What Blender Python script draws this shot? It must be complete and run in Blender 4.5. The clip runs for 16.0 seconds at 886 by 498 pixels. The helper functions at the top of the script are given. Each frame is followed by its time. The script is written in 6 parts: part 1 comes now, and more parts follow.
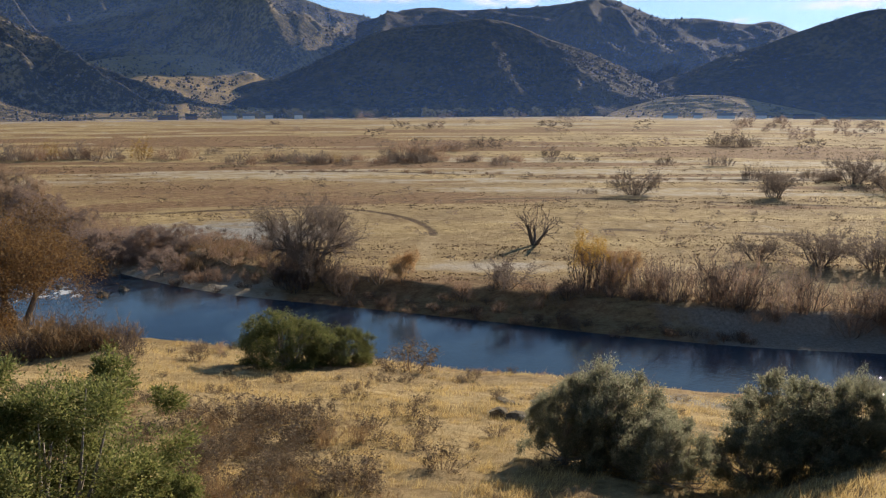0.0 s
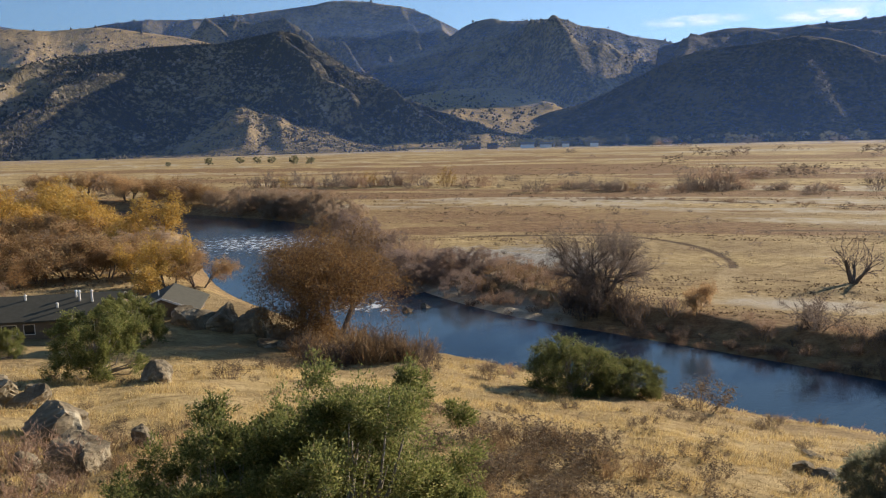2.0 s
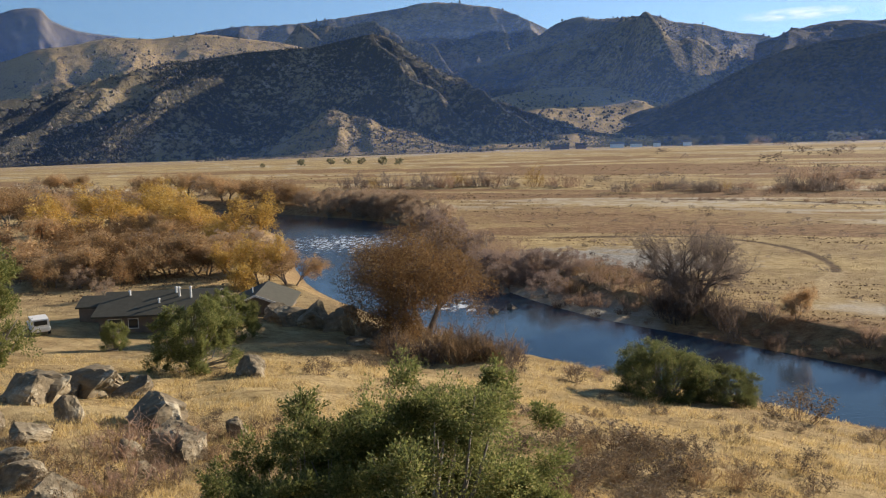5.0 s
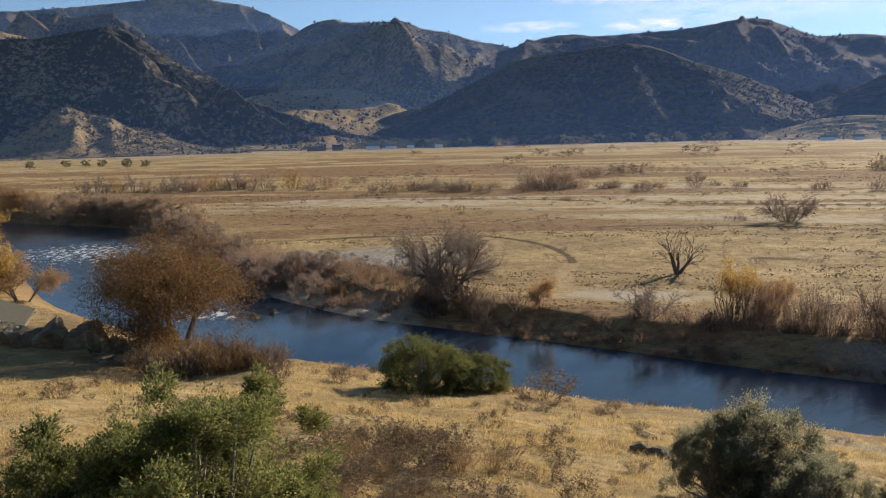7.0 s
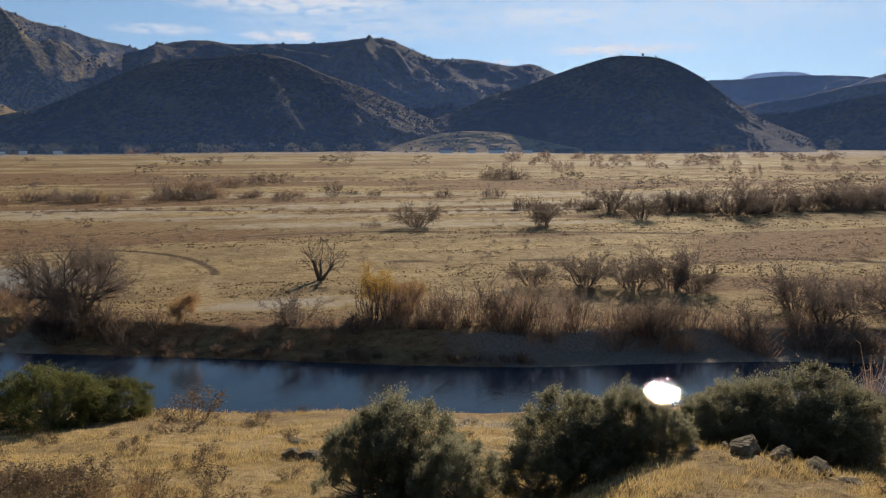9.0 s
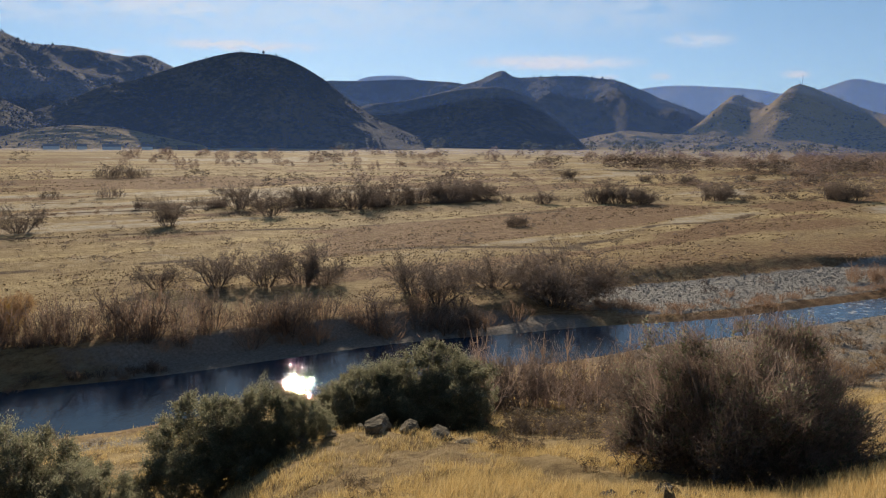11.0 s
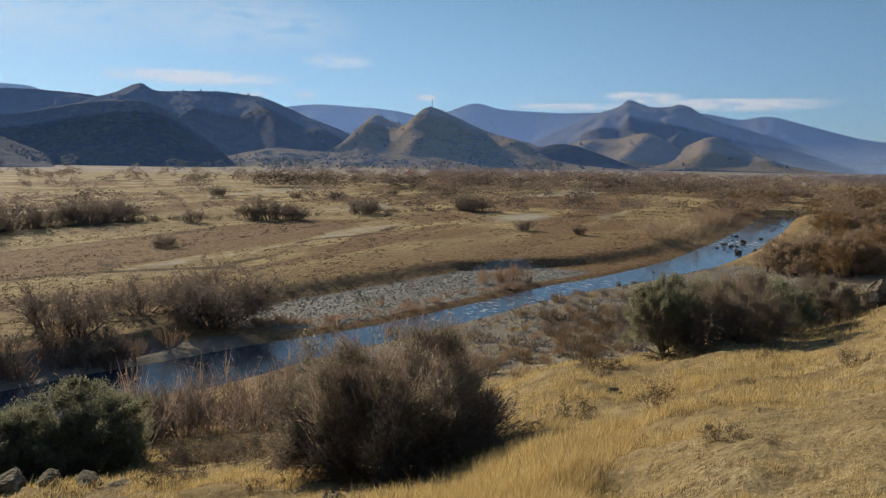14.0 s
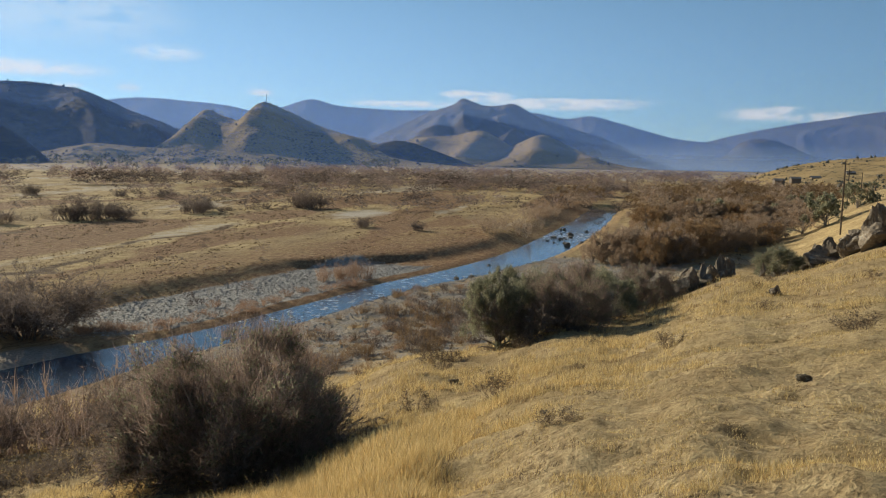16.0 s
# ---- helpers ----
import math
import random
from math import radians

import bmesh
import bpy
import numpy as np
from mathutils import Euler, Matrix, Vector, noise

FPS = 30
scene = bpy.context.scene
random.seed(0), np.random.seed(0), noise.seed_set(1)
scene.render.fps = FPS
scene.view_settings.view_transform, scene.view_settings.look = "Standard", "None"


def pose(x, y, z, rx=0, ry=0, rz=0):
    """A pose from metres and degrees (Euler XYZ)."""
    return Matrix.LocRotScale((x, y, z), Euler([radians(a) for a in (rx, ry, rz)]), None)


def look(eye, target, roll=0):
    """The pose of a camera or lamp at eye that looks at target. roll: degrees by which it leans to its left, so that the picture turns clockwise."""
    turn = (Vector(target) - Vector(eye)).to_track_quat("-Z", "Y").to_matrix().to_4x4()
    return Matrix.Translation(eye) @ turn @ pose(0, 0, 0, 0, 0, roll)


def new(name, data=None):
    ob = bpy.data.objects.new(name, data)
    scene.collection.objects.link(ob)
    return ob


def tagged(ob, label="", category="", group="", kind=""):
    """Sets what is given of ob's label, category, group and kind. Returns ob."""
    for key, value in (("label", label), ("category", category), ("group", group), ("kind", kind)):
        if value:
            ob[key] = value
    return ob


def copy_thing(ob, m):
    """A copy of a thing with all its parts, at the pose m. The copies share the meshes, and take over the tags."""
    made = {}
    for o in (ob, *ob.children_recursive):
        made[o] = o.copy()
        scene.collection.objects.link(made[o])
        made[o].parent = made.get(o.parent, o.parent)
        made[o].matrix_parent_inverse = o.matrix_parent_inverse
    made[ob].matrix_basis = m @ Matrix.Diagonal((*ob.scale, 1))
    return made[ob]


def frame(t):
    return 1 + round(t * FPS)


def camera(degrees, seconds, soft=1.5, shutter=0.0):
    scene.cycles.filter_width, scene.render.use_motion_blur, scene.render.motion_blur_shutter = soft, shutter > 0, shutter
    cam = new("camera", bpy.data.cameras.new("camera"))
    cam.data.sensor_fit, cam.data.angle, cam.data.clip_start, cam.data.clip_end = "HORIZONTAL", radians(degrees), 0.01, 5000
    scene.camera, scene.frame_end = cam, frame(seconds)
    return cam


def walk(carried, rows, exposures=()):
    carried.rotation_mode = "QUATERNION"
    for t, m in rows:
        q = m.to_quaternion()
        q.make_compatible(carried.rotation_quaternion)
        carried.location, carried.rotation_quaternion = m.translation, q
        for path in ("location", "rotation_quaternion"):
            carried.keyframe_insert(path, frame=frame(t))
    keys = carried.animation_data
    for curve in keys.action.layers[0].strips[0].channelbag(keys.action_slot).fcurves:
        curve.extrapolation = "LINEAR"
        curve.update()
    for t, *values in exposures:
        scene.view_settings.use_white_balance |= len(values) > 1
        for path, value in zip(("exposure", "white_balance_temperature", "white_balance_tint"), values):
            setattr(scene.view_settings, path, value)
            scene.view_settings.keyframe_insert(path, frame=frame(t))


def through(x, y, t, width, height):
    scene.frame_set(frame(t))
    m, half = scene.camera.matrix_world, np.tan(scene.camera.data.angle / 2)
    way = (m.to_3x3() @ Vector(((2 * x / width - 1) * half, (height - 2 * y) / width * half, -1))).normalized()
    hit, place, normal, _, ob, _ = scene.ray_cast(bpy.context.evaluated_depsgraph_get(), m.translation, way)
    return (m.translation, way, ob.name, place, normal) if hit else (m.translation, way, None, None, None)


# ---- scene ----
# The eye stands 25 m above the river, on a hillside; +y is ahead at the start, az grows to the left.
EYE = 25.0
PATH = [
    (0.0, 0.0, -10.56, 0.18), (0.5, 6.59, -9.97, 0.81), (1.0, 12.1, -9.29, 1.24), (1.5, 17.3, -8.68, 1.43),
    (2.0, 20.9, -8.3, 1.43), (2.5, 24.67, -8.12, 1.5), (3.0, 27.3, -8.12, 1.45), (4.1, 30.2, -8.1, 1.7),
    (5.5, 23.74, -8.2, 1.85), (6.0, 19.92, -8.4, 1.65), (6.5, 15.73, -8.46, 1.72), (7.0, 9.86, -8.46, 1.41),
    (7.5, 3.84, -8.41, 1.16), (8.0, -2.4, -8.25, 0.85), (8.5, -9.43, -8.19, 0.67), (9.0, -15.55, -8.1, 0.01),
    (9.5, -21.44, -7.94, -0.59), (10.0, -28.85, -7.93, -0.95), (10.2, -31.58, -7.97, -0.9), (12.3, -55.28, -7.55, -0.99),
    (12.5, -56.72, -7.33, -1.03), (13.0, -59.89, -7.18, -0.98), (13.5, -63.19, -6.94, -0.9), (14.0, -66.68, -6.54, -1.01),
]
PATH += [(14.5, -70.38, -6.35, -1.0), (15.0, -73.72, -6.32, -1.14), (15.5, -75.95, -6.4, -1.33), (16.0, -78.3, -6.56, -1.14)]
cam = camera(58.4, 16.0, soft=1.15)
walk(cam, [(t, pose(0, 0, EYE, 90 + pitch, roll, yaw)) for t, yaw, pitch, roll in PATH], exposures=((0.0, 0.5, 6900, 11), (3.0, 0.7, 6880, 11), (5.5, 0.72, 6860, 11), (7.0, 0.52, 7050, 11), (9.0, 0.1, 7150, 12), (10.0, 0.14, 7250, 13), (12.5, 0.0, 7000, 6), (14.0, 0.04, 6950, 5), (14.5, 0.1, 6950, 4), (16.0, 0.25, 6900, 4)))

# ---- light ----
SUN_AZ, SUN_EL = -31.2, 19.6
sun = new("sun", bpy.data.lights.new("sun", "SUN"))
sun.data.energy, sun.data.angle, sun.data.color = 4.8, radians(0.53), (1.0, 0.9, 0.76)
sun.matrix_world = look((0, 0, 200), (-math.sin(radians(-SUN_AZ)) * 100, -math.cos(radians(SUN_AZ)) * 100, 200 - 100 * math.tan(radians(SUN_EL))))

world = bpy.data.worlds.new("sky")
scene.world = world
world.use_nodes = True
wt = world.node_tree
wt.nodes.clear()


def node(tree, kind, **values):
    n = tree.nodes.new(kind)
    for key, value in values.items():
        if key in n.inputs:
            n.inputs[key].default_value = value
        else:
            setattr(n, key, value)
    return n


def wmath(op, a, b=None, c=None, clamp=False):
    n = wt.nodes.new("ShaderNodeMath")
    n.operation, n.use_clamp = op, clamp
    for i, v in enumerate((a, b, c)):
        if v is None:
            continue
        if isinstance(v, (int, float)):
            n.inputs[i].default_value = v
        else:
            wt.links.new(v, n.inputs[i])
    return n.outputs[0]


sky = node(wt, "ShaderNodeTexSky", sky_type="NISHITA", sun_disc=False)
sky.sun_elevation, sky.sun_rotation = radians(SUN_EL), radians(-SUN_AZ)
sky.altitude, sky.air_density, sky.dust_density, sky.ozone_density = 800, 0.6, 0.08, 0.8
coords = wt.nodes.new("ShaderNodeTexCoord")
axes = wt.nodes.new("ShaderNodeSeparateXYZ")
wt.links.new(coords.outputs["Generated"], axes.inputs[0])
az_out = wmath("MULTIPLY", wmath("ARCTAN2", wmath("MULTIPLY", axes.outputs[0], -1.0), axes.outputs[1]), 180 / math.pi)
el_out = wmath("MULTIPLY", wmath("ARCSINE", axes.outputs[2]), 180 / math.pi)
place = wt.nodes.new("ShaderNodeCombineXYZ")
wt.links.new(az_out, place.inputs[0])
wt.links.new(wmath("MULTIPLY", el_out, 3.2), place.inputs[1])
wisps = node(wt, "ShaderNodeTexNoise", Scale=0.6, Detail=7.0, Roughness=0.62, Distortion=0.7)
wt.links.new(place.outputs[0], wisps.inputs["Vector"])
# cloud banks: az, el, half width, half height, density
CLOUDS = [
    (-4.6, 6.8, 3.2, 0.42, 1.0), (-27.8, 5.9, 6.0, 0.42, 1.0), (-20.3, 5.1, 1.2, 0.25, 1.0), (-49.5, 5.15, 6.5, 0.55, 1.0), (-59.2, 6.6, 2.6, 0.6, 0.5),
    (-53.0, 4.2, 1.3, 0.2, 0.9), (-56.9, 4.2, 0.8, 0.22, 0.9), (-65.4, 4.25, 1.0, 0.25, 1.0), (-81.2, 4.3, 2.4, 0.5, 1.0), (-86.5, 3.85, 6.5, 0.42, 1.0),
    (-75.5, 3.75, 4.2, 0.3, 1.0), (-99.8, 3.25, 2.6, 0.5, 1.0), (-105.4, 3.05, 5.0, 0.4, 1.0), (-6.0, 8.9, 9.0, 0.8, 0.7), (-22.5, 8.2, 7.0, 0.8, 0.55), (-35.0, 8.6, 5.0, 0.4, 0.4), (3.5, 7.0, 3.5, 0.4, 0.6),
    (-30.0, 9.0, 22.0, 3.4, 0.3), (-12.0, 7.6, 12.0, 1.3, 0.35), (-52.0, 8.8, 9.0, 2.2, 0.25), (-86.0, 4.05, 7.5, 0.3, 1.0), (-79.4, 4.5, 1.5, 0.35, 1.0), (-101.0, 3.5, 2.0, 0.35, 1.0),
]
cover = 0.0
for caz, cel, cw, ch, dens in CLOUDS:
    dx = wmath("POWER", wmath("ABSOLUTE", wmath("DIVIDE", wmath("SUBTRACT", az_out, caz), cw)), 2.0)
    dy = wmath("POWER", wmath("ABSOLUTE", wmath("DIVIDE", wmath("SUBTRACT", el_out, cel), ch)), 2.0)
    lump = wmath("MULTIPLY", wmath("SUBTRACT", 1.15, wmath("ADD", dx, dy), clamp=True), dens)
    cover = wmath("MAXIMUM", cover, lump)
veil = wmath("MULTIPLY_ADD", wisps.outputs[0], 5.5, -1.9, clamp=True)
cover = wmath("MULTIPLY", wmath("MULTIPLY", cover, veil), 0.95, clamp=True)
cloudy = node(wt, "ShaderNodeMixRGB")
cloudy.inputs[2].default_value = (8.4, 8.3, 8.1, 1)
wt.links.new(cover, cloudy.inputs[0])
clear_sky = node(wt, "ShaderNodeMixRGB", blend_type="MULTIPLY")
clear_sky.inputs[0].default_value = 1.0
clear_sky.inputs[2].default_value = (0.8, 0.95, 0.965, 1)
wt.links.new(sky.outputs[0], clear_sky.inputs[1])
wt.links.new(clear_sky.outputs[0], cloudy.inputs[1])
background = node(wt, "ShaderNodeBackground", Strength=0.105)
wt.links.new(cloudy.outputs[0], background.inputs[0])
wt.links.new(background.outputs[0], wt.nodes.new("ShaderNodeOutputWorld").inputs[0])


# ---- materials ----
def material(name, rough=0.9, spec=0.3):
    m = bpy.data.materials.new(name)
    m.use_nodes = True
    t = m.node_tree
    b = t.nodes["Principled BSDF"]
    b.inputs["Roughness"].default_value = rough
    b.inputs["Specular IOR Level"].default_value = spec
    return m, t, b


def noise_tex(t, scale, detail=4.0, rough=0.6, vector=None, stretch=None, distortion=0.0):
    n = node(t, "ShaderNodeTexNoise", Scale=scale, Detail=detail, Roughness=rough, Distortion=distortion)
    if vector is None:
        vector = node(t, "ShaderNodeTexCoord").outputs["Object"]
    if stretch:
        mapping = node(t, "ShaderNodeMapping")
        mapping.inputs["Scale"].default_value = stretch
        t.links.new(vector, mapping.inputs[0])
        vector = mapping.outputs[0]
    t.links.new(vector, n.inputs["Vector"])
    return n.outputs[0]


def ramp(t, value, stops):
    r = t.nodes.new("ShaderNodeValToRGB")
    while len(r.color_ramp.elements) < len(stops):
        r.color_ramp.elements.new(0.5)
    for e, (at, colour) in zip(r.color_ramp.elements, stops):
        e.position, e.color = at, (*colour, 1) if len(colour) == 3 else colour
    t.links.new(value, r.inputs[0])
    return r.outputs[0]


def mix(t, factor, a, b, blend="MIX"):
    n = t.nodes.new("ShaderNodeMixRGB")
    n.blend_type = blend
    for i, v in enumerate((factor, a, b)):
        if isinstance(v, (int, float)):
            n.inputs[i].default_value = v
        elif isinstance(v, tuple):
            n.inputs[i].default_value = (*v, 1)
        else:
            t.links.new(v, n.inputs[i])
    return n.outputs[0]


def calc(t, op, a, b, clamp=False):
    n = t.nodes.new("ShaderNodeMath")
    n.operation, n.use_clamp = op, clamp
    for i, v in enumerate((a, b)):
        if isinstance(v, (int, float)):
            n.inputs[i].default_value = v
        else:
            t.links.new(v, n.inputs[i])
    return n.outputs[0]


def bump(t, b, height, strength=0.5, distance=0.1):
    n = node(t, "ShaderNodeBump", Strength=strength, Distance=distance)
    t.links.new(height, n.inputs["Height"])
    t.links.new(n.outputs[0], b.inputs["Normal"])


def attribute(t, name):
    a = t.nodes.new("ShaderNodeAttribute")
    a.attribute_name = name
    return a.outputs["Fac"]


def ground_material():
    m, t, b = material("dry_ground", 0.95, 0.1)
    big, mid, fine = noise_tex(t, 0.03, 5), noise_tex(t, 0.25, 6, 0.65), noise_tex(t, 3.0, 4, 0.7)
    streak = noise_tex(t, 0.05, 5, 0.65, stretch=(0.25, 1.6, 1))
    straw = ramp(t, mid, [(0.3, (0.35, 0.255, 0.125)), (0.5, (0.55, 0.415, 0.21)), (0.72, (0.7, 0.55, 0.31))])
    clods = noise_tex(t, 9.0, 5, 0.75)
    tufty = ramp(t, calc(t, "ADD", calc(t, "MULTIPLY", fine, 0.5), calc(t, "MULTIPLY", clods, 0.5)), [(0.34, (0.52, 0.49, 0.45)), (0.55, (1.05, 1.05, 1.03))])
    straw = mix(t, 0.55, straw, tufty, "MULTIPLY")
    grain = noise_tex(t, 0.9, 8, 0.82, stretch=(0.6, 1.1, 1))
    straw = mix(t, 0.8, straw, ramp(t, grain, [(0.37, (0.4, 0.35, 0.31)), (0.47, (0.9, 0.87, 0.83)), (0.62, (1.18, 1.17, 1.13))]), "MULTIPLY")
    brown = ramp(t, grain, [(0.3, (0.13, 0.085, 0.05)), (0.7, (0.34, 0.235, 0.135))])
    patch = ramp(t, calc(t, "ADD", calc(t, "MULTIPLY", big, 0.5), calc(t, "MULTIPLY", streak, 0.5)), [(0.42, (0, 0, 0)), (0.6, (1, 1, 1))])
    colour = mix(t, calc(t, "MULTIPLY", patch, calc(t, "SUBTRACT", 0.72, calc(t, "MULTIPLY", attribute(t, "turf"), 0.2))), straw, brown)
    # brown weeds, bare sand, gravel and dirt lie where the fields of the mesh say, with ragged borders
    def ragged(name, soft=0.25):
        here = attribute(t, name)
        v = calc(t, "ADD", here, calc(t, "MULTIPLY", calc(t, "MULTIPLY", calc(t, "SUBTRACT", mid, 0.5), 1.1), calc(t, "MULTIPLY", here, 4.0, True)))
        return ramp(t, v, [(0.5 - soft, (0, 0, 0)), (0.5 + soft, (1, 1, 1))])
    weeds = ramp(t, grain, [(0.34, (0.12, 0.065, 0.038)), (0.5, (0.255, 0.15, 0.08)), (0.66, (0.43, 0.295, 0.165))])
    colour = mix(t, ragged("weeds"), colour, weeds)
    dirt = ramp(t, calc(t, "ADD", calc(t, "MULTIPLY", fine, 0.45), calc(t, "MULTIPLY", clods, 0.55)), [(0.4, (0.18, 0.125, 0.07)), (0.49, (0.48, 0.355, 0.195)), (0.6, (0.7, 0.55, 0.32))])
    colour = mix(t, ragged("dirt"), colour, dirt)
    cells = node(t, "ShaderNodeTexVoronoi", Scale=1.6)
    t.links.new(node(t, "ShaderNodeTexCoord").outputs["Object"], cells.inputs["Vector"])
    gravel = mix(t, 0.8, ramp(t, fine, [(0.3, (0.34, 0.32, 0.28)), (0.7, (0.64, 0.6, 0.54))]), ramp(t, cells.outputs["Distance"], [(0.0, (1, 1, 1)), (0.75, (0.45, 0.45, 0.45))]), "MULTIPLY")
    colour = mix(t, ragged("gravel", 0.15), colour, gravel)
    sand = ramp(t, fine, [(0.3, (0.42, 0.36, 0.28)), (0.7, (0.6, 0.53, 0.42))])
    colour = mix(t, ragged("sand", 0.2), colour, sand)
    mud = ramp(t, fine, [(0.3, (0.2, 0.175, 0.15)), (0.7, (0.4, 0.35, 0.3))])
    colour = mix(t, ragged("mud", 0.2), colour, mud)
    # dark brown for ditch lines and for the painted shade of the track's cut
    furrow_shade = ramp(t, grain, [(0.35, (0.075, 0.048, 0.03)), (0.65, (0.2, 0.135, 0.08))])
    colour = mix(t, ragged("furrow_shade", 0.2), colour, furrow_shade)
    t.links.new(colour, b.inputs["Base Color"])
    bump(t, b, calc(t, "ADD", mid, calc(t, "ADD", calc(t, "MULTIPLY", fine, 0.35), calc(t, "MULTIPLY", clods, 0.42))), 1.0, 0.4)
    return m


def water_material():
    m, t, b = material("river_water", 0.02, 0.5)
    b.inputs["Base Color"].default_value = (0.012, 0.02, 0.03, 1)
    b.inputs["IOR"].default_value = 1.33
    ripple = noise_tex(t, 1.5, 2, 0.5, stretch=(0.6, 1.3, 1), distortion=0.6)
    swell = noise_tex(t, 0.3, 2, 0.5)
    rough = attribute(t, "riffle")
    height = calc(t, "ADD", calc(t, "ADD", calc(t, "MULTIPLY", swell, 0.14), calc(t, "MULTIPLY", noise_tex(t, 5.0, 3, 0.5), 0.14)), calc(t, "MULTIPLY", ripple, calc(t, "ADD", calc(t, "MULTIPLY", rough, 1.35), 0.15)))
    bump(t, b, height, 0.19, 0.34)
    foam = ramp(t, calc(t, "MULTIPLY", noise_tex(t, 0.8, 6, 0.75, stretch=(1.0, 0.55, 1)), calc(t, "ADD", calc(t, "MULTIPLY", rough, 0.5), 0.5)), [(0.49, (0, 0, 0)), (0.54, (1, 1, 1))])
    foam = calc(t, "MULTIPLY", foam, calc(t, "MULTIPLY", rough, 1.6, True))
    t.links.new(mix(t, foam, (0.03, 0.055, 0.085), (0.62, 0.64, 0.66)), b.inputs["Base Color"])
    t.links.new(calc(t, "MULTIPLY", foam, 0.6), b.inputs["Roughness"])
    return m


def mountain_material(name, grass, scrub, rock, rocky=0.35, scrubby=0.5):
    m, t, b = material(name, 0.95, 0.05)
    big, mid, fine = noise_tex(t, 0.006, 6, 0.65), noise_tex(t, 0.03, 6, 0.7), noise_tex(t, 0.12, 4, 0.75)
    colour = mix(t, ramp(t, mid, [(0.3, (0, 0, 0)), (0.7, (1, 1, 1))]), tuple(c * 0.72 for c in grass), grass)
    colour = mix(t, calc(t, "MULTIPLY", ramp(t, mid, [(0.5, (0, 0, 0)), (0.62, (1, 1, 1))]), rocky), colour, rock)
    dots = calc(t, "ADD", calc(t, "MULTIPLY", fine, 0.65), calc(t, "MULTIPLY", big, 0.45))
    colour = mix(t, ramp(t, dots, [(0.62 - 0.2 * scrubby, (0, 0, 0)), (0.68 - 0.2 * scrubby, (1, 1, 1))]), colour, scrub)
    t.links.new(colour, b.inputs["Base Color"])
    bump(t, b, calc(t, "ADD", mid, calc(t, "MULTIPLY", fine, 0.4)), 0.55, 8.0)
    return m


GROUND, WATER = ground_material(), water_material()
# base colours lowered so that these hills read as lying in shade
SHADED_HILL = mountain_material("shaded_hill", (0.165, 0.13, 0.085), (0.062, 0.06, 0.055), (0.17, 0.145, 0.12), 0.4, 0.55)
ROCKY = mountain_material("rocky_hill", (0.3, 0.235, 0.14), (0.064, 0.063, 0.052), (0.33, 0.28, 0.22), 0.75, 0.64)
TAN = mountain_material("tan_hill", (0.47, 0.335, 0.165), (0.11, 0.098, 0.066), (0.3, 0.235, 0.16), 0.3, 0.2)
# grassy variant of the rocky hill, with sunlight put into its colour
LIT_FOOT = mountain_material("lit_grassy_foot", (0.33, 0.245, 0.135), (0.085, 0.08, 0.06), (0.26, 0.21, 0.155), 0.6, 0.38)
UPLAND = mountain_material("upland", (0.29, 0.22, 0.12), (0.068, 0.068, 0.056), (0.26, 0.22, 0.17), 0.45, 0.55)
# greyer with distance: part of the haze is put into these colours
HAZED_FAR = mountain_material("hazed_far_mountain", (0.22, 0.185, 0.15), (0.1, 0.1, 0.1), (0.22, 0.19, 0.17), 0.4, 0.35)
HAZED_FARTHEST = mountain_material("hazed_farthest_mountain", (0.19, 0.17, 0.15), (0.1, 0.1, 0.1), (0.2, 0.18, 0.17), 0.3, 0.3)


def haze_sheet_material(amount, high, colour=(0.33, 0.52, 1.0, 1)):
    """A tinted sheet standing in for haze: lets nearly all light through, scatters a little blue, thinner with height.
    """
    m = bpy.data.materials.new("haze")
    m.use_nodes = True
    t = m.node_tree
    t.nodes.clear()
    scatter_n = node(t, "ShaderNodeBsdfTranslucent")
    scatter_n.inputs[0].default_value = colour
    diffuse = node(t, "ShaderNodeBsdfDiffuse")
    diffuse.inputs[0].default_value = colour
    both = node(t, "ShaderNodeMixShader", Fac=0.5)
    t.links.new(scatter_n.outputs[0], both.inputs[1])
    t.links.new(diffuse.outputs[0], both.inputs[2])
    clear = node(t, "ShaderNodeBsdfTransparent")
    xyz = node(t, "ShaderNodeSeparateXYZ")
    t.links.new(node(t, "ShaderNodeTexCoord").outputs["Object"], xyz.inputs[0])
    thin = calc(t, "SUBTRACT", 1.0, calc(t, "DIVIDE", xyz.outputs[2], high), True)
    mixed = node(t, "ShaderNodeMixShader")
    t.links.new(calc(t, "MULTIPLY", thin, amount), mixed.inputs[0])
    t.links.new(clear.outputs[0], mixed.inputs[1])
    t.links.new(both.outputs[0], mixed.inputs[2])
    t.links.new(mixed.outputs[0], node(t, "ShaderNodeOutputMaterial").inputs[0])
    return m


# ---- the land ----
def smooth(a, b, x):
    s = np.clip((x - a) / (b - a), 0, 1)
    return s * s * (3 - 2 * s)


LATTICES = {}


def lattice(seed, n=256):
    if seed not in LATTICES:
        LATTICES[seed] = np.random.RandomState(seed).rand(n, n)
    return LATTICES[seed]


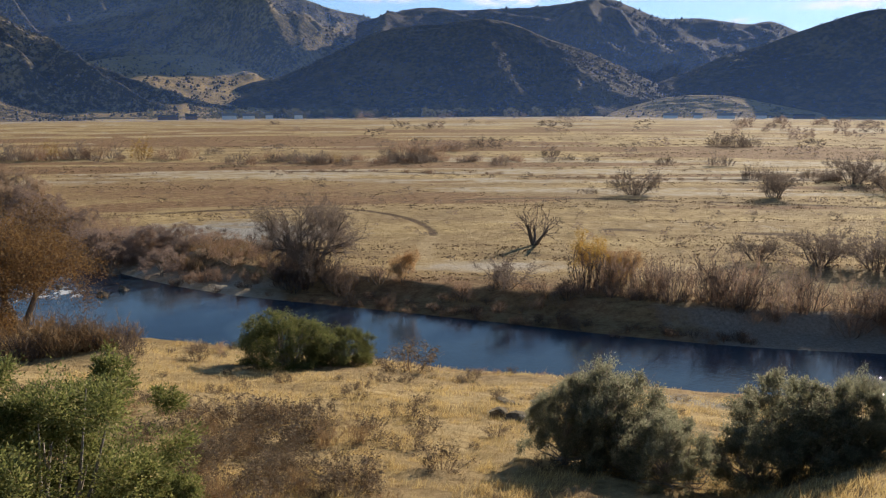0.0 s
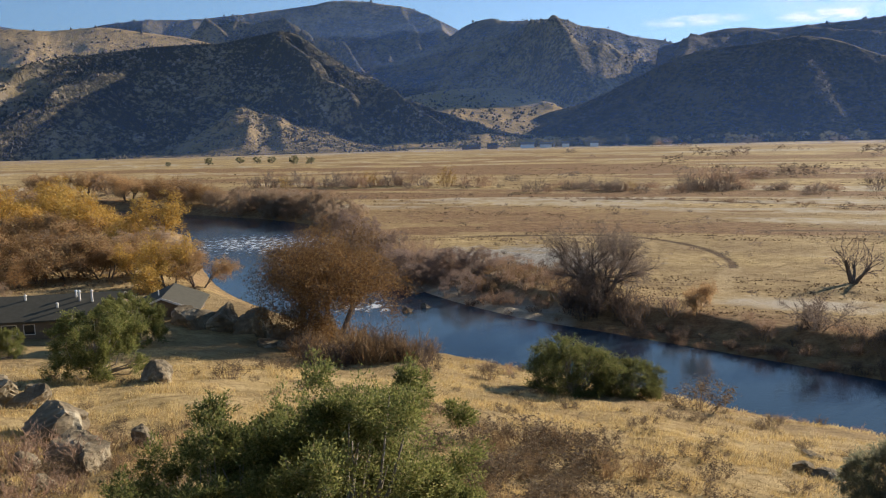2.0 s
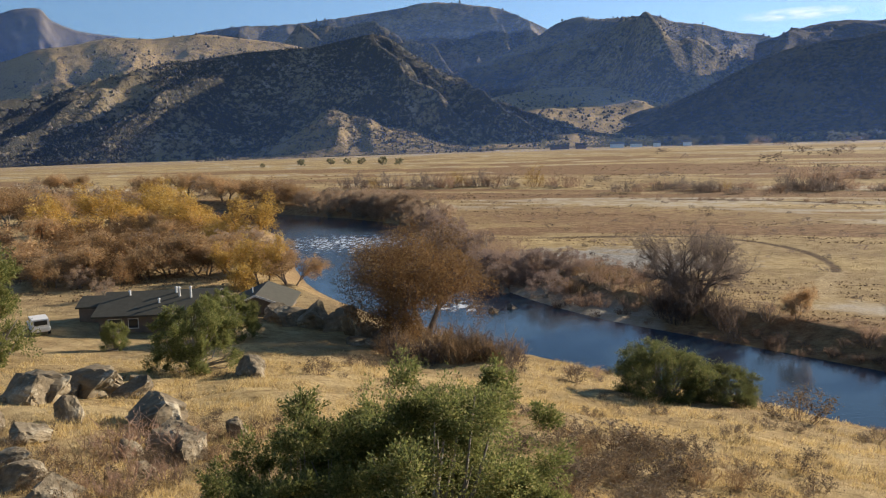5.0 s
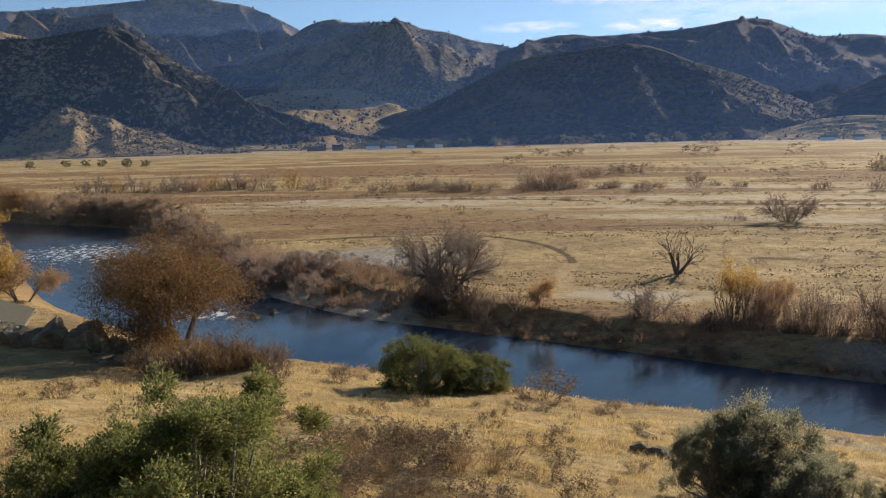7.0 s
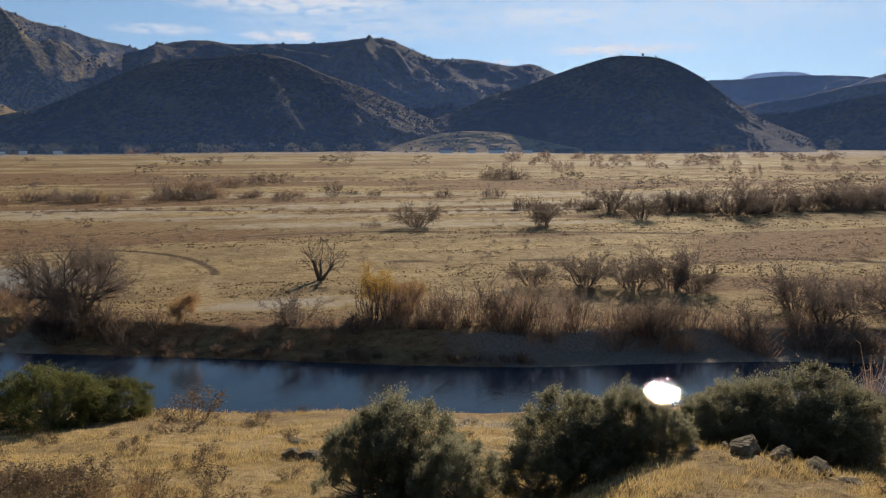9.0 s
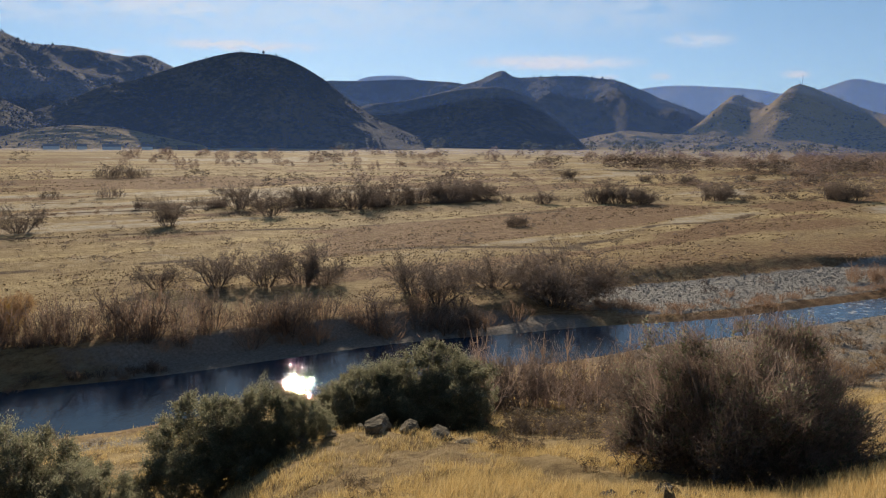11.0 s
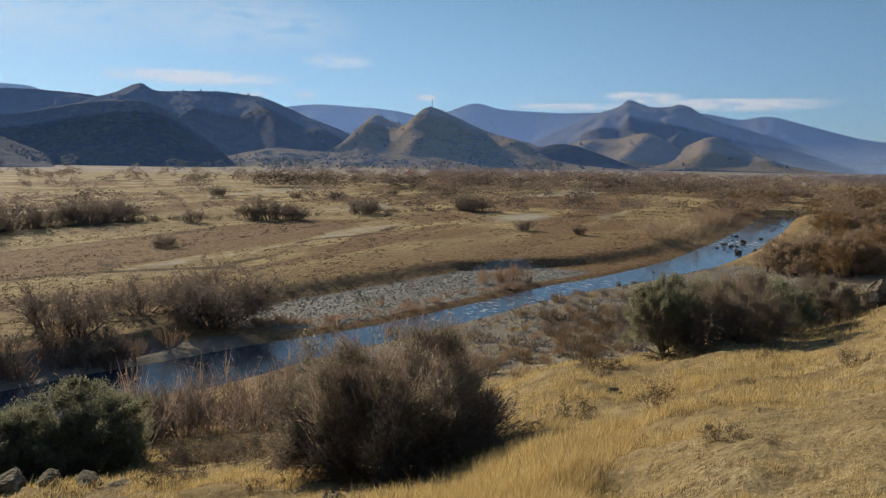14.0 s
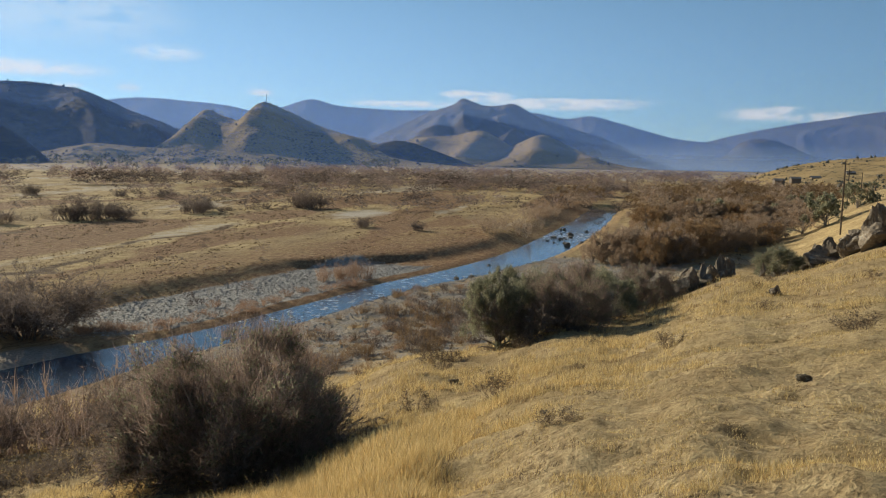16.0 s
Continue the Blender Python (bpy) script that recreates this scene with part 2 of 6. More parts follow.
def value_noise(x, y, seed=0):
    g = lattice(seed)
    n = len(g)
    xi, yi = np.floor(x).astype(int), np.floor(y).astype(int)
    fx, fy = x - xi, y - yi
    fx, fy = fx * fx * (3 - 2 * fx), fy * fy * (3 - 2 * fy)
    a, b, c, d = g[xi % n, yi % n], g[(xi + 1) % n, yi % n], g[xi % n, (yi + 1) % n], g[(xi + 1) % n, (yi + 1) % n]
    return (a * (1 - fx) + b * fx) * (1 - fy) + (c * (1 - fx) + d * fx) * fy


def fractal(x, y, seed=0, octaves=5, gain=0.5):
    total, amp, norm = 0.0, 1.0, 0.0
    for i in range(octaves):
        total = total + amp * value_noise(x * 2 ** i + 17 * i, y * 2 ** i + 31 * i, seed + i)
        norm += amp
        amp *= gain
    return total / norm


# the river's middle line: x, y, half width
RIVER = np.array([
    (-420, 262, 14), (-300, 240, 14), (-200, 208, 15), (-133, 187, 17), (-104, 156, 16), (-75, 122, 14), (-55, 105, 11.5),
    (-35, 93, 10), (-15, 86, 9), (2, 80, 8.2), (16, 75, 7.4), (30, 71, 6.8), (44, 69, 6.2), (58, 66, 6.2), (70, 61.5, 6), (82, 58, 5.2),
    (99, 51.6, 3.8), (115, 47.2, 3.6), (131, 43.2, 3.4), (150, 38, 4), (172, 29, 5), (205, 20, 6), (255, 13, 6.8), (320, 7, 6.8),
    (430, -2, 6.5), (520, -25, 7), (700, -110, 10), (1000, -200, 14)], dtype=float)


def dense(points, steps=8):
    """A smooth line through the points."""
    p = np.vstack([2 * points[0] - points[1], points, 2 * points[-1] - points[-2]])
    out = []
    for i in range(1, len(p) - 2):
        for s in np.arange(steps) / steps:
            a, b, c, d = p[i - 1], p[i], p[i + 1], p[i + 2]
            out.append(0.5 * (2 * b + (c - a) * s + (2 * a - 5 * b + 4 * c - d) * s * s + (3 * b - a - 3 * c + d) * s ** 3))
    return np.array(out + [points[-1]])


RIVER_LINE = dense(RIVER, 5)


def line_distance(x, y, line):
    """Distance to a line, its third value at the nearest place, and the side (positive to the right of its way)."""
    x, y = np.asarray(x, float), np.asarray(y, float)
    best, third, side = np.full(x.shape, 1e9), np.zeros(x.shape), np.ones(x.shape)
    for a, b in zip(line[:-1], line[1:]):
        dx, dy = b[0] - a[0], b[1] - a[1]
        s = np.clip(((x - a[0]) * dx + (y - a[1]) * dy) / (dx * dx + dy * dy), 0, 1)
        px, py = x - a[0] - s * dx, y - a[1] - s * dy
        d = np.hypot(px, py)
        near = d < best
        best = np.where(near, d, best)
        if len(a) > 2:
            third = np.where(near, a[2] + s * (b[2] - a[2]), third)
        side = np.where(near, np.sign(dy * (x - a[0]) - dx * (y - a[1])), side)
    return best, third, side


def river_place(x, y):
    """Metres from the water's edge (negative in the water), and whether it is the eye's side."""
    d, half, side = line_distance(x, y, RIVER_LINE)
    return d - half, side > 0


# the hillside below the eye: height by distance, for a fan of directions
STEPS = (0, 6, 12, 20, 30, 42, 55, 70, 85, 110, 150, 220)
SLOPE = {}
SLOPE[75] = (23.4, 21, 19, 17, 15.5, 14, 12, 10, 8, 6, 5, 4)
SLOPE[60] = (23.4, 20.5, 17.8, 15.7, 14, 12.3, 10.3, 8, 6, 4.3, 3.6, 3.2)
SLOPE[45] = (23.4, 20.5, 17.5, 14.8, 12.8, 11, 8.6, 6.2, 4.3, 3.4, 3, 3)
SLOPE[25] = (23.4, 20.2, 17, 14, 12, 10, 7, 3.6, 2.2, 2, 2, 2)
SLOPE[10] = (23.4, 20, 16.8, 13.5, 11.2, 8.4, 5.4, 2.2, 1, 1, 1, 1)
SLOPE[-5] = (23.4, 20, 16.6, 13.2, 10.6, 7.9, 4.5, 0.8, 0.5, 0.5, 0.5, 0.5)
SLOPE[-20] = (23.4, 20, 16.8, 13.4, 10.5, 7.4, 4, 0.8, 0.5, 0.5, 0.5, 0.5)
SLOPE[-35] = (23.4, 20.8, 18.2, 15.8, 13.2, 8.2, 4, 1.2, 0.7, 0.7, 0.7, 0.7)
SLOPE[-50] = (23.4, 21, 18.8, 16.2, 13, 9.7, 6.2, 3, 0.8, 0.8, 0.8, 0.8)
SLOPE[-65] = (23.4, 21.4, 19.1, 16.4, 13.2, 10.2, 6.8, 3, 1.5, 0.8, 0.8, 0.8)
SLOPE[-78] = (23.4, 21.8, 20, 17.9, 16, 14.1, 11, 6, 3, 1.2, 0.9, 0.9)
SLOPE[-90] = (23.4, 22.1, 20.9, 19.1, 17.4, 15.7, 14, 11, 6.5, 2.5, 1.6, 1.6)
SLOPE[-100] = (23.4, 22.4, 21.4, 20.2, 19, 17.8, 16.8, 15.7, 13.5, 8, 4, 3)
SLOPE[-110] = (23.4, 22.5, 21.7, 20.9, 20, 19.3, 18.8, 18.6, 18.6, 18.4, 18, 17)
SLOPE[-150] = SLOPE[150] = (23.4, 23.5, 23.6, 24, 25, 26, 28, 30, 33, 37, 44, 55)
FAN = sorted(SLOPE)
FAN_Z = np.array([SLOPE[a] for a in FAN])


def hillside(x, y):
    az, d = np.degrees(np.arctan2(-x, y)), np.hypot(x, y)
    az = np.where(az < -150, az + 360, az)
    fan = np.array(FAN + [210.0])
    zs = np.vstack([FAN_Z, FAN_Z[0]])
    i = np.clip(np.searchsorted(fan, az) - 1, 0, len(fan) - 2)
    s = np.clip((az - fan[i]) / (fan[i + 1] - fan[i]), 0, 1)
    s = s * s * (3 - 2 * s)
    steps = np.array(STEPS, float)
    j = np.clip(np.searchsorted(steps, d) - 1, 0, len(steps) - 2)
    q = np.clip((d - steps[j]) / (steps[j + 1] - steps[j]), 0, 1)
    lo = zs[i, j] * (1 - s) + zs[i + 1, j] * s
    hi = zs[i, j + 1] * (1 - s) + zs[i + 1, j + 1] * s
    return lo * (1 - q) + hi * q


def far_shelf(x):
    """How wide the low shelf beyond the water is."""
    return np.interp(x, (-400, -70, -45, -20, 0, 60, 80, 100, 160, 185, 215, 1000), (2, 2, 6, 5, 3.5, 4, 6, 22, 22, 8, 3, 3))


def ground_height(x, y, detail=True):
    x, y = np.asarray(x, float), np.asarray(y, float)
    d = np.hypot(x, y)
    edge, near = river_place(x, y)
    wobble = (fractal(x / 9, y / 9, 3, 4) - 0.5) if detail else 0.0
    plain = 2.4 + 0.5 * (fractal(x / 60, y / 60, 5, 4) - 0.5) * smooth(0, 40, edge) + 0.35 * wobble
    shelf = far_shelf(x) * (1 + 0.5 * wobble * smooth(95, 75, x))
    far = -0.1 + 0.55 * smooth(0, 3, edge) + (plain - 0.45) * smooth(shelf, shelf + 3.5 + 4.5 * smooth(80, 110, x), edge)
    hill = hillside(x, y) + 0.9 * wobble * smooth(2, 14, d)
    hill = hill + (fractal(x / 2.2, y / 2.2, 9, 3) - 0.5) * 0.35 * smooth(2, 10, d) if detail else hill
    if detail:
        hill = hill + ((fractal(x / 0.75, y / 0.75, 15, 3) - 0.5) * 0.3 + (fractal((x + y) / 2.4, (x - y) / 0.7, 19, 2) - 0.5) * 0.1) * smooth(3, 8, d) * smooth(60, 30, d)
    bank = -0.1 + 0.5 * smooth(0, 2.5, edge) + 0.52 * np.maximum(edge - 2, 0)
    close = np.minimum(hill, bank)
    z = np.where(near, close, far)
    bed = -0.1 - 0.9 * smooth(0, 3, -edge)
    return np.where(edge < 0, bed, z)


TRACK = dense(np.array([(-34, 170), (-20, 167), (-10, 158.5), (-4.6, 149), (-1.6, 136), (-3, 125), (-2, 112), (4, 106), (24, 106), (46, 109)], float), 5)
DITCHES = [dense(np.array(q, float), 4) for q in (
    [(-60, 262), (-20, 258), (40, 236), (100, 226), (160, 202), (240, 196)], [(-90, 150), (-40, 168), (20, 186), (60, 178), (120, 160), (190, 158)],
    [(127, 100), (134, 105), (153, 107), (182, 118), (205, 112), (240, 118)], [(30, 140), (70, 132), (110, 118), (128, 101)])]


def cropped(az, d):
    """Where the near slope is bare and closely cropped, 0 to 1."""
    limit = np.interp(-az, (70, 76, 80, 85, 92, 100, 108), (4, 8, 13, 18, 25, 34, 42))
    ragged = 1 + 0.9 * (fractal(-np.sin(np.radians(az)) * d / 4.5, np.cos(np.radians(az)) * d / 4.5, 33, 4) - 0.5)
    return smooth(limit * 1.45, limit * 0.6, d * ragged) * smooth(-68, -80, az)


def ground_fields(x, y, z):
    """What covers the ground: weeds, dirt, gravel, sand, mud, each 0 to 1."""
    d, az = np.hypot(x, y), np.degrees(np.arctan2(-x, y))
    edge, near = river_place(x, y)
    far = (~near) & (edge > 0)
    bands = fractal(x / 140, y / 26, 21, 4)
    weeds = np.where(far, smooth(0.5, 0.58, bands) * smooth(1500, 400, d) * 0.8, 0)
    weeds = np.maximum(weeds, far * smooth(26, 6, edge) * 0.6)
    weeds = np.maximum(weeds, far * np.exp(-(((x + 60) / 75) ** 2 + ((y - 205) / 38) ** 2)) * 0.72)
    weeds = np.maximum(weeds, far * smooth(62, 34, edge) * smooth(50, 90, x) * smooth(300, 230, x) * 0.62)
    weeds = np.maximum(weeds, far * np.exp(-(((x - 225) / 26) ** 2 + ((y - 92) / 9) ** 2)) * 0.95)
    weeds = np.maximum(weeds, near * smooth(14, 3, edge) * 0.5)
    dirt = near * cropped(az, d) * 0.5
    t_d = line_distance(x, y, TRACK)[0]
    dirt = np.maximum(dirt, smooth(2.4, 0.9, t_d) * (y < 136) * 0.55)
    bars = far * smooth(85, 100, x) * smooth(182, 165, x) * smooth(25, 21, edge) * smooth(2, 5, edge)
    bars = np.maximum(bars, far * np.exp(-(((x + 38) / 26) ** 2 + ((y - 137) / 20) ** 2)) * 0.75)
    bars = np.maximum(bars, near * smooth(66, 84, x) * smooth(205, 190, x) * smooth(4.5, 2.0, z) * 0.52)
    bars = np.maximum(bars, near * np.exp(-(((x - 17) / 7) ** 2 + ((y - 56) / 4) ** 2)) * 0.7)
    pale = smooth(0.54, 0.64, fractal(x / 170, y / 24, 27, 4)) * smooth(110, 190, d) * (1 - smooth(0.3, 0.6, weeds))
    sand = far * np.exp(-(((x - 6) / 16) ** 2 + ((y - 108) / 6) ** 2)) * 0.66
    sand = np.maximum(sand, far * smooth(-58, -48, x) * smooth(-16, -24, x) * smooth(9, 5, edge) * 0.62)
    sand = np.maximum(sand, far * np.exp(-(((x - 300) / 30) ** 2 + ((y - 95) / 12) ** 2)) * 0.8)
    sand = np.maximum(sand, far * pale * 0.5)
    ditch = 0.0
    for i, line in enumerate(DITCHES):
        broken = smooth(0.35, 0.55, fractal(x / 14, y / 14, 90 + i, 3))
        ditch = np.maximum(ditch, smooth(2.6, 0.7, line_distance(x, y, line)[0]) * (0.4 + 0.5 * broken))
    # shade in the track's cut edge, painted as a dark line
    ditch = np.maximum(ditch, smooth(1.5, 0.4, t_d) * (y > 134) * 0.8)
    mud = far * smooth(14, 36, x) * smooth(92, 80, x) * smooth(9, 6, edge) * 0.8
    mud = np.maximum(mud, near * smooth(56, 76, x) * smooth(205, 190, x) * smooth(6.5, 2.0, z) * 0.46)
    turf = near * smooth(3, 7, z)
    return dict(turf=turf, weeds=weeds, dirt=dirt, gravel=bars, sand=sand, mud=mud, furrow_shade=ditch)


def mesh_object(name, verts, faces, mats, fields=None, flat=False):
    me = bpy.data.meshes.new(name)
    verts = np.asarray(verts, np.float32).reshape(-1, 3)
    faces = np.asarray(faces, np.int32)
    me.vertices.add(len(verts))
    me.vertices.foreach_set("co", verts.ravel())
    me.loops.add(faces.size)
    me.loops.foreach_set("vertex_index", faces.ravel())
    me.polygons.add(len(faces))
    me.polygons.foreach_set("loop_start", np.arange(len(faces), dtype=np.int32) * faces.shape[1])
    me.polygons.foreach_set("use_smooth", np.full(len(faces), not flat))
    me.update(calc_edges=True)
    for key, values in (fields or {}).items():
        me.attributes.new(key, "FLOAT", "POINT").data.foreach_set("value", np.asarray(values, np.float32).ravel())
    for m in mats if isinstance(mats, (list, tuple)) else [mats]:
        me.materials.append(m)
    return new(name, me)


def grid_faces(rows, cols, closed=False):
    i, j = np.meshgrid(np.arange(rows - 1), np.arange(cols if closed else cols - 1), indexing="ij")
    k = (j + 1) % cols
    return np.stack([i * cols + j, i * cols + k, (i + 1) * cols + k, (i + 1) * cols + j], -1).reshape(-1, 4)


def build_ground():
    az = np.concatenate([np.arange(-112, 62, 0.36), np.arange(62, 248, 3.0)])
    r = np.concatenate([np.geomspace(0.05, 6, 30), np.geomspace(6.1, 40, 190), np.geomspace(40.4, 420, 250), np.geomspace(425, 4900, 60)])
    a, d = np.meshgrid(np.radians(az), r)
    x, y = (-np.sin(a) * d).ravel() + 0.2, (np.cos(a) * d).ravel() - 0.15
    z = ground_height(x, y)
    far = np.hypot(x, y)
    z = np.where(far > 420, np.where(np.abs(np.degrees(a).ravel() + 25) < 90, 2.4, z), z)
    lake = np.degrees(a).ravel()
    z = np.where((far > 2500) & (lake < -86), -2.0, z)
    ob = mesh_object("ground", np.stack([x, y, z], -1), grid_faces(len(r), len(az), True), GROUND, ground_fields(x, y, z))
    return tagged(ob, "dry golden grass hillside above a wide straw-coloured valley floor", "ground", kind="structure")


def build_river():
    line = dense(RIVER, 14)
    way = np.gradient(line[:, :2], axis=0)
    way /= np.linalg.norm(way, axis=1)[:, None]
    side = np.stack([way[:, 1], -way[:, 0]], -1)
    across = np.linspace(-1.25, 1.25, 15)
    pts = line[:, None, :2] + side[:, None] * (line[:, None, 2:3] + 1.0) * across[None, :, None]
    x, y = pts[..., 0].ravel(), pts[..., 1].ravel()
    riffle = np.exp(-(((x + 52) / 9) ** 2 + ((y - 103) / 8) ** 2)) + np.exp(-(((x + 108) / 34) ** 2 + ((y - 160) / 30) ** 2))
    riffle = riffle + 0.75 * smooth(88, 110, x) * smooth(190, 165, x) + 0.9 * np.exp(-(((x - 265) / 35) ** 2))
    ob = mesh_object("river", np.stack([x, y, np.zeros_like(x)], -1), grid_faces(len(line), 15), WATER, {"riffle": np.clip(riffle, 0, 1)})
    return tagged(ob, "dark blue river with pale riffles winding through the valley", "river", kind="structure")


def build_lake():
    az, r = np.radians(np.linspace(-107, -84, 24)), np.linspace(2350, 4800, 8)
    a, d = np.meshgrid(az, r)
    x, y = (-np.sin(a) * d).ravel(), (np.cos(a) * d).ravel()
    ob = mesh_object("lake", np.stack([x, y, np.full_like(x, 3.0)], -1), grid_faces(8, 24), WATER, {"riffle": np.zeros_like(x)})
    return tagged(ob, "distant pale lake at the valley's end", "lake", kind="structure")


def build_mountain(crest, dist, front, mat, label, seed, spurs=(), rugged=1.0, back=0.6, scrub=0, skew=(), rocks=0):
    """A mountain from its skyline (az, el) at one distance, with spurs (az at the crest, az at the foot, strength, half width) running down to its foot."""
    c = np.array(sorted(crest), float)
    c = dense(c, 6)
    az = np.linspace(c[0, 0] - 0.6, c[-1, 0] + 0.6, int((c[-1, 0] - c[0, 0] + 1.2) / 0.14) + 8)
    el = np.interp(az, c[:, 0], c[:, 1])
    height = EYE + dist * np.tan(np.radians(el))
    end = smooth(0, 0.6, az - az[0]) * smooth(0, 0.6, az[-1] - az)
    height = 2 + (height - 2) * (0.15 + 0.85 * end)
    steps = 72
    rows = np.concatenate([np.linspace(0, 1, steps), 1 + np.linspace(0.08, 1, 6)])
    a, v = np.meshgrid(az, rows)
    tall = np.broadcast_to(height, a.shape)
    up = np.where(v <= 1, v, 2 - v)
    metres, deep = np.radians(a) * dist, v * front
    # winding spurs and gullies that run down the slope and branch
    size = min(max(front * 0.6, 110), 330) * (dist / 1500) ** 0.35
    warp_u = (fractal(metres / size + 9, deep / size, seed + 40, 3) - 0.5) * size * 0.9
    warp_w = (fractal(metres / size + 3, deep / size + 7, seed + 44, 3) - 0.5) * size * 0.9

    def ridges(scale, k, stretch):
        n = fractal((metres + warp_u) / scale, (deep * stretch + warp_w) / scale, seed + k, 2, 0.4)
        return 1 - np.clip(np.abs(n - 0.5) * 4.2, 0, 1)
    coarse, middle, small = ridges(size, 0, 0.5), ridges(size * 0.4, 11, 0.6), ridges(size * 0.16, 23, 0.8)
    prof = up ** 1.1
    body = np.sin(np.clip(up, 0, 1) * math.pi) ** 0.8
    relief = (coarse - 0.5) * 0.24 + (middle - 0.5) * (0.35 + 0.65 * coarse) * 0.13 + (small - 0.5) * (0.3 + 0.7 * middle) * 0.055
    z = 2 + (tall - 2) * (prof + rugged * body * relief)
    for top, foot, strength, wide in spurs:
        bend = 0.3 * wide * np.sin(np.clip(v, 0, 1) * 7 + top) + wide * 0.5 * (fractal(v * 5 + top, v * 0 + 1, seed + 61, 2) - 0.5)
        line = top + (foot - top) * (1 - np.clip(v, 0, 1)) ** 0.8 + bend * (1 - np.clip(v, 0, 1))
        off = np.sqrt(((a - line) / (wide * 0.9)) ** 2 + 0.12) - 0.346
        z = z + (tall - 2) * strength * body * (1 - 0.4 * np.clip(v, 0, 1)) * 0.95 * np.exp(-off * 1.25)
    rough = (fractal(metres / 22, v * 16, seed + 5, 4, 0.6) - 0.5) * 7 * rugged * (dist / 1500) ** 0.5
    z = z + rough * np.clip(up * 4, 0, 1) * np.where(v == 1, 0.45, 1)
    away = np.where(v <= 1, dist - front * (1 - v), dist + front * back * (v - 1))
    away = away * (1 + 0.03 * (fractal(metres / 200, v * 0 + 2, seed + 3, 3) - 0.5) * (1 - up))
    z = np.where(v == 0, -6, z)
    if skew:
        a = a + np.interp(a, [q[0] for q in sorted(skew)], [q[1] for q in sorted(skew)]) * (1 - np.clip(v, 0, 1))
    x, y = -np.sin(np.radians(a)) * away, np.cos(np.radians(a)) * away
    ob = mesh_object("mountain", np.stack([x.ravel(), y.ravel(), z.ravel()], -1), grid_faces(len(rows), len(az)), mat)
    if rocks:
        rng = np.random.RandomState(seed + 90)
        k = rng.choice(np.arange(len(az) * 4, len(az) * steps), rocks * 3)
        foot = np.stack([x.ravel()[k], y.ravel()[k], z.ravel()[k]], -1)
        craggy = fractal(foot[:, 0] / 60, foot[:, 2] / 30, seed + 18, 3)
        foot = foot[craggy > 0.52][:rocks]
        n = len(foot)
        size = (1.2 + 3.6 * rng.rand(n) ** 3)[:, None, None]
        base = np.array([(1, 0, 0), (0, 1, 0), (-1, 0, 0), (0, -1, 0), (0.3, 0.2, 1.1), (-0.3, 0.2, 0.9), (0, -0.2, -0.8)], float)
        tri = np.array([(0, 1, 4), (1, 5, 4), (1, 2, 5), (2, 3, 5), (3, 4, 5), (3, 0, 4), (1, 0, 6), (2, 1, 6), (3, 2, 6), (0, 3, 6)])
        shape = base[None] * rng.uniform(0.6, 1.4, (n, 7, 1)) * size
        crag_faces = (np.arange(n)[:, None, None] * 7 + tri[None]).reshape(-1, 3)
        crags = mesh_object("hillside_rocks", (shape + foot[:, None]).reshape(-1, 3), crag_faces, HILL_ROCK, flat=True)
        tagged(crags, "pale granite boulders strewn over the hill", "rocks", kind="stuff")
    if scrub:
        rng = np.random.RandomState(seed + 70)
        scrub = int(scrub * 2.2)
        k = rng.choice(np.arange(len(az) * 2, len(az) * steps), scrub)
        foot = np.stack([x.ravel()[k], y.ravel()[k], z.ravel()[k]], -1) + rng.normal(size=(scrub, 3)) * np.array((4, 4, 0.3))
        thick = fractal(foot[:, 0] / 90, foot[:, 2] / 40, seed + 8, 3)
        foot = foot[thick > 0.4]
        n = len(foot)
        size = (0.9 + 2.3 * rng.rand(n) ** 2)[:, None] * (dist / 1500)
        ang = rng.uniform(0, 6.3, n)
        one = np.stack([np.cos(ang), np.sin(ang), np.zeros(n)], -1) * size
        two = np.stack([-np.sin(ang), np.cos(ang), np.zeros(n)], -1) * size
        up_v = np.array((0, 0, 1.0)) * size * rng.uniform(0.9, 1.7, (n, 1))
        low_v = np.array((0, 0, 0.3)) * size
        quad = np.stack([foot - one, foot + two, foot + one, foot - two, foot + up_v * 0.8 + one * 0.45, foot + up_v - one * 0.45 + low_v * 0], 1)
        tri = np.array([(0, 3, 5), (3, 2, 4), (3, 4, 5), (2, 1, 4), (1, 5, 4), (1, 0, 5)])
        faces = (np.arange(n)[:, None, None] * 6 + tri[None]).reshape(-1, 3)
        bushes = mesh_object("hillside_scrub", quad.reshape(-1, 3), faces, SCRUB, flat=False)
        tagged(bushes, "dark scrub and small trees dotting the hillside", "scrub", kind="stuff")
    return tagged(ob, label, "mountain")


def scrub_material():
    m, t, b = material("dark_scrub", 0.95, 0.05)
    r = t.nodes.new("ShaderNodeNewGeometry").outputs["Random Per Island"]
    t.links.new(ramp(t, r, [(0.0, (0.06, 0.062, 0.05)), (0.7, (0.1, 0.095, 0.078)), (1.0, (0.16, 0.135, 0.1))]), b.inputs["Base Color"])
    return m


def hill_rock_material():
    m, t, b = material("granite", 0.95, 0.05)
    r = t.nodes.new("ShaderNodeNewGeometry").outputs["Random Per Island"]
    t.links.new(ramp(t, r, [(0.0, (0.13, 0.11, 0.085)), (1.0, (0.27, 0.23, 0.18))]), b.inputs["Base Color"])
    return m


SCRUB, HILL_ROCK = scrub_material(), hill_rock_material()


build_ground()
build_river()
build_lake()

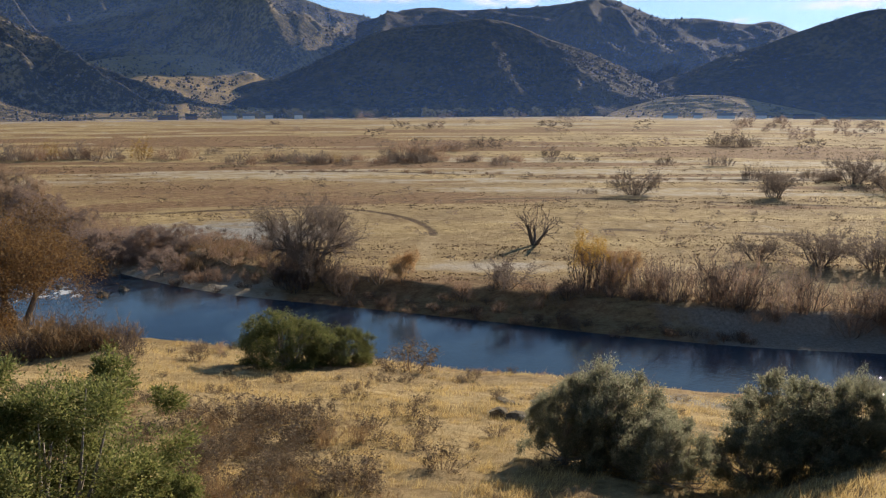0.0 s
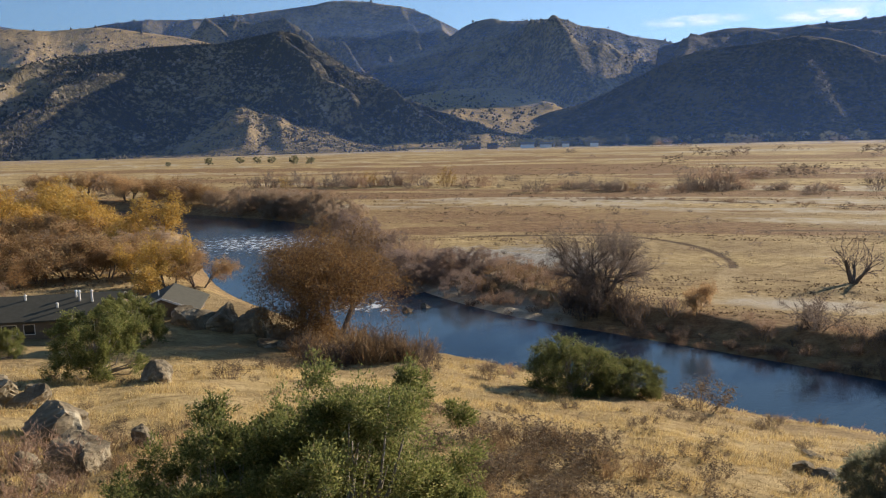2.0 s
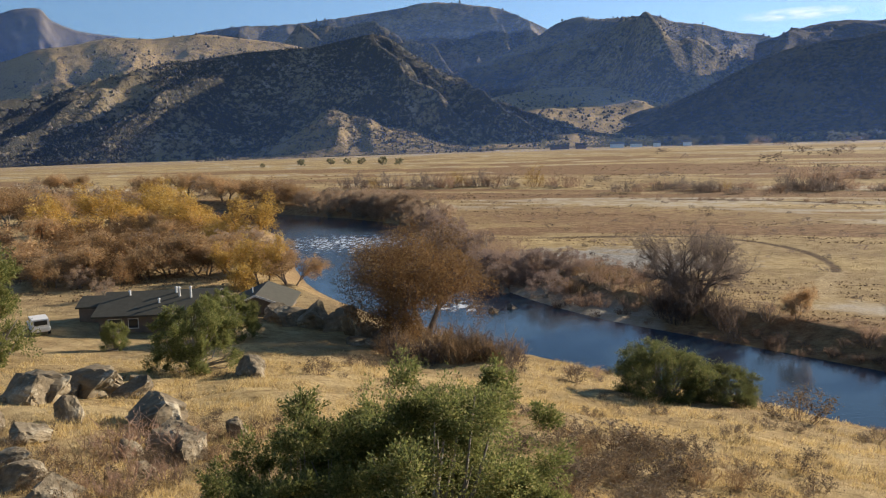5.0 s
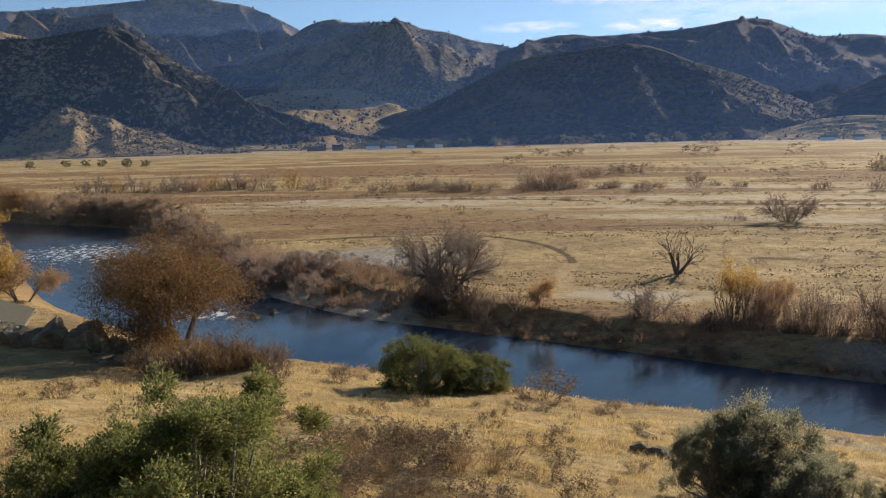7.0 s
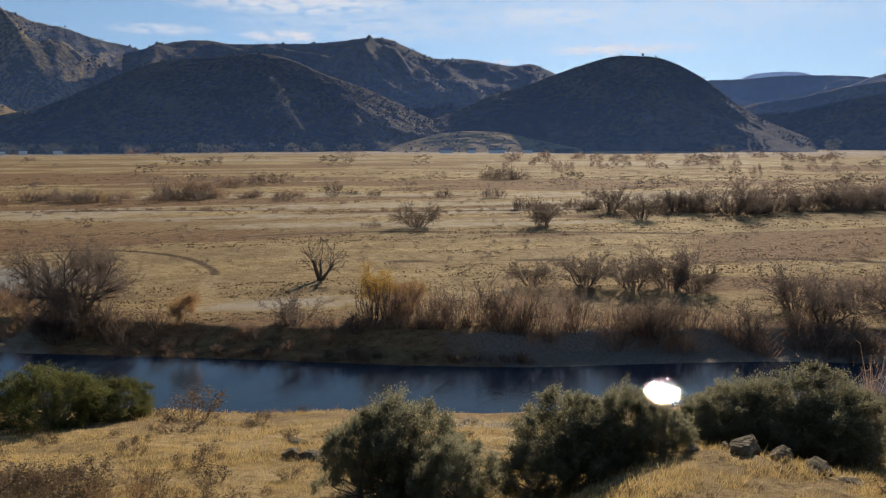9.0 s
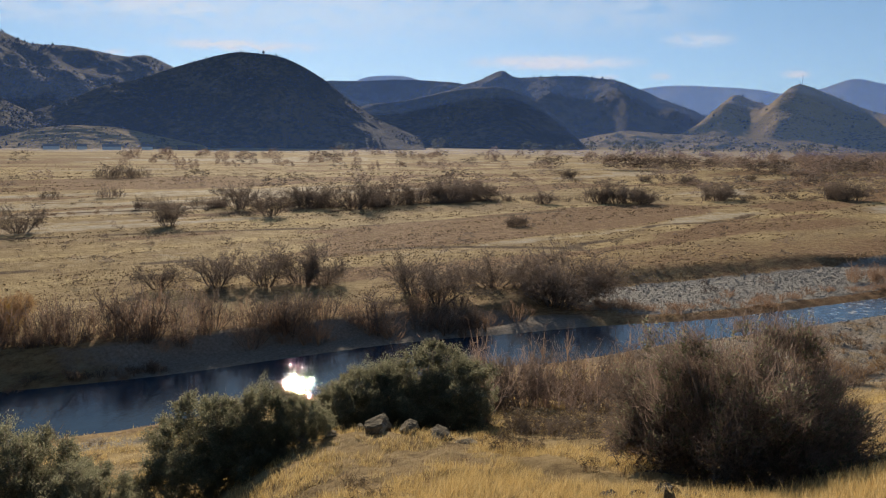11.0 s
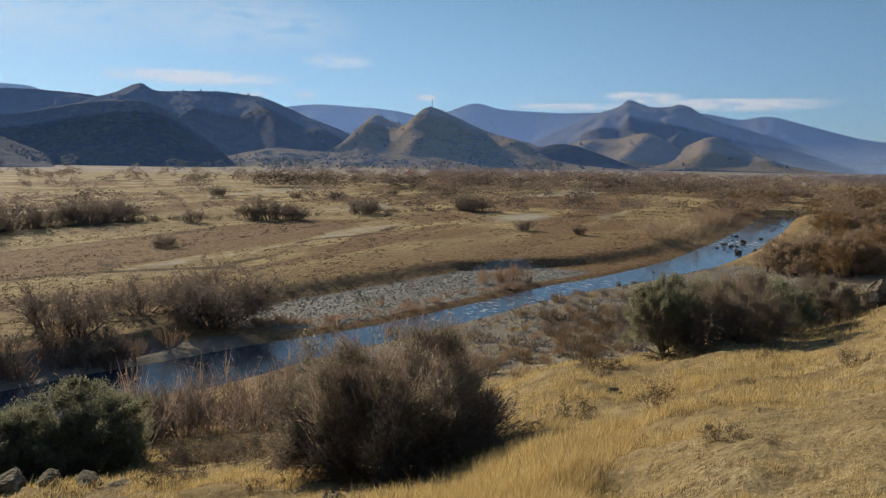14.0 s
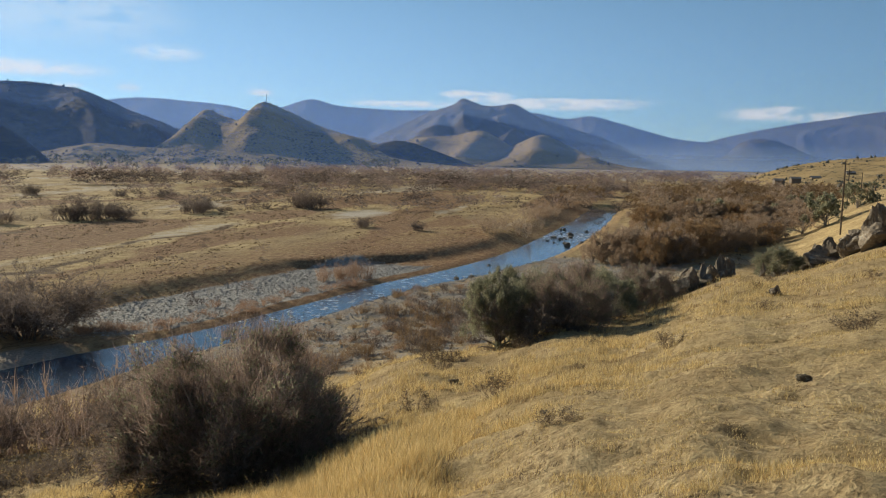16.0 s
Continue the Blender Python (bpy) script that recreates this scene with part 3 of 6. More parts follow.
build_mountain([(60, 1.5), (56.1, 2.3), (52.8, 3.5), (49.4, 4.5), (45.8, 5.4), (42.9, 5.8), (39.5, 6.2), (36, 6.4), (34.1, 6.8), (32.1, 7.2), (30.9, 7.0), (29.7, 6.2), (28.2, 5.1), (26.6, 4.0), (24.6, 2.8), (22.6, 1.7), (20.6, 0.6)],
               1450, 215, ROCKY, "craggy boulder-strewn hill with dark scrub and a pale grassy foot", 1, [(33.0, 34.0, 0.2, 2.4), (29.5, 28.5, 0.15, 1.8)], 1.0, scrub=4200, skew=[(60, 13), (37, 12), (33.5, 0), (31, -6), (26, -8), (20, -8)], rocks=1100)
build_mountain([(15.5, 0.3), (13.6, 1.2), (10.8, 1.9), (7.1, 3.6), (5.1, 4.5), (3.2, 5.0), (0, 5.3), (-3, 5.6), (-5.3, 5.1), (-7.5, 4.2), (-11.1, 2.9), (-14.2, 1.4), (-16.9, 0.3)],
               1500, 300, SHADED_HILL, "dark scrub-covered hill with shadow put into its colour", 2, [(-3, 2, 0.12, 3), (-1.5, -6.5, 0.16, 2), (6, 9, 0.12, 2)], 0.8, scrub=2400)
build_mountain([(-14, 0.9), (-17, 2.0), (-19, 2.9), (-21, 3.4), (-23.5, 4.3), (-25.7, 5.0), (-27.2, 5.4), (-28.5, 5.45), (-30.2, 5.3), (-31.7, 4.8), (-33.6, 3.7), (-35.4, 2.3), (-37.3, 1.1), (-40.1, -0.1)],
               1520, 290, SHADED_HILL, "smooth round-topped dark hill with a pale right foot", 3, [(-33, -38, 0.1, 2.5)], 0.6, scrub=1200)
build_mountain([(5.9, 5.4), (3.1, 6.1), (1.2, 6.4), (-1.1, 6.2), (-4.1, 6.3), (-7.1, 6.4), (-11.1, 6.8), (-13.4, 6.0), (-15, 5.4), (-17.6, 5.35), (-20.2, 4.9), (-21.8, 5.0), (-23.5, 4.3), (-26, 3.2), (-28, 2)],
               2300, 700, SHADED_HILL, "long dark wooded ridge behind the nearer hills", 4, [(-8, -12, 0.24, 2.2), (-14, -19, 0.2, 2.0), (3.5, 4.2, 0.3, 1.4), (-11, -16, 0.2, 1.6), (-21.5, -24, 0.15, 1.5)], scrub=1800)
build_mountain([(29, 2.5), (27.4, 3.6), (24.6, 5.0), (21, 6.3), (19.1, 7.4), (17.5, 7.8), (16.4, 7.6), (14.5, 7.6), (12.4, 7.6), (11.1, 7.1), (9.3, 6.8), (7.5, 6.2), (5.1, 5.7), (3, 4.6), (0, 3)],
               2600, 900, UPLAND, "blue-shadowed mountain with a bright grassy spur", 5, [(17.2, 11.0, 0.5, 2.2), (8.5, 9.2, 0.16, 1.8), (12.8, 8.6, 0.14, 1.4)], scrub=1500)
build_mountain([(46, 6.8), (43.5, 7.4), (40.9, 7.8), (38.3, 7.9), (36, 8.1), (32.8, 8.5), (30.5, 8.8), (27.7, 9.2), (24.5, 8.9), (22.6, 8.5), (19.8, 7.2), (17.9, 6.1), (15, 4.5)],
               3300, 900, UPLAND, "high rugged mountain with scrub in its gullies", 6, [(26, 22, 0.16, 2.0), (33, 30, 0.12, 2.5), (38, 36, 0.1, 2)], 1.35, scrub=900)
build_mountain([(64, 4.2), (60, 4.8), (55.8, 5.4), (53.6, 6.2), (51.6, 6.5), (49.2, 7.0), (46.4, 7.0), (43.5, 7.3), (40.6, 7.0), (37.6, 6.6), (34, 5.5)],
               2600, 700, TAN, "sunlit tan grassy mountain", 7, [(50, 46, 0.1, 3)], 0.4, scrub=700)
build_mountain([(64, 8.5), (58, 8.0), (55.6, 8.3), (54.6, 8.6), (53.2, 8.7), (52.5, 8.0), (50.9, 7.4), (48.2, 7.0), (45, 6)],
               4300, 900, HAZED_FAR, "distant bare granite peak", 8)
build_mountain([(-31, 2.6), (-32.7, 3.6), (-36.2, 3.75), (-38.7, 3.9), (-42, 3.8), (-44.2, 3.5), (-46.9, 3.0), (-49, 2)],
               2900, 500, SHADED_HILL, "low dark ridge", 9)
build_mountain([(-34, 2.5), (-35.3, 3.3), (-36.2, 3.95), (-37.9, 4.15), (-39.6, 4.05), (-40.5, 3.6), (-42, 2.8)], 4600, 600, HAZED_FARTHEST, "hazy flat-topped far mountain", 10, (), 0.4)
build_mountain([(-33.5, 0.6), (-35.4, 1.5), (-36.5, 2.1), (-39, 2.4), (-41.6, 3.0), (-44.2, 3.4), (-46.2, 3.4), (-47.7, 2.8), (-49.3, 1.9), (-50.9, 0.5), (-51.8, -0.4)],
               1750, 260, SHADED_HILL, "rounded dark hill with shadow put into its colour", 11, (), 0.5)
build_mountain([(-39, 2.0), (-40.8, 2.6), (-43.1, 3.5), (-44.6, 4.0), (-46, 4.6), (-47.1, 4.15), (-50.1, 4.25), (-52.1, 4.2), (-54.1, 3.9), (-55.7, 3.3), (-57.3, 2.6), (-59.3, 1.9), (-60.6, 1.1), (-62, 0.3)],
               2500, 520, SHADED_HILL, "pointed dark ridge with a sunlit spur", 12, [(-53.5, -55.0, 0.36, 1.7), (-48.5, -50.5, 0.24, 2), (-57, -58.5, 0.2, 1.3)], 0.7, scrub=700)
build_mountain([(-57, -0.3), (-59, 0.7), (-60.6, 1.8), (-61.9, 2.8), (-63.1, 2.5), (-64.1, 2.3), (-65.1, 3.0), (-66, 3.45), (-67.6, 2.9), (-69.6, 2.0), (-72.3, 1.3), (-74, 0.7), (-76, -0.2)],
               2500, 560, TAN, "grassy hill with a sunlit flank below its summit", 13, [(-62.3, -60, 0.36, 1.3), (-65.8, -64.2, 0.42, 1.6), (-69.5, -71.5, 0.3, 1.6)], 0.6, scrub=130, skew=[(-57, 2.5), (-65, 0.5), (-76, -4)])
build_mountain([(-69.5, -0.4), (-70.5, -0.1), (-72.9, 0.7), (-75.3, 1.15), (-77.7, 0.5), (-80.2, -0.4)], 2200, 160, SHADED_HILL, "small dark rounded hill", 14, (), 0.4)
build_mountain([(-73, 0.3), (-74.5, 0.8), (-76.5, 1.4), (-78.9, 1.6), (-80.9, 1.95), (-82.2, 1.5), (-83.8, 0.4)], 2700, 460, TAN, "tan conical hill", 15, [(-80.9, -80.3, 0.42, 1.3), (-77.5, -76.9, 0.3, 1.2)], 0.5, scrub=30, skew=[(-73, 2), (-80, 0.5), (-84, -3)])
build_mountain([(-80.5, -0.3), (-81.8, 0.1), (-83.4, 1.0), (-85.3, 1.75), (-87, 1.1), (-88.6, 0.4), (-90.2, -0.2)], 2600, 440, TAN, "tan conical hill", 16, [(-85.3, -84.8, 0.42, 1.4), (-87.2, -88.2, 0.3, 1.1)], 0.5, scrub=30, skew=[(-80, 2), (-85, 0.5), (-90, -3)])
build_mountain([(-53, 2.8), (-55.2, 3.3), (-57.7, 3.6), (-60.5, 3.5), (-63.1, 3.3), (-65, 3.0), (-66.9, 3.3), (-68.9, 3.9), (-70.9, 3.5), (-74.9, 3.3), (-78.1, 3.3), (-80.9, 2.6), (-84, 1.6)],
               4500, 900, HAZED_FARTHEST, "hazy blue far mountain range", 17, (), 0.6)
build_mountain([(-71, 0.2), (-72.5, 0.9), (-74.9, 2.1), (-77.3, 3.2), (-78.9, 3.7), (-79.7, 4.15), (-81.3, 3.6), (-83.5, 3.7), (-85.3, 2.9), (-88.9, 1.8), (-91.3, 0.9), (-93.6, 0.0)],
               3600, 900, HAZED_FAR, "pointed violet-brown mountain with steep spurs", 18, [(-79.7, -76.5, 0.3, 1.8), (-83.5, -82, 0.3, 1.8)], 1.1)
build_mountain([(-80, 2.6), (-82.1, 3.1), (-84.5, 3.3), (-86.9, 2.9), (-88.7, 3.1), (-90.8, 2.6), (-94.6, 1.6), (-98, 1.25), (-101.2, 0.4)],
               4400, 700, HAZED_FARTHEST, "hazy blue far mountain range", 19, (), 0.6)
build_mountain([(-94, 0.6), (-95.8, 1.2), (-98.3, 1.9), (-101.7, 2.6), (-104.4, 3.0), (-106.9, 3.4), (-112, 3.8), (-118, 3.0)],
               4600, 800, HAZED_FARTHEST, "hazy blue far mountain range", 20, (), 0.6)
build_mountain([(-96.8, 0.0), (-97.8, 0.6), (-98.7, 1.4), (-99.9, 1.7), (-101.3, 1.4), (-103.2, 0.6), (-105, 0.1)], 3900, 400, HAZED_FAR, "pale bare hill beyond the lake", 21, (), 0.8)
build_mountain([(30, 0.6), (27.5, 1.8), (24, 2.5), (21, 3.0), (17, 3.1), (13, 2.6), (10, 1.7), (7, 0.6)], 2000, 820, TAN, "tan grassy fan rising into a side valley", 22, [(20, 22, 0.1, 3)], 0.5, scrub=900)
build_mountain([(41, -0.9), (39.2, -0.4), (37.6, 0.5), (36.4, 1.3), (35.6, 1.9), (34.7, 2.1), (33.6, 1.6), (32.6, 1.5), (31.2, 0.9), (29.6, 0.55), (28.2, -0.1), (26.5, -0.8)], 1240, 145, LIT_FOOT, "grassy shoulder below a craggy hill, sunlit tone in its colour", 23, [(34.7, 36.8, 0.14, 1.6), (32, 30.8, 0.14, 1.4)], 1.0, scrub=500, skew=[(41, 3), (35, 0), (27, -3)], rocks=260)
build_mountain([(-12, -0.7), (-15, 0.1), (-17.5, 0.35), (-20, 0.2), (-23, -0.4), (-25, -0.8)], 1240, 120, TAN, "low pale bank at the foot of dark hills", 24, (), 0.4, scrub=80)
build_mountain([(-49, -0.9), (-52, 0.0), (-55, 0.5), (-58, 0.3), (-62, 0.2), (-66, 0.0), (-70, -0.6)], 1900, 260, TAN, "low sunlit grassy apron below dark hills", 25, (), 1.0, scrub=120)
build_mountain([(-95, -2.4), (-97, -1.7), (-99, -1.0), (-101.5, -0.2), (-104, 0.3), (-107, 0.6), (-112, 1.2), (-118, 2)], 1000, 560, TAN, "scrub-dotted hillside with scattered houses", 26, (), 0.5, scrub=700)


def build_haze_sheet(radius, amount, high, colour=(0.33, 0.52, 1.0, 1), first=-130, last=80):
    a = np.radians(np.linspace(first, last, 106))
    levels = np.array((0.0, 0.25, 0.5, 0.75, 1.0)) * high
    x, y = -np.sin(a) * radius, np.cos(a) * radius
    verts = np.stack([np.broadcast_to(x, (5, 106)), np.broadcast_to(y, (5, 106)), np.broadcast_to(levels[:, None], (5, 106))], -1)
    ob = mesh_object("haze_backdrop", verts.reshape(-1, 3), grid_faces(5, 106), haze_sheet_material(amount, high, colour))
    return tagged(ob, "added translucent sheet standing in for haze before the mountains", "haze", kind="structure")


# added see-through shells, one behind another, that imitate haze growing with distance
build_haze_sheet(3350, 0.6, 100, (0.75, 0.88, 1.0, 1))
build_haze_sheet(2760, 0.45, 95, (0.75, 0.88, 1.0, 1), -112, -85.5)
build_haze_sheet(1000, 0.1, 260, (0.2, 0.4, 1.0, 1))
build_haze_sheet(1680, 0.08, 380, (0.22, 0.42, 1.0, 1))
build_haze_sheet(2280, 0.12, 520, (0.22, 0.42, 1.0, 1))
build_haze_sheet(3050, 0.3, 700)
build_haze_sheet(3950, 0.36, 900)


# ---- plant and rock materials ----
def island(t, stops):
    return ramp(t, t.nodes.new("ShaderNodeNewGeometry").outputs["Random Per Island"], stops)


def object_random(t):
    return t.nodes.new("ShaderNodeObjectInfo").outputs["Random"]


def leaf_material(name, stops, through=0.3, vary=0.35):
    m, t, b = material(name, 0.75, 0.2)
    colour = island(t, stops)
    tone = ramp(t, object_random(t), [(0.0, (1 - vary, 1 - vary, 1 - vary)), (1.0, (1, 1, 1))])
    colour = mix(t, 1.0, colour, tone, "MULTIPLY")
    t.links.new(colour, b.inputs["Base Color"])
    lit = t.nodes.new("ShaderNodeBsdfTranslucent")
    t.links.new(colour, lit.inputs[0])
    both = node(t, "ShaderNodeMixShader", Fac=through)
    t.links.new(b.outputs[0], both.inputs[1])
    t.links.new(lit.outputs[0], both.inputs[2])
    t.links.new(both.outputs[0], t.nodes["Material Output"].inputs[0])
    return m


def bark_material(name, dark, light):
    m, t, b = material(name, 0.95, 0.1)
    n = noise_tex(t, 6.0, 5, 0.7, stretch=(1, 1, 0.25))
    t.links.new(ramp(t, n, [(0.3, dark), (0.7, light)]), b.inputs["Base Color"])
    bump(t, b, n, 0.6, 0.05)
    return m


def rock_material(name, dark, light, lichen):
    m, t, b = material(name, 0.92, 0.15)
    big, fine = noise_tex(t, 0.9, 6, 0.7), noise_tex(t, 7.0, 5, 0.75)
    colour = ramp(t, big, [(0.3, dark), (0.65, light)])
    colour = mix(t, 0.5, colour, ramp(t, fine, [(0.3, (0.4, 0.4, 0.4)), (0.65, (1, 1, 1))]), "MULTIPLY")
    spots = ramp(t, noise_tex(t, 2.6, 5, 0.75), [(0.56, (0, 0, 0)), (0.63, (1, 1, 1))])
    colour = mix(t, calc(t, "MULTIPLY", spots, 0.6), colour, lichen)
    t.links.new(colour, b.inputs["Base Color"])
    bump(t, b, calc(t, "ADD", big, calc(t, "MULTIPLY", fine, 0.4)), 1.0, 0.2)
    return m


DARK_BARK = bark_material("dark_bark", (0.09, 0.075, 0.062), (0.22, 0.18, 0.15))
PALE_WOOD = bark_material("weathered_wood", (0.16, 0.14, 0.12), (0.36, 0.32, 0.28))
TWIG_GREY = leaf_material("grey_twigs", [(0.0, (0.16, 0.125, 0.105)), (1.0, (0.35, 0.28, 0.235))], 0.4)
TWIG_RED = leaf_material("russet_twigs", [(0.0, (0.29, 0.185, 0.125)), (1.0, (0.54, 0.375, 0.27))], 0.48)
TWIG_MAUVE = leaf_material("mauve_twigs", [(0.0, (0.24, 0.175, 0.145)), (1.0, (0.46, 0.345, 0.285))], 0.48)
TWIG_TAN = leaf_material("tan_twigs", [(0.0, (0.33, 0.235, 0.16)), (1.0, (0.58, 0.44, 0.32))], 0.52)
TWIG_DARK = leaf_material("dark_twigs", [(0.0, (0.125, 0.095, 0.08)), (1.0, (0.28, 0.215, 0.175))], 0.4)
TWIG_STRAW = leaf_material("straw_twigs", [(0.0, (0.27, 0.165, 0.085)), (1.0, (0.48, 0.33, 0.185))], 0.3)
JUNIPER = leaf_material("juniper_sprigs", [(0.0, (0.115, 0.135, 0.048)), (0.5, (0.22, 0.24, 0.078)), (0.9, (0.34, 0.335, 0.125)), (1.0, (0.45, 0.37, 0.2))], 0.5, 0.2)
JUNIPER_DULL = leaf_material("dull_juniper_sprigs", [(0.0, (0.17, 0.175, 0.115)), (0.6, (0.28, 0.28, 0.18)), (0.9, (0.37, 0.35, 0.235)), (1.0, (0.46, 0.39, 0.29))], 0.66, 0.2)
BUSH_GREEN = leaf_material("dark_green_sprigs", [(0.0, (0.1, 0.118, 0.042)), (0.5, (0.18, 0.197, 0.068)), (0.9, (0.28, 0.275, 0.105)), (1.0, (0.38, 0.32, 0.17))], 0.45, 0.2)
GOLD = leaf_material("gold_leaves", [(0.0, (0.42, 0.25, 0.065)), (0.6, (0.62, 0.4, 0.1)), (1.0, (0.72, 0.52, 0.19))], 0.45, 0.3)
RUST = leaf_material("rust_leaves", [(0.0, (0.22, 0.125, 0.06)), (0.6, (0.38, 0.225, 0.1)), (1.0, (0.52, 0.34, 0.17))], 0.45, 0.3)
TAWNY = leaf_material("tawny_leaves", [(0.0, (0.42, 0.26, 0.14)), (0.6, (0.6, 0.39, 0.205)), (1.0, (0.7, 0.5, 0.26))], 0.5, 0.35)
OAK = leaf_material("oak_leaves", [(0.0, (0.15, 0.082, 0.036)), (0.6, (0.28, 0.165, 0.072)), (1.0, (0.42, 0.27, 0.125))], 0.4, 0.3)
TUSSOCK = leaf_material("dead_tussock", [(0.0, (0.13, 0.085, 0.055)), (1.0, (0.3, 0.21, 0.13))], 0.3, 0.0)
FAR_LEAF = leaf_material("grey_green_crowns", [(0.0, (0.15, 0.165, 0.12)), (1.0, (0.32, 0.31, 0.22))], 0.4, 0.3)
SAGE = leaf_material("sage_leaves", [(0.0, (0.13, 0.092, 0.06)), (0.6, (0.23, 0.175, 0.115)), (1.0, (0.35, 0.28, 0.19))], 0.3, 0.4)
GRASS = leaf_material("straw_blades", [(0.0, (0.42, 0.29, 0.12)), (0.5, (0.67, 0.5, 0.225)), (1.0, (0.8, 0.645, 0.35))], 0.4, 0.0)
MEADOW = leaf_material("meadow_blades", [(0.0, (0.26, 0.18, 0.1)), (0.5, (0.46, 0.345, 0.185)), (1.0, (0.62, 0.48, 0.28))], 0.4, 0.0)
GRASS_DULL = leaf_material("dull_blades", [(0.0, (0.28, 0.18, 0.09)), (0.5, (0.44, 0.31, 0.16)), (1.0, (0.58, 0.44, 0.25))], 0.35, 0.0)
ROCK = rock_material("lichened_rock", (0.12, 0.092, 0.06), (0.36, 0.295, 0.2), (0.5, 0.455, 0.35))
COBBLE = rock_material("river_cobble", (0.22, 0.2, 0.18), (0.52, 0.49, 0.44), (0.6, 0.58, 0.52))
DARK_ROCK = rock_material("dark_rock", (0.1, 0.08, 0.062), (0.32, 0.265, 0.2), (0.46, 0.42, 0.34))


# ---- plants ----
class Soup:
    """Triangles to be made into one mesh."""

    def __init__(self):
        self.v, self.f, self.n = [], [], 0

    def add(self, verts, faces):
        self.v.append(np.asarray(verts, np.float32).reshape(-1, 3))
        self.f.append(np.asarray(faces, np.int32).reshape(-1, 3) + self.n)
        self.n += len(self.v[-1])

    def tube(self, p, q, r0, r1, sides=5):
        way = (q - p) / (np.linalg.norm(q - p) + 1e-9)
        a = np.cross(way, (0, 0, 1.0) if abs(way[2]) < 0.9 else (1.0, 0, 0))
        a /= np.linalg.norm(a)
        b = np.cross(way, a)
        ring = np.arange(sides) * 2 * math.pi / sides
        circle = np.cos(ring)[:, None] * a + np.sin(ring)[:, None] * b
        i = np.arange(sides)
        j = (i + 1) % sides
        self.add(np.vstack([p + circle * r0, q + circle * r1]), np.vstack([np.stack([i, j, sides + j], -1), np.stack([i, sides + j, sides + i], -1)]))

    def slivers(self, p, q, width, rng):
        """Thin tapering twigs from p to q, many at once."""
        way = q - p
        side = np.cross(way, rng.normal(size=p.shape))
        side /= np.linalg.norm(side, axis=1)[:, None] + 1e-9
        w = np.broadcast_to(np.asarray(width, float), (len(p),))[:, None]
        verts = np.stack([p - side * w, p + side * w, q], 1).reshape(-1, 3)
        self.add(verts, np.arange(len(verts)).reshape(-1, 3))

    def mesh(self, name, mat):
        me = bpy.data.meshes.new(name)
        verts, faces = np.vstack(self.v), np.vstack(self.f)
        me.vertices.add(len(verts))
        me.vertices.foreach_set("co", verts.ravel())
        me.loops.add(faces.size)
        me.loops.foreach_set("vertex_index", faces.ravel())
        me.polygons.add(len(faces))
        me.polygons.foreach_set("loop_start", np.arange(len(faces), dtype=np.int32) * 3)
        me.update(calc_edges=True)
        me.materials.append(mat)
        return me


def under(name, me, parent, label=""):
    ob = new(name, me)
    ob.parent = parent
    return tagged(ob, label)


def unit(v):
    return v / (np.linalg.norm(v) + 1e-9)


def grow(rng, wood, twigs, tips, p, d, length, r, level, depth, spread, up, twig_w):
    segs = 4 if level == 0 else 3
    seg = length / segs
    for i in range(segs):
        d = unit(d + rng.normal(size=3) * (0.1 if level == 0 else 0.2) + np.array((0, 0, up)))
        q = p + d * seg
        r2 = r * (0.86 if level else 0.8)
        if level < depth - 1:
            wood.tube(p, q, r, r2, 6 if level == 0 else 4)
        else:
            twigs.append((p, q + d * seg * 0.4, max(r, twig_w)))
        if level < depth and (i > 0 or level > 0):
            for _ in range(1 if level == 0 and i < 2 else 2 if level < depth - 1 else 1):
                side = unit(np.cross(d, rng.normal(size=3)))
                ang = spread * rng.uniform(0.6, 1.3)
                grow(rng, wood, twigs, tips, q, unit(d * math.cos(ang) + side * math.sin(ang)), length * rng.uniform(0.45, 0.72), r2 * 0.62, level + 1, depth, spread, up, twig_w)
        p, r = q, r2
    tips.append(p)


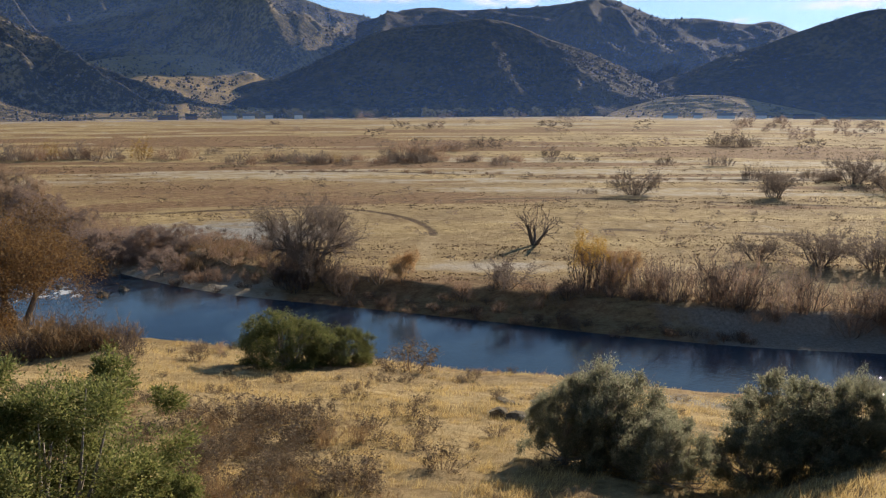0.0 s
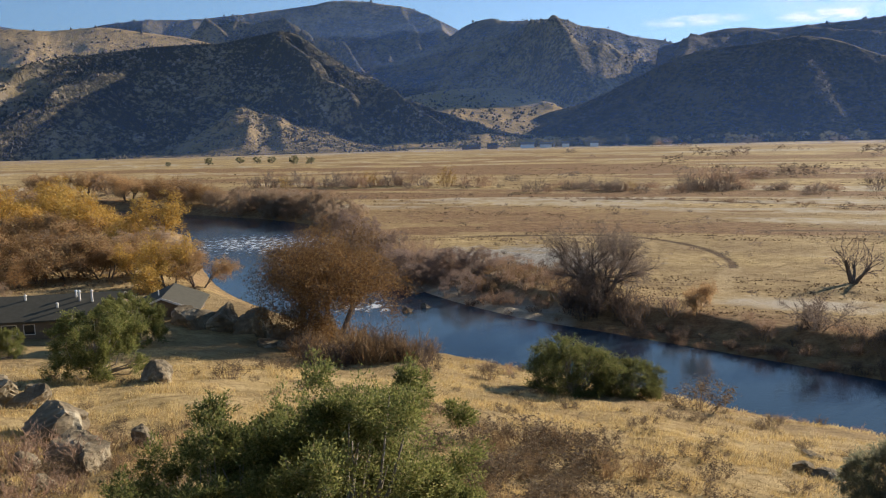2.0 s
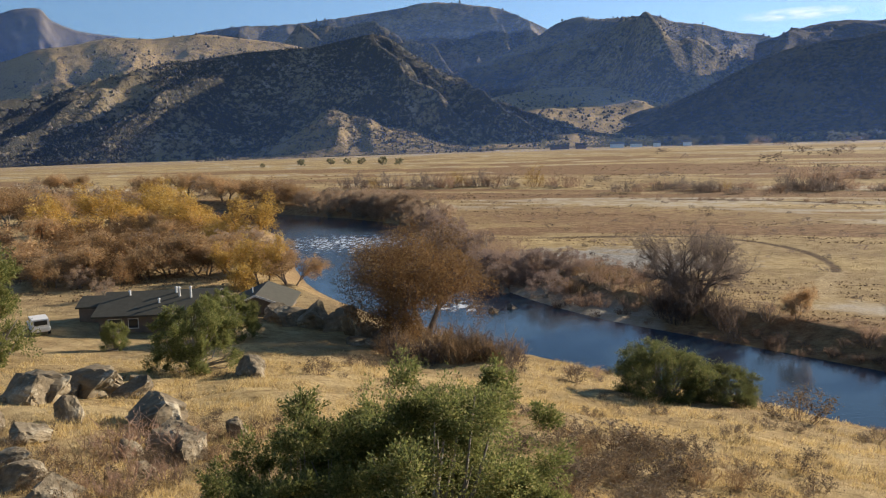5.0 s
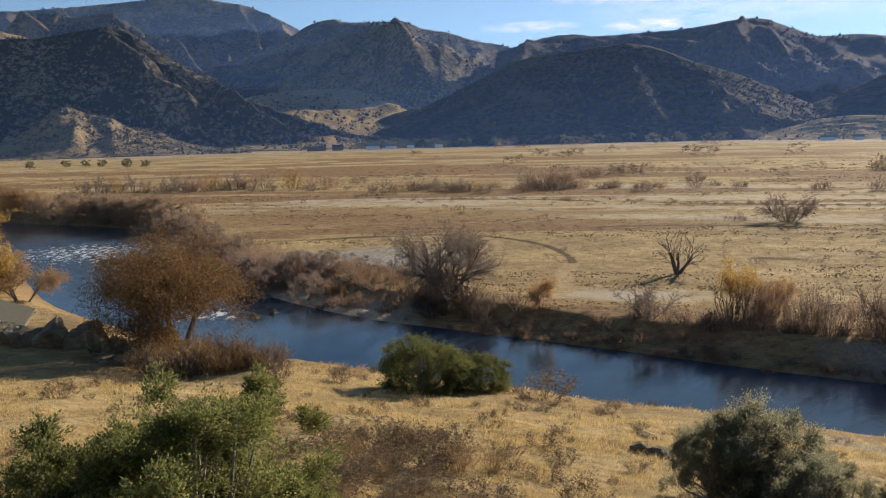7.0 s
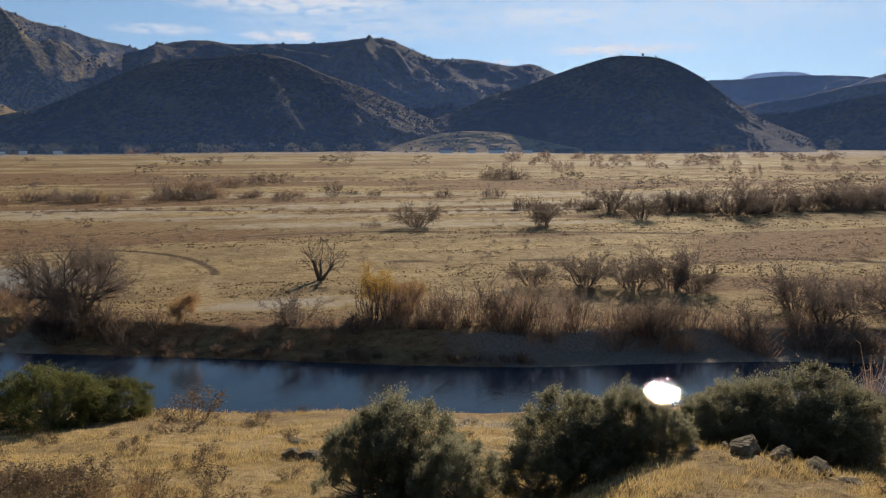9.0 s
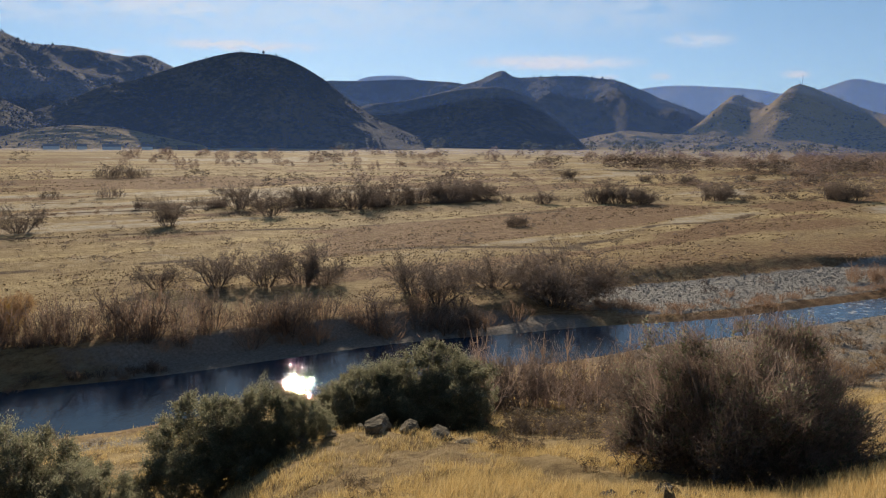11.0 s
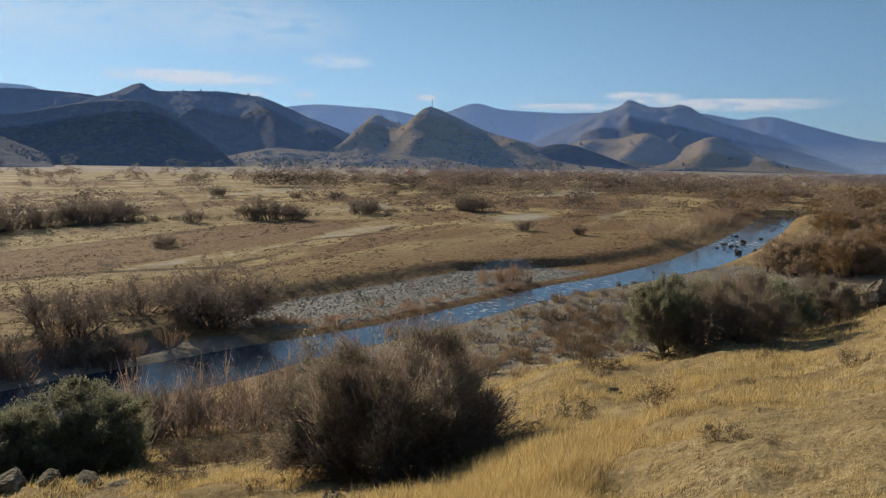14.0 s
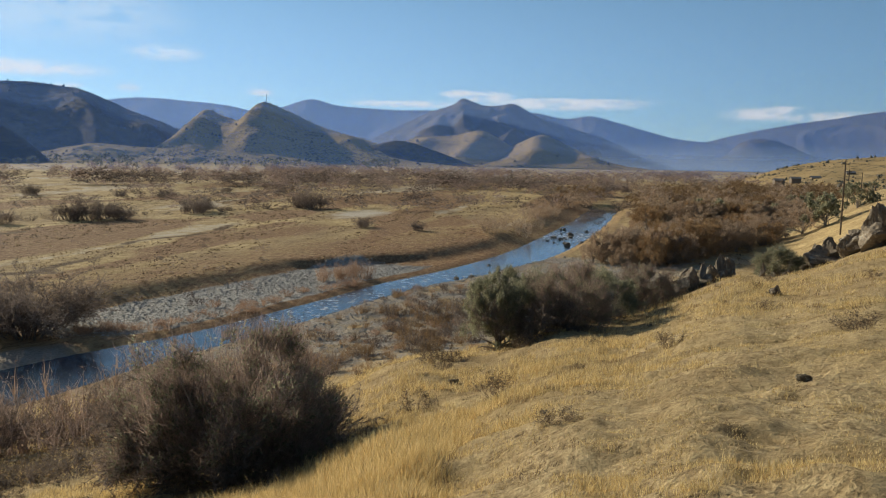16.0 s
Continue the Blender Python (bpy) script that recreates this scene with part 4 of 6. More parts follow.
def make_tree(name, seed, height, depth, spread, stems, lean, mat_wood, mat_twig, up=0.08, twig_w=0.012, girth=0.03, leaves=0, leaf_size=0.12, mat_leaf=None, trunk_share=0.42):
    """A tree with trunk, twigs and, where it still has any, leaves; its height comes out near the one asked for."""
    rng = np.random.RandomState(seed)
    wood, twigs, tips = Soup(), [], []
    for s in range(stems):
        a = s * 2 * math.pi / stems + rng.uniform(0, 1)
        d = unit(np.array((math.cos(a) * lean, math.sin(a) * lean, 1.0)))
        grow(rng, wood, twigs, tips, np.array((math.cos(a), math.sin(a), 0)) * 0.03 * height * (stems > 1) + np.array((0, 0, -0.15)), d, height * trunk_share, height * girth, 0, depth, spread, up, twig_w)
    tree = new(name)
    under("trunk", wood.mesh("trunk", mat_wood), tree)
    fine = Soup()
    p, q, w = np.array([t[0] for t in twigs]), np.array([t[1] for t in twigs]), np.array([t[2] for t in twigs])
    fine.slivers(p, q, w, rng)
    if not leaves:
        k, f = rng.randint(0, len(q), len(q) * 4), rng.uniform(0.2, 1.0, (len(q) * 4, 1))
        begin = p[k] * (1 - f) + q[k] * f
        fine.slivers(begin, begin + rng.normal(size=(len(k), 3)) * height * 0.03 + (q[k] - p[k]) * 0.25, twig_w * 0.7, rng)
    under("crown", fine.mesh("crown", mat_twig), tree)
    if leaves:
        tp = np.array(tips)
        k = rng.randint(0, len(tp), leaves)
        at = tp[k] + rng.normal(size=(leaves, 3)) * height * 0.035
        foliage = Soup()
        foliage.slivers(at, at + rng.normal(size=(leaves, 3)) * leaf_size, leaf_size * 0.45, rng)
        under("foliage", foliage.mesh("foliage", mat_leaf), tree)
    return tree


def make_shrub(name, seed, stems, twigs, mat, width=0.012, leaves=0, mat_leaf=None, spread=0.5, tuft=0.0):
    """A bare many-stemmed shrub with a rounded head of fine twigs, one metre high and about as wide."""
    rng = np.random.RandomState(seed)
    a, lean = rng.uniform(0, 2 * math.pi, stems), np.sqrt(rng.uniform(0, 1, stems)) * spread
    base = np.stack([np.cos(a), np.sin(a), np.zeros(stems)], -1) * (lean * 0.4)[:, None]
    top = np.stack([np.cos(a) * lean, np.sin(a) * lean, rng.uniform(0.35, 0.85, stems) * np.sqrt(np.clip(1.1 - (lean / max(spread, 0.01)) ** 2 * 0.8, 0.1, 1))], -1)
    top += rng.normal(size=(stems, 3)) * 0.07
    s = Soup()
    s.slivers(base - np.array((0, 0, 0.08)), top, width, rng)
    k, f = rng.randint(0, stems, twigs), rng.uniform(0.3, 1.0, twigs)[:, None]
    start = base[k] * (1 - f) + top[k] * f
    way = rng.normal(size=(twigs, 3)) * 0.1 + np.array((0, 0, 0.1)) + (top[k] - base[k]) * 0.14
    s.slivers(start, start + way, width * 0.6, rng)
    k, f = rng.randint(0, twigs, twigs * 2), rng.uniform(0.3, 1.0, twigs * 2)[:, None]
    begin = start[k] + way[k] * f
    s.slivers(begin, begin + rng.normal(size=(twigs * 2, 3)) * 0.055 + np.array((0, 0, 0.045)), width * 0.4, rng)
    if not leaves:
        return new(name, s.mesh(name, mat))
    shrub = new(name)
    under("branch", s.mesh("branch", mat), shrub)
    fo = Soup()
    k, f = rng.randint(0, twigs, leaves), rng.uniform(0.2, 1.1, leaves)[:, None]
    at = start[k] + way[k] * f + rng.normal(size=(leaves, 3)) * 0.03
    fo.slivers(at, at + rng.normal(size=(leaves, 3)) * 0.035, 0.014, rng)
    under("foliage", fo.mesh("foliage", mat_leaf), shrub)
    return shrub


def make_juniper(seed, height, radius, clumps, sprigs, size, mat, bare=0.0, mat_bare=None, name="juniper", low=0.12, uneven=0.6, blade=0.32):
    """A juniper: twisted limbs under an uneven crown of upward tufts of scaly sprigs."""
    rng = np.random.RandomState(seed)
    tree = new(name)
    boughs = max(6, clumps // 3)
    turn, rise = rng.uniform(0, 2 * math.pi, boughs), np.radians(90 * rng.uniform(0, 1, boughs) ** 1.15)
    lump = np.array([0.8 + uneven * noise.noise(Vector((math.cos(q) * math.cos(r), math.sin(q) * math.cos(r), math.sin(r))) * 1.6 + Vector((seed, 0, 0))) for q, r in zip(turn, rise)])
    lump = np.clip(lump + rng.uniform(-0.1, 0.14, boughs), 0.5, 1.05)
    tip = np.stack([np.cos(turn) * np.cos(rise) ** 0.75 * radius * lump, np.sin(turn) * np.cos(rise) ** 0.75 * radius * lump, height * (low + (0.97 - low) * np.sin(rise) ** 0.9 * lump)], -1)
    root = tip * np.array((0.12, 0.12, 0.3))
    knee = np.stack([tip[:, 0] * 0.72, tip[:, 1] * 0.72, root[:, 2] * 0.6 + tip[:, 2] * 0.4], -1) + rng.normal(size=tip.shape) * 0.05 * radius

    clumps = boughs * 3
    # rounded lobes of foliage over an uneven dome, drooping to the ground
    d = rng.normal(size=(clumps, 3))
    d /= np.linalg.norm(d, axis=1)[:, None]
    d[:, 2] = np.where(rng.rand(clumps) < 0.55, np.abs(d[:, 2]), -0.95 * rng.rand(clumps))
    flat = np.linalg.norm(d[:, :2], axis=1)[:, None] + 1e-6
    d[:, :2] = np.where(d[:, 2:3] < 0, d[:, :2] / flat * 0.95, d[:, :2])
    bulge = np.array([0.76 + uneven * noise.noise(Vector(v * 1.9 + seed)) + 0.2 * rng.rand() for v in d])
    shell = np.clip(bulge, 0.45, 1.1) * rng.uniform(0.35, 1.0, clumps) ** 0.4
    centre = np.stack([d[:, 0] * radius * shell, d[:, 1] * radius * shell, height * 0.5 + d[:, 2] * height * 0.52 * shell], -1)
    centre[:, 2] = np.clip(centre[:, 2], height * low, None)
    heading = centre - np.array((0, 0, height * 0.25))
    heading /= np.linalg.norm(heading, axis=1)[:, None]
    thin = rng.uniform(0.75, 1.15, clumps)
    wood = Soup()
    for i in range(0, boughs, max(1, boughs // 32)):
        base = rng.normal(size=3) * 0.05 * radius * np.array((1, 1, 0)) - np.array((0, 0, 0.2))
        wood.tube(base, root[i], 0.03 * radius, 0.02 * radius, 5)
        wood.tube(root[i], knee[i], 0.02 * radius, 0.012 * radius, 5)
        wood.tube(knee[i], tip[i], 0.012 * radius, 0.003 * radius, 4)
    under("trunk", wood.mesh("trunk", PALE_WOOD), tree)
    plumes = clumps * 9
    c = np.repeat(np.arange(clumps), 9)
    stem = rng.normal(size=(plumes, 3)) * 0.8 + heading[c] * 0.75 + np.array((0, 0, 0.22))
    stem /= np.linalg.norm(stem, axis=1)[:, None]
    reach = (thin * rng.uniform(0.17, 0.29, clumps) * (radius + height * 0.5) * 0.5)[c] * rng.uniform(0.6, 1.3, plumes)
    k = np.repeat(np.arange(plumes), max(1, sprigs // plumes))
    f = rng.uniform(0.05, 1.0, len(k))[:, None]
    puff = rng.normal(size=(len(k), 3)) * (0.22 * reach[k])[:, None] * (1.1 - 0.75 * f)
    at = centre[c[k]] + stem[k] * reach[k][:, None] * f + puff
    at[:, 2] = np.maximum(at[:, 2], 0.03 * height)
    way = stem[k] * 0.7 + puff / (reach[k][:, None] * 0.26) + np.array((0, 0, 0.2)) + rng.normal(size=at.shape) * 0.3
    way *= (size * rng.uniform(0.6, 1.4, len(k)) / np.linalg.norm(way, axis=1))[:, None]
    crown = Soup()
    crown.slivers(at, at + way, size * blade, rng)
    under("crown", crown.mesh("crown", mat), tree)
    if bare:
        n = int(sprigs * bare)
        k = rng.randint(0, clumps, n)
        at = centre[k] * 1.02 + rng.normal(size=(n, 3)) * 0.08 * radius
        s = Soup()
        s.slivers(at, at + (rng.normal(size=(n, 3)) * 0.45 + heading[k] * 0.5 + np.array((0, 0, 0.5))) * size * 3.6, size * 0.1, rng)
        under("dead_growth", s.mesh("dead_growth", mat_bare), tree)
    return tree


def settle(x, y, sink=0.05):
    """The pose of something that stands on the ground at x, y."""
    return float(ground_height(np.array([x]), np.array([y]))[0]) - sink if math.hypot(x, y) < 420 else 2.4 - sink


def plant(proto, x, y, scale, turn, label, category, group="", wide=1.0, sink=0.05):
    ob = copy_thing(proto, Matrix.LocRotScale((x, y, settle(x, y, sink)), Euler((0, 0, turn)), (scale * wide, scale * wide, scale)))
    return tagged(ob, label, category, group)


def retire(*protos):
    """Takes away the patterns that were only there to be copied."""
    for p in protos:
        for o in (*p.children_recursive, p):
            bpy.data.objects.remove(o)


def thicket(name, protos, spots, label, category, mat):
    """Many plants grown into one another, as one mesh: spots are x, y, height, width, turn."""
    s = Soup()
    stock = []
    for p in protos:
        co = np.zeros(len(p.data.vertices) * 3, np.float32)
        p.data.vertices.foreach_get("co", co)
        stock.append(co.reshape(-1, 3))
    for i, (x, y, high, wide, turn) in enumerate(spots):
        co = stock[i % len(stock)]
        c, n = math.cos(turn), math.sin(turn)
        v = np.stack([(co[:, 0] * c - co[:, 1] * n) * high * wide + x, (co[:, 0] * n + co[:, 1] * c) * high * wide + y, co[:, 2] * high + settle(x, y)], -1)
        s.add(v, np.arange(len(v)).reshape(-1, 3))
    return tagged(new(name, s.mesh(name, mat)), label, category, kind="stuff")


def polar(az, d):
    return -math.sin(radians(az)) * d, math.cos(radians(az)) * d


# ---- rocks ----
def make_rock(seed, name="boulder", mat=None, spiky=0.0):
    bm = bmesh.new()
    bmesh.ops.create_icosphere(bm, subdivisions=4, radius=0.5)
    rng = np.random.RandomState(seed)
    planes = rng.normal(size=(17, 3)) * np.array((1.0, 1.0, 0.8))
    planes /= np.linalg.norm(planes, axis=1)[:, None]
    cut = rng.uniform(0.2, 0.42, 17)
    for v in bm.verts:
        p = np.array(v.co)
        for n, c in zip(planes, cut):
            over = p @ n - c
            if over > 0:
                p = p - n * over * 0.97
        q = Vector(p)
        cells = noise.voronoi(q * 3.4 + Vector((seed * 1.7, 0, 0)))[0]
        gap = max(0.0, 0.14 - (cells[1] - cells[0])) * 0.55
        crack = noise.ridged_multi_fractal(q * 2.6 + Vector((seed, 0, 0)), 0.9, 2.1, 5, 0.9, 2.0) * 0.06
        q *= 1 + 0.09 * noise.fractal(q * 3.5 + Vector((0, seed, 0)), 0.7, 2.0, 5) - crack * 1.2 - gap
        if spiky:
            q.z *= 1 + spiky * abs(noise.noise(Vector((q.x * 5, q.y * 5, seed))))
        v.co = q
    me = bpy.data.meshes.new(name)
    bm.to_mesh(me)
    bm.free()
    me.materials.append(mat or ROCK)
    return new(name, me)


ROCKS = [make_rock(i + 3) for i in range(5)]
SPIKES = [make_rock(i + 20, "crag", DARK_ROCK if i else ROCK, 0.9) for i in range(3)]
DARK_ROCKS = [make_rock(i + 40, "boulder", DARK_ROCK) for i in range(3)]
rock_rng = random.Random(5)


def rock(x, y, high, wide, label, protos=ROCKS, group="boulders on the hillside", sink=0.28, deep=None):
    m = Matrix.LocRotScale((x, y, settle(x, y, 0) + high * (0.5 - sink)), Euler((rock_rng.uniform(-0.3, 0.3), rock_rng.uniform(-0.3, 0.3), rock_rng.uniform(0, 6.3))), (wide, deep or wide * rock_rng.uniform(0.7, 1.1), high * 1.15))
    return tagged(copy_thing(rock_rng.choice(protos), m), label, "rock", group)


BOULDERS = [
    (-29.8, 26.3, 2.3, 3.6), (-25.4, 23.8, 1.8, 2.4), (-23.6, 22.6, 1.5, 1.9), (-25.6, 21.2, 0.8, 1.5), (-30.8, 20.6, 1.0, 2.2), (-21.3, 15.1, 0.9, 1.8),
    (-40.5, 27.5, 2.4, 3.2), (-32.9, 24.0, 1.5, 1.5), (-23.6, 15.2, 1.0, 1.8), (-27.6, 17.6, 0.9, 1.7), (-44.2, 37.6, 1.1, 1.3), (-39.2, 43.8, 1.6, 2.6),
    (-37.6, 42.6, 1.0, 1.9), (-41.0, 30.2, 1.2, 2.0), (-34.6, 21.0, 1.1, 2.0), (-24.6, 26.4, 0.8, 1.2), (-22.5, 19.2, 0.7, 1.2), (-19.4, 13.6, 0.6, 1.3),
]
for bx, by, bh, bw in BOULDERS:
    rock(bx, by, bh * 1.25, bw * 1.3, "weathered grey-brown boulder with pale lichen in dry grass")
for az, d, high, wide in ((52.5, 52, 3.6, 6.5), (55.5, 50, 3.2, 5.0), (50.0, 50, 1.6, 3.0)):
    rock(*polar(az, d), high, wide, "large shadowed rock outcrop above the house", group="rock outcrop above the house")
for az, d, high, wide in ((-4.1, 40.4, 0.9, 1.7), (-5.6, 39.6, 0.5, 1.6), (-6.6, 38.8, 0.4, 1.6), (-8.0, 38.4, 0.4, 1.4), (-5.0, 44, 0.4, 1.8), (-7.0, 46, 0.4, 2.0), (-9.0, 50, 0.5, 2.2), (-11, 54, 0.5, 2.0)):
    rock(*polar(az, d), high, wide, "flat dark rock slab lying in golden grass", group="rock slabs by the river bank")
for az, d, high, wide in ((-37.3, 30, 1.1, 1.9), (-39.6, 29.5, 0.7, 1.3), (-36.0, 30.5, 0.5, 1.1), (-42, 29, 0.5, 1.5), (-44, 28.6, 0.35, 1.2), (-47.5, 27, 0.3, 0.7), (-33.8, 30, 0.4, 1.0), (-46, 28, 0.3, 0.6)):
    rock(*polar(az, d), high, wide, "grey lichened rock on the crest of a grassy mound", group="rocks on the mound")
for az, d, high, wide in ((-60.5, 16.5, 0.45, 1.4), (-58.6, 16.6, 0.5, 1.1), (-56.8, 16.3, 0.45, 1.0), (-62.5, 17.0, 0.4, 1.2), (-54.6, 16.2, 0.3, 0.9), (-59.0, 14.3, 0.5, 0.35)):
    rock(*polar(az, d), high, wide, "dark craggy rock ledge in golden grass", SPIKES, "rock ledge on the slope", 0.3)
for az, d, high, wide in ((-79.4, 30.5, 0.55, 0.75), (-103.6, 16, 0.22, 0.4), (-84.5, 51, 0.5, 0.6), (-97.5, 24, 0.12, 0.3), (-86.2, 16.5, 0.12, 0.3), (-93.4, 44, 0.25, 0.7), (-92, 40, 0.2, 0.6)):
    rock(*polar(az, d), high, wide, "small brown stone half sunk in the grassy slope", group="loose stones on the slope")
for i in range(20):
    f = i / 19
    az, d = -93.2 - 5.6 * f + rock_rng.uniform(-0.3, 0.3), 66 + 12 * f + rock_rng.uniform(-1.5, 1.5)
    rock(*polar(az, d), rock_rng.uniform(1.2, 3.4), rock_rng.uniform(1.2, 2.6), "jagged dark crag standing out of the hillside", SPIKES[1:] + DARK_ROCKS, "crags on the hillside", 0.22)
for az, d, high, wide in ((-100.6, 74, 1.9, 0.8), (-91.4, 58, 1.5, 1.8), (-90.7, 58, 1.0, 1.6), (-101.5, 50, 0.9, 0.9), (-101.2, 51, 0.5, 0.8)):
    rock(*polar(az, d), high, wide, "jagged dark crag standing out of the hillside", SPIKES[1:], "crags on the hillside", 0.25)
for i in range(30):
    f = i / 29
    az, d = -101.4 - 8.5 * f + rock_rng.uniform(-0.4, 0.4), 90 - 8 * f + rock_rng.uniform(-2.5, 2.5)
    rock(*polar(az, d), (1.6 + 3.4 * f ** 0.7) * rock_rng.uniform(0.55, 1.2), rock_rng.uniform(2.0, 4.4), "big dark fractured rock outcrop on the hill", DARK_ROCKS + SPIKES[1:], "outcrop at the hill's edge", 0.25)
for bx, by, high, wide in ((-58.1, 73.2, 3.0, 4.2), (-55.2, 73.7, 3.6, 4.6), (-52.4, 74.2, 3.0, 3.6), (-49.2, 72.6, 3.6, 2.6), (-47.6, 72.4, 3.2, 2.8), (-45.2, 73.0, 2.4, 3.4), (-60.8, 73.6, 2.2, 3.6), (-44.4, 69.6, 1.0, 3.0), (-46.6, 70.4, 0.8, 2.8)):
    rock(bx, by, high * 1.4, wide * 1.55, "blocky pale-edged rock outcrop above the river", ROCKS + SPIKES[:1], "rock outcrop above the river", 0.3)
river_rng = np.random.RandomState(8)
for i in range(38):
    s = river_rng.rand()
    if i < 20:
        x, y = 262 + river_rng.normal() * 16, 13 + river_rng.normal() * 4
    elif i < 26:
        x, y = -49 + river_rng.normal() * 8, 104 + river_rng.normal() * 7
    else:
        x, y = 150 + river_rng.normal() * 14, 28 + river_rng.normal() * 3
    size = river_rng.uniform(0.5, 1.9)
    ob = rock(x, y, size * 0.8, size * 1.6, "dark wet rock in the shallow river", group="rocks in the river", protos=SPIKES[1:])
    ob.location.z = 0.02 + size * 0.04
retire(*ROCKS, *SPIKES, *DARK_ROCKS)

# ---- trees and bushes near the eye ----
puffs = [make_juniper(130 + i, 1.0, 0.6, 54, 6000, 0.07, mat, low=0.05, name="willow", blade=0.075) for i, mat in enumerate((TWIG_TAN, TWIG_TAN, TWIG_STRAW))]
mauve_puffs = [make_juniper(140 + i, 1.0, 0.6, 48, 5000, 0.07, TWIG_MAUVE, low=0.04, name="willow_shrub", blade=0.07) for i in range(2)]
far_puffs = [make_juniper(136 + i, 1.0, 0.6, 44, 1500, 0.075, mat, low=0.04, blade=0.2) for i, mat in enumerate((TWIG_TAN, TWIG_STRAW))]
far_puff_crowns = [o for p in far_puffs for o in p.children if o.name.startswith("crown")]
near_juniper = make_juniper(11, 4.4, 2.65, 150, 215000, 0.053, JUNIPER, low=0.06, uneven=0.42)
plant(near_juniper, *polar(29.2, 13.6), 0.98, 0.4, "dense green juniper with dead grey limbs inside", "juniper", "", 1.08)
side_juniper = make_juniper(12, 3.8, 1.6, 84, 70000, 0.054, JUNIPER, uneven=0.42)
plant(side_juniper, *polar(38.8, 13.2), 1.0, 1.4, "smaller green juniper beside the big one", "juniper")
plant(side_juniper, *polar(22.6, 12.6), 0.66, 3.4, "low green juniper at the big one's foot", "juniper")
mid_juniper = make_juniper(13, 1.0, 0.6, 120, 52000, 0.021, JUNIPER, low=0.03, uneven=0.45)
far_crown = make_juniper(18, 1.0, 0.5, 18, 800, 0.085, FAR_LEAF)
far_juniper = make_juniper(17, 1.0, 0.6, 40, 3600, 0.06, JUNIPER_DULL)
round_bush = make_juniper(16, 1.0, 0.62, 190, 70000, 0.018, BUSH_GREEN, low=0.02, uneven=0.2, name="bush")
dull_juniper = make_juniper(14, 1.0, 0.72, 130, 62000, 0.019, JUNIPER_DULL, 0.05, TWIG_GREY, low=0.03, uneven=0.45)
dark_juniper = make_juniper(19, 1.0, 0.7, 130, 62000, 0.019, JUNIPER_DULL, 0.03, TWIG_GREY, low=0.03, uneven=0.4)
russet_bush = make_juniper(15, 1.0, 0.75, 110, 18000, 0.022, JUNIPER_DULL, 1.5, TWIG_MAUVE, "bush", low=0.04, uneven=0.9)
plant(mid_juniper, -45.3, 44.8, 5.6, 0.3, "green juniper on the slope below the house", "juniper")
plant(mid_juniper, -58.4, 62.5, 5.4, 2.0, "grey-green juniper by the house", "juniper")
plant(mid_juniper, -63.6, 52.2, 3.0, 4.0, "small bright green juniper near the house", "juniper", wide=0.75)
plant(mid_juniper, *polar(59.6, 75), 11.6, 1.0, "tall grey-green juniper above the boulders", "juniper", wide=0.75)
plant(round_bush, -12.9, 62.4, 5.6, 5.0, "round green bush on the river bank", "bush", wide=1.15, sink=1.1)
plant(round_bush, -8.7, 64.0, 3.9, 2.4, "low spreading green bush on the river bank", "bush", wide=1.25, sink=1.0)
for az, d, h, w, proto in ((-12.6, 31, 4.1, 0.95, dull_juniper), (-9.2, 30, 3.3, 0.7, dark_juniper), (-16.8, 28, 2.7, 1.0, dull_juniper), (-25.4, 31, 3.7, 1.05, dark_juniper), (-28.8, 31, 3.3, 0.85, dull_juniper), (-22.8, 29, 2.3, 1.0, dull_juniper),
                            (-31.8, 30, 1.9, 0.95, dark_juniper), (-40.8, 37, 4.2, 1.1, dark_juniper), (-36.6, 36, 3.4, 1.0, dull_juniper), (-43.2, 38, 3.7, 0.75, dull_juniper),
                            (-38.7, 35.5, 2.7, 1.25, dull_juniper), (-42.2, 36, 2.8, 1.15, dark_juniper), (-34.8, 35, 2.3, 1.0, dark_juniper), (-27.2, 30, 2.3, 1.25, dark_juniper), (-14.2, 30, 2.5, 1.2, dark_juniper)):
    plant(proto, *polar(az, d), h, az * 3, "dark dusty juniper above the river", "juniper", "junipers above the river", w)
plant(russet_bush, *polar(-63.4, 24), 4.3, 0.9, "large dark bush with fine russet twigs", "bush", "", 1.0)
plant(russet_bush, *polar(-66.8, 25), 3.2, 3.1, "dark bush with russet twigs", "bush", "", 0.9)
plant(russet_bush, *polar(-60.2, 25), 3.4, 5.1, "dark bush with russet twigs", "bush", "", 0.9)
plant(dull_juniper, *polar(-85.2, 50), 4.2, 2.9, "dark green bush growing below the slope", "bush", "", 0.8)
plant(russet_bush, *polar(-87.6, 47), 3.6, 0.9, "dark tangled bush with brown twigs", "bush", "", 1.0)
plant(dark_juniper, *polar(-82.6, 47), 4.8, 2.1, "dark green upright bush below the slope", "bush", "", 0.62)
plant(dull_juniper, *polar(-90.0, 54), 3.4, 4.1, "dark green bush growing below the slope", "bush", "", 1.1)
plant(russet_bush, *polar(-92.6, 62), 3.4, 5.1, "dark tangled bush by the crags", "bush", "", 1.2)
plant(dull_juniper, *polar(-101.6, 84), 3.0, 5.6, "dark green bush by the outcrop", "bush", "", 1.1)
for az, d, s in ((-97.4, 290, 11), (-100.2, 310, 9), (-104.2, 240, 10), (-102.6, 330, 9), (-106.0, 280, 9)):
    plant(far_juniper, *polar(az, d), s, az, "tall dark evergreen beyond the hillside", "evergreen tree", "evergreens in the valley", 1.0)

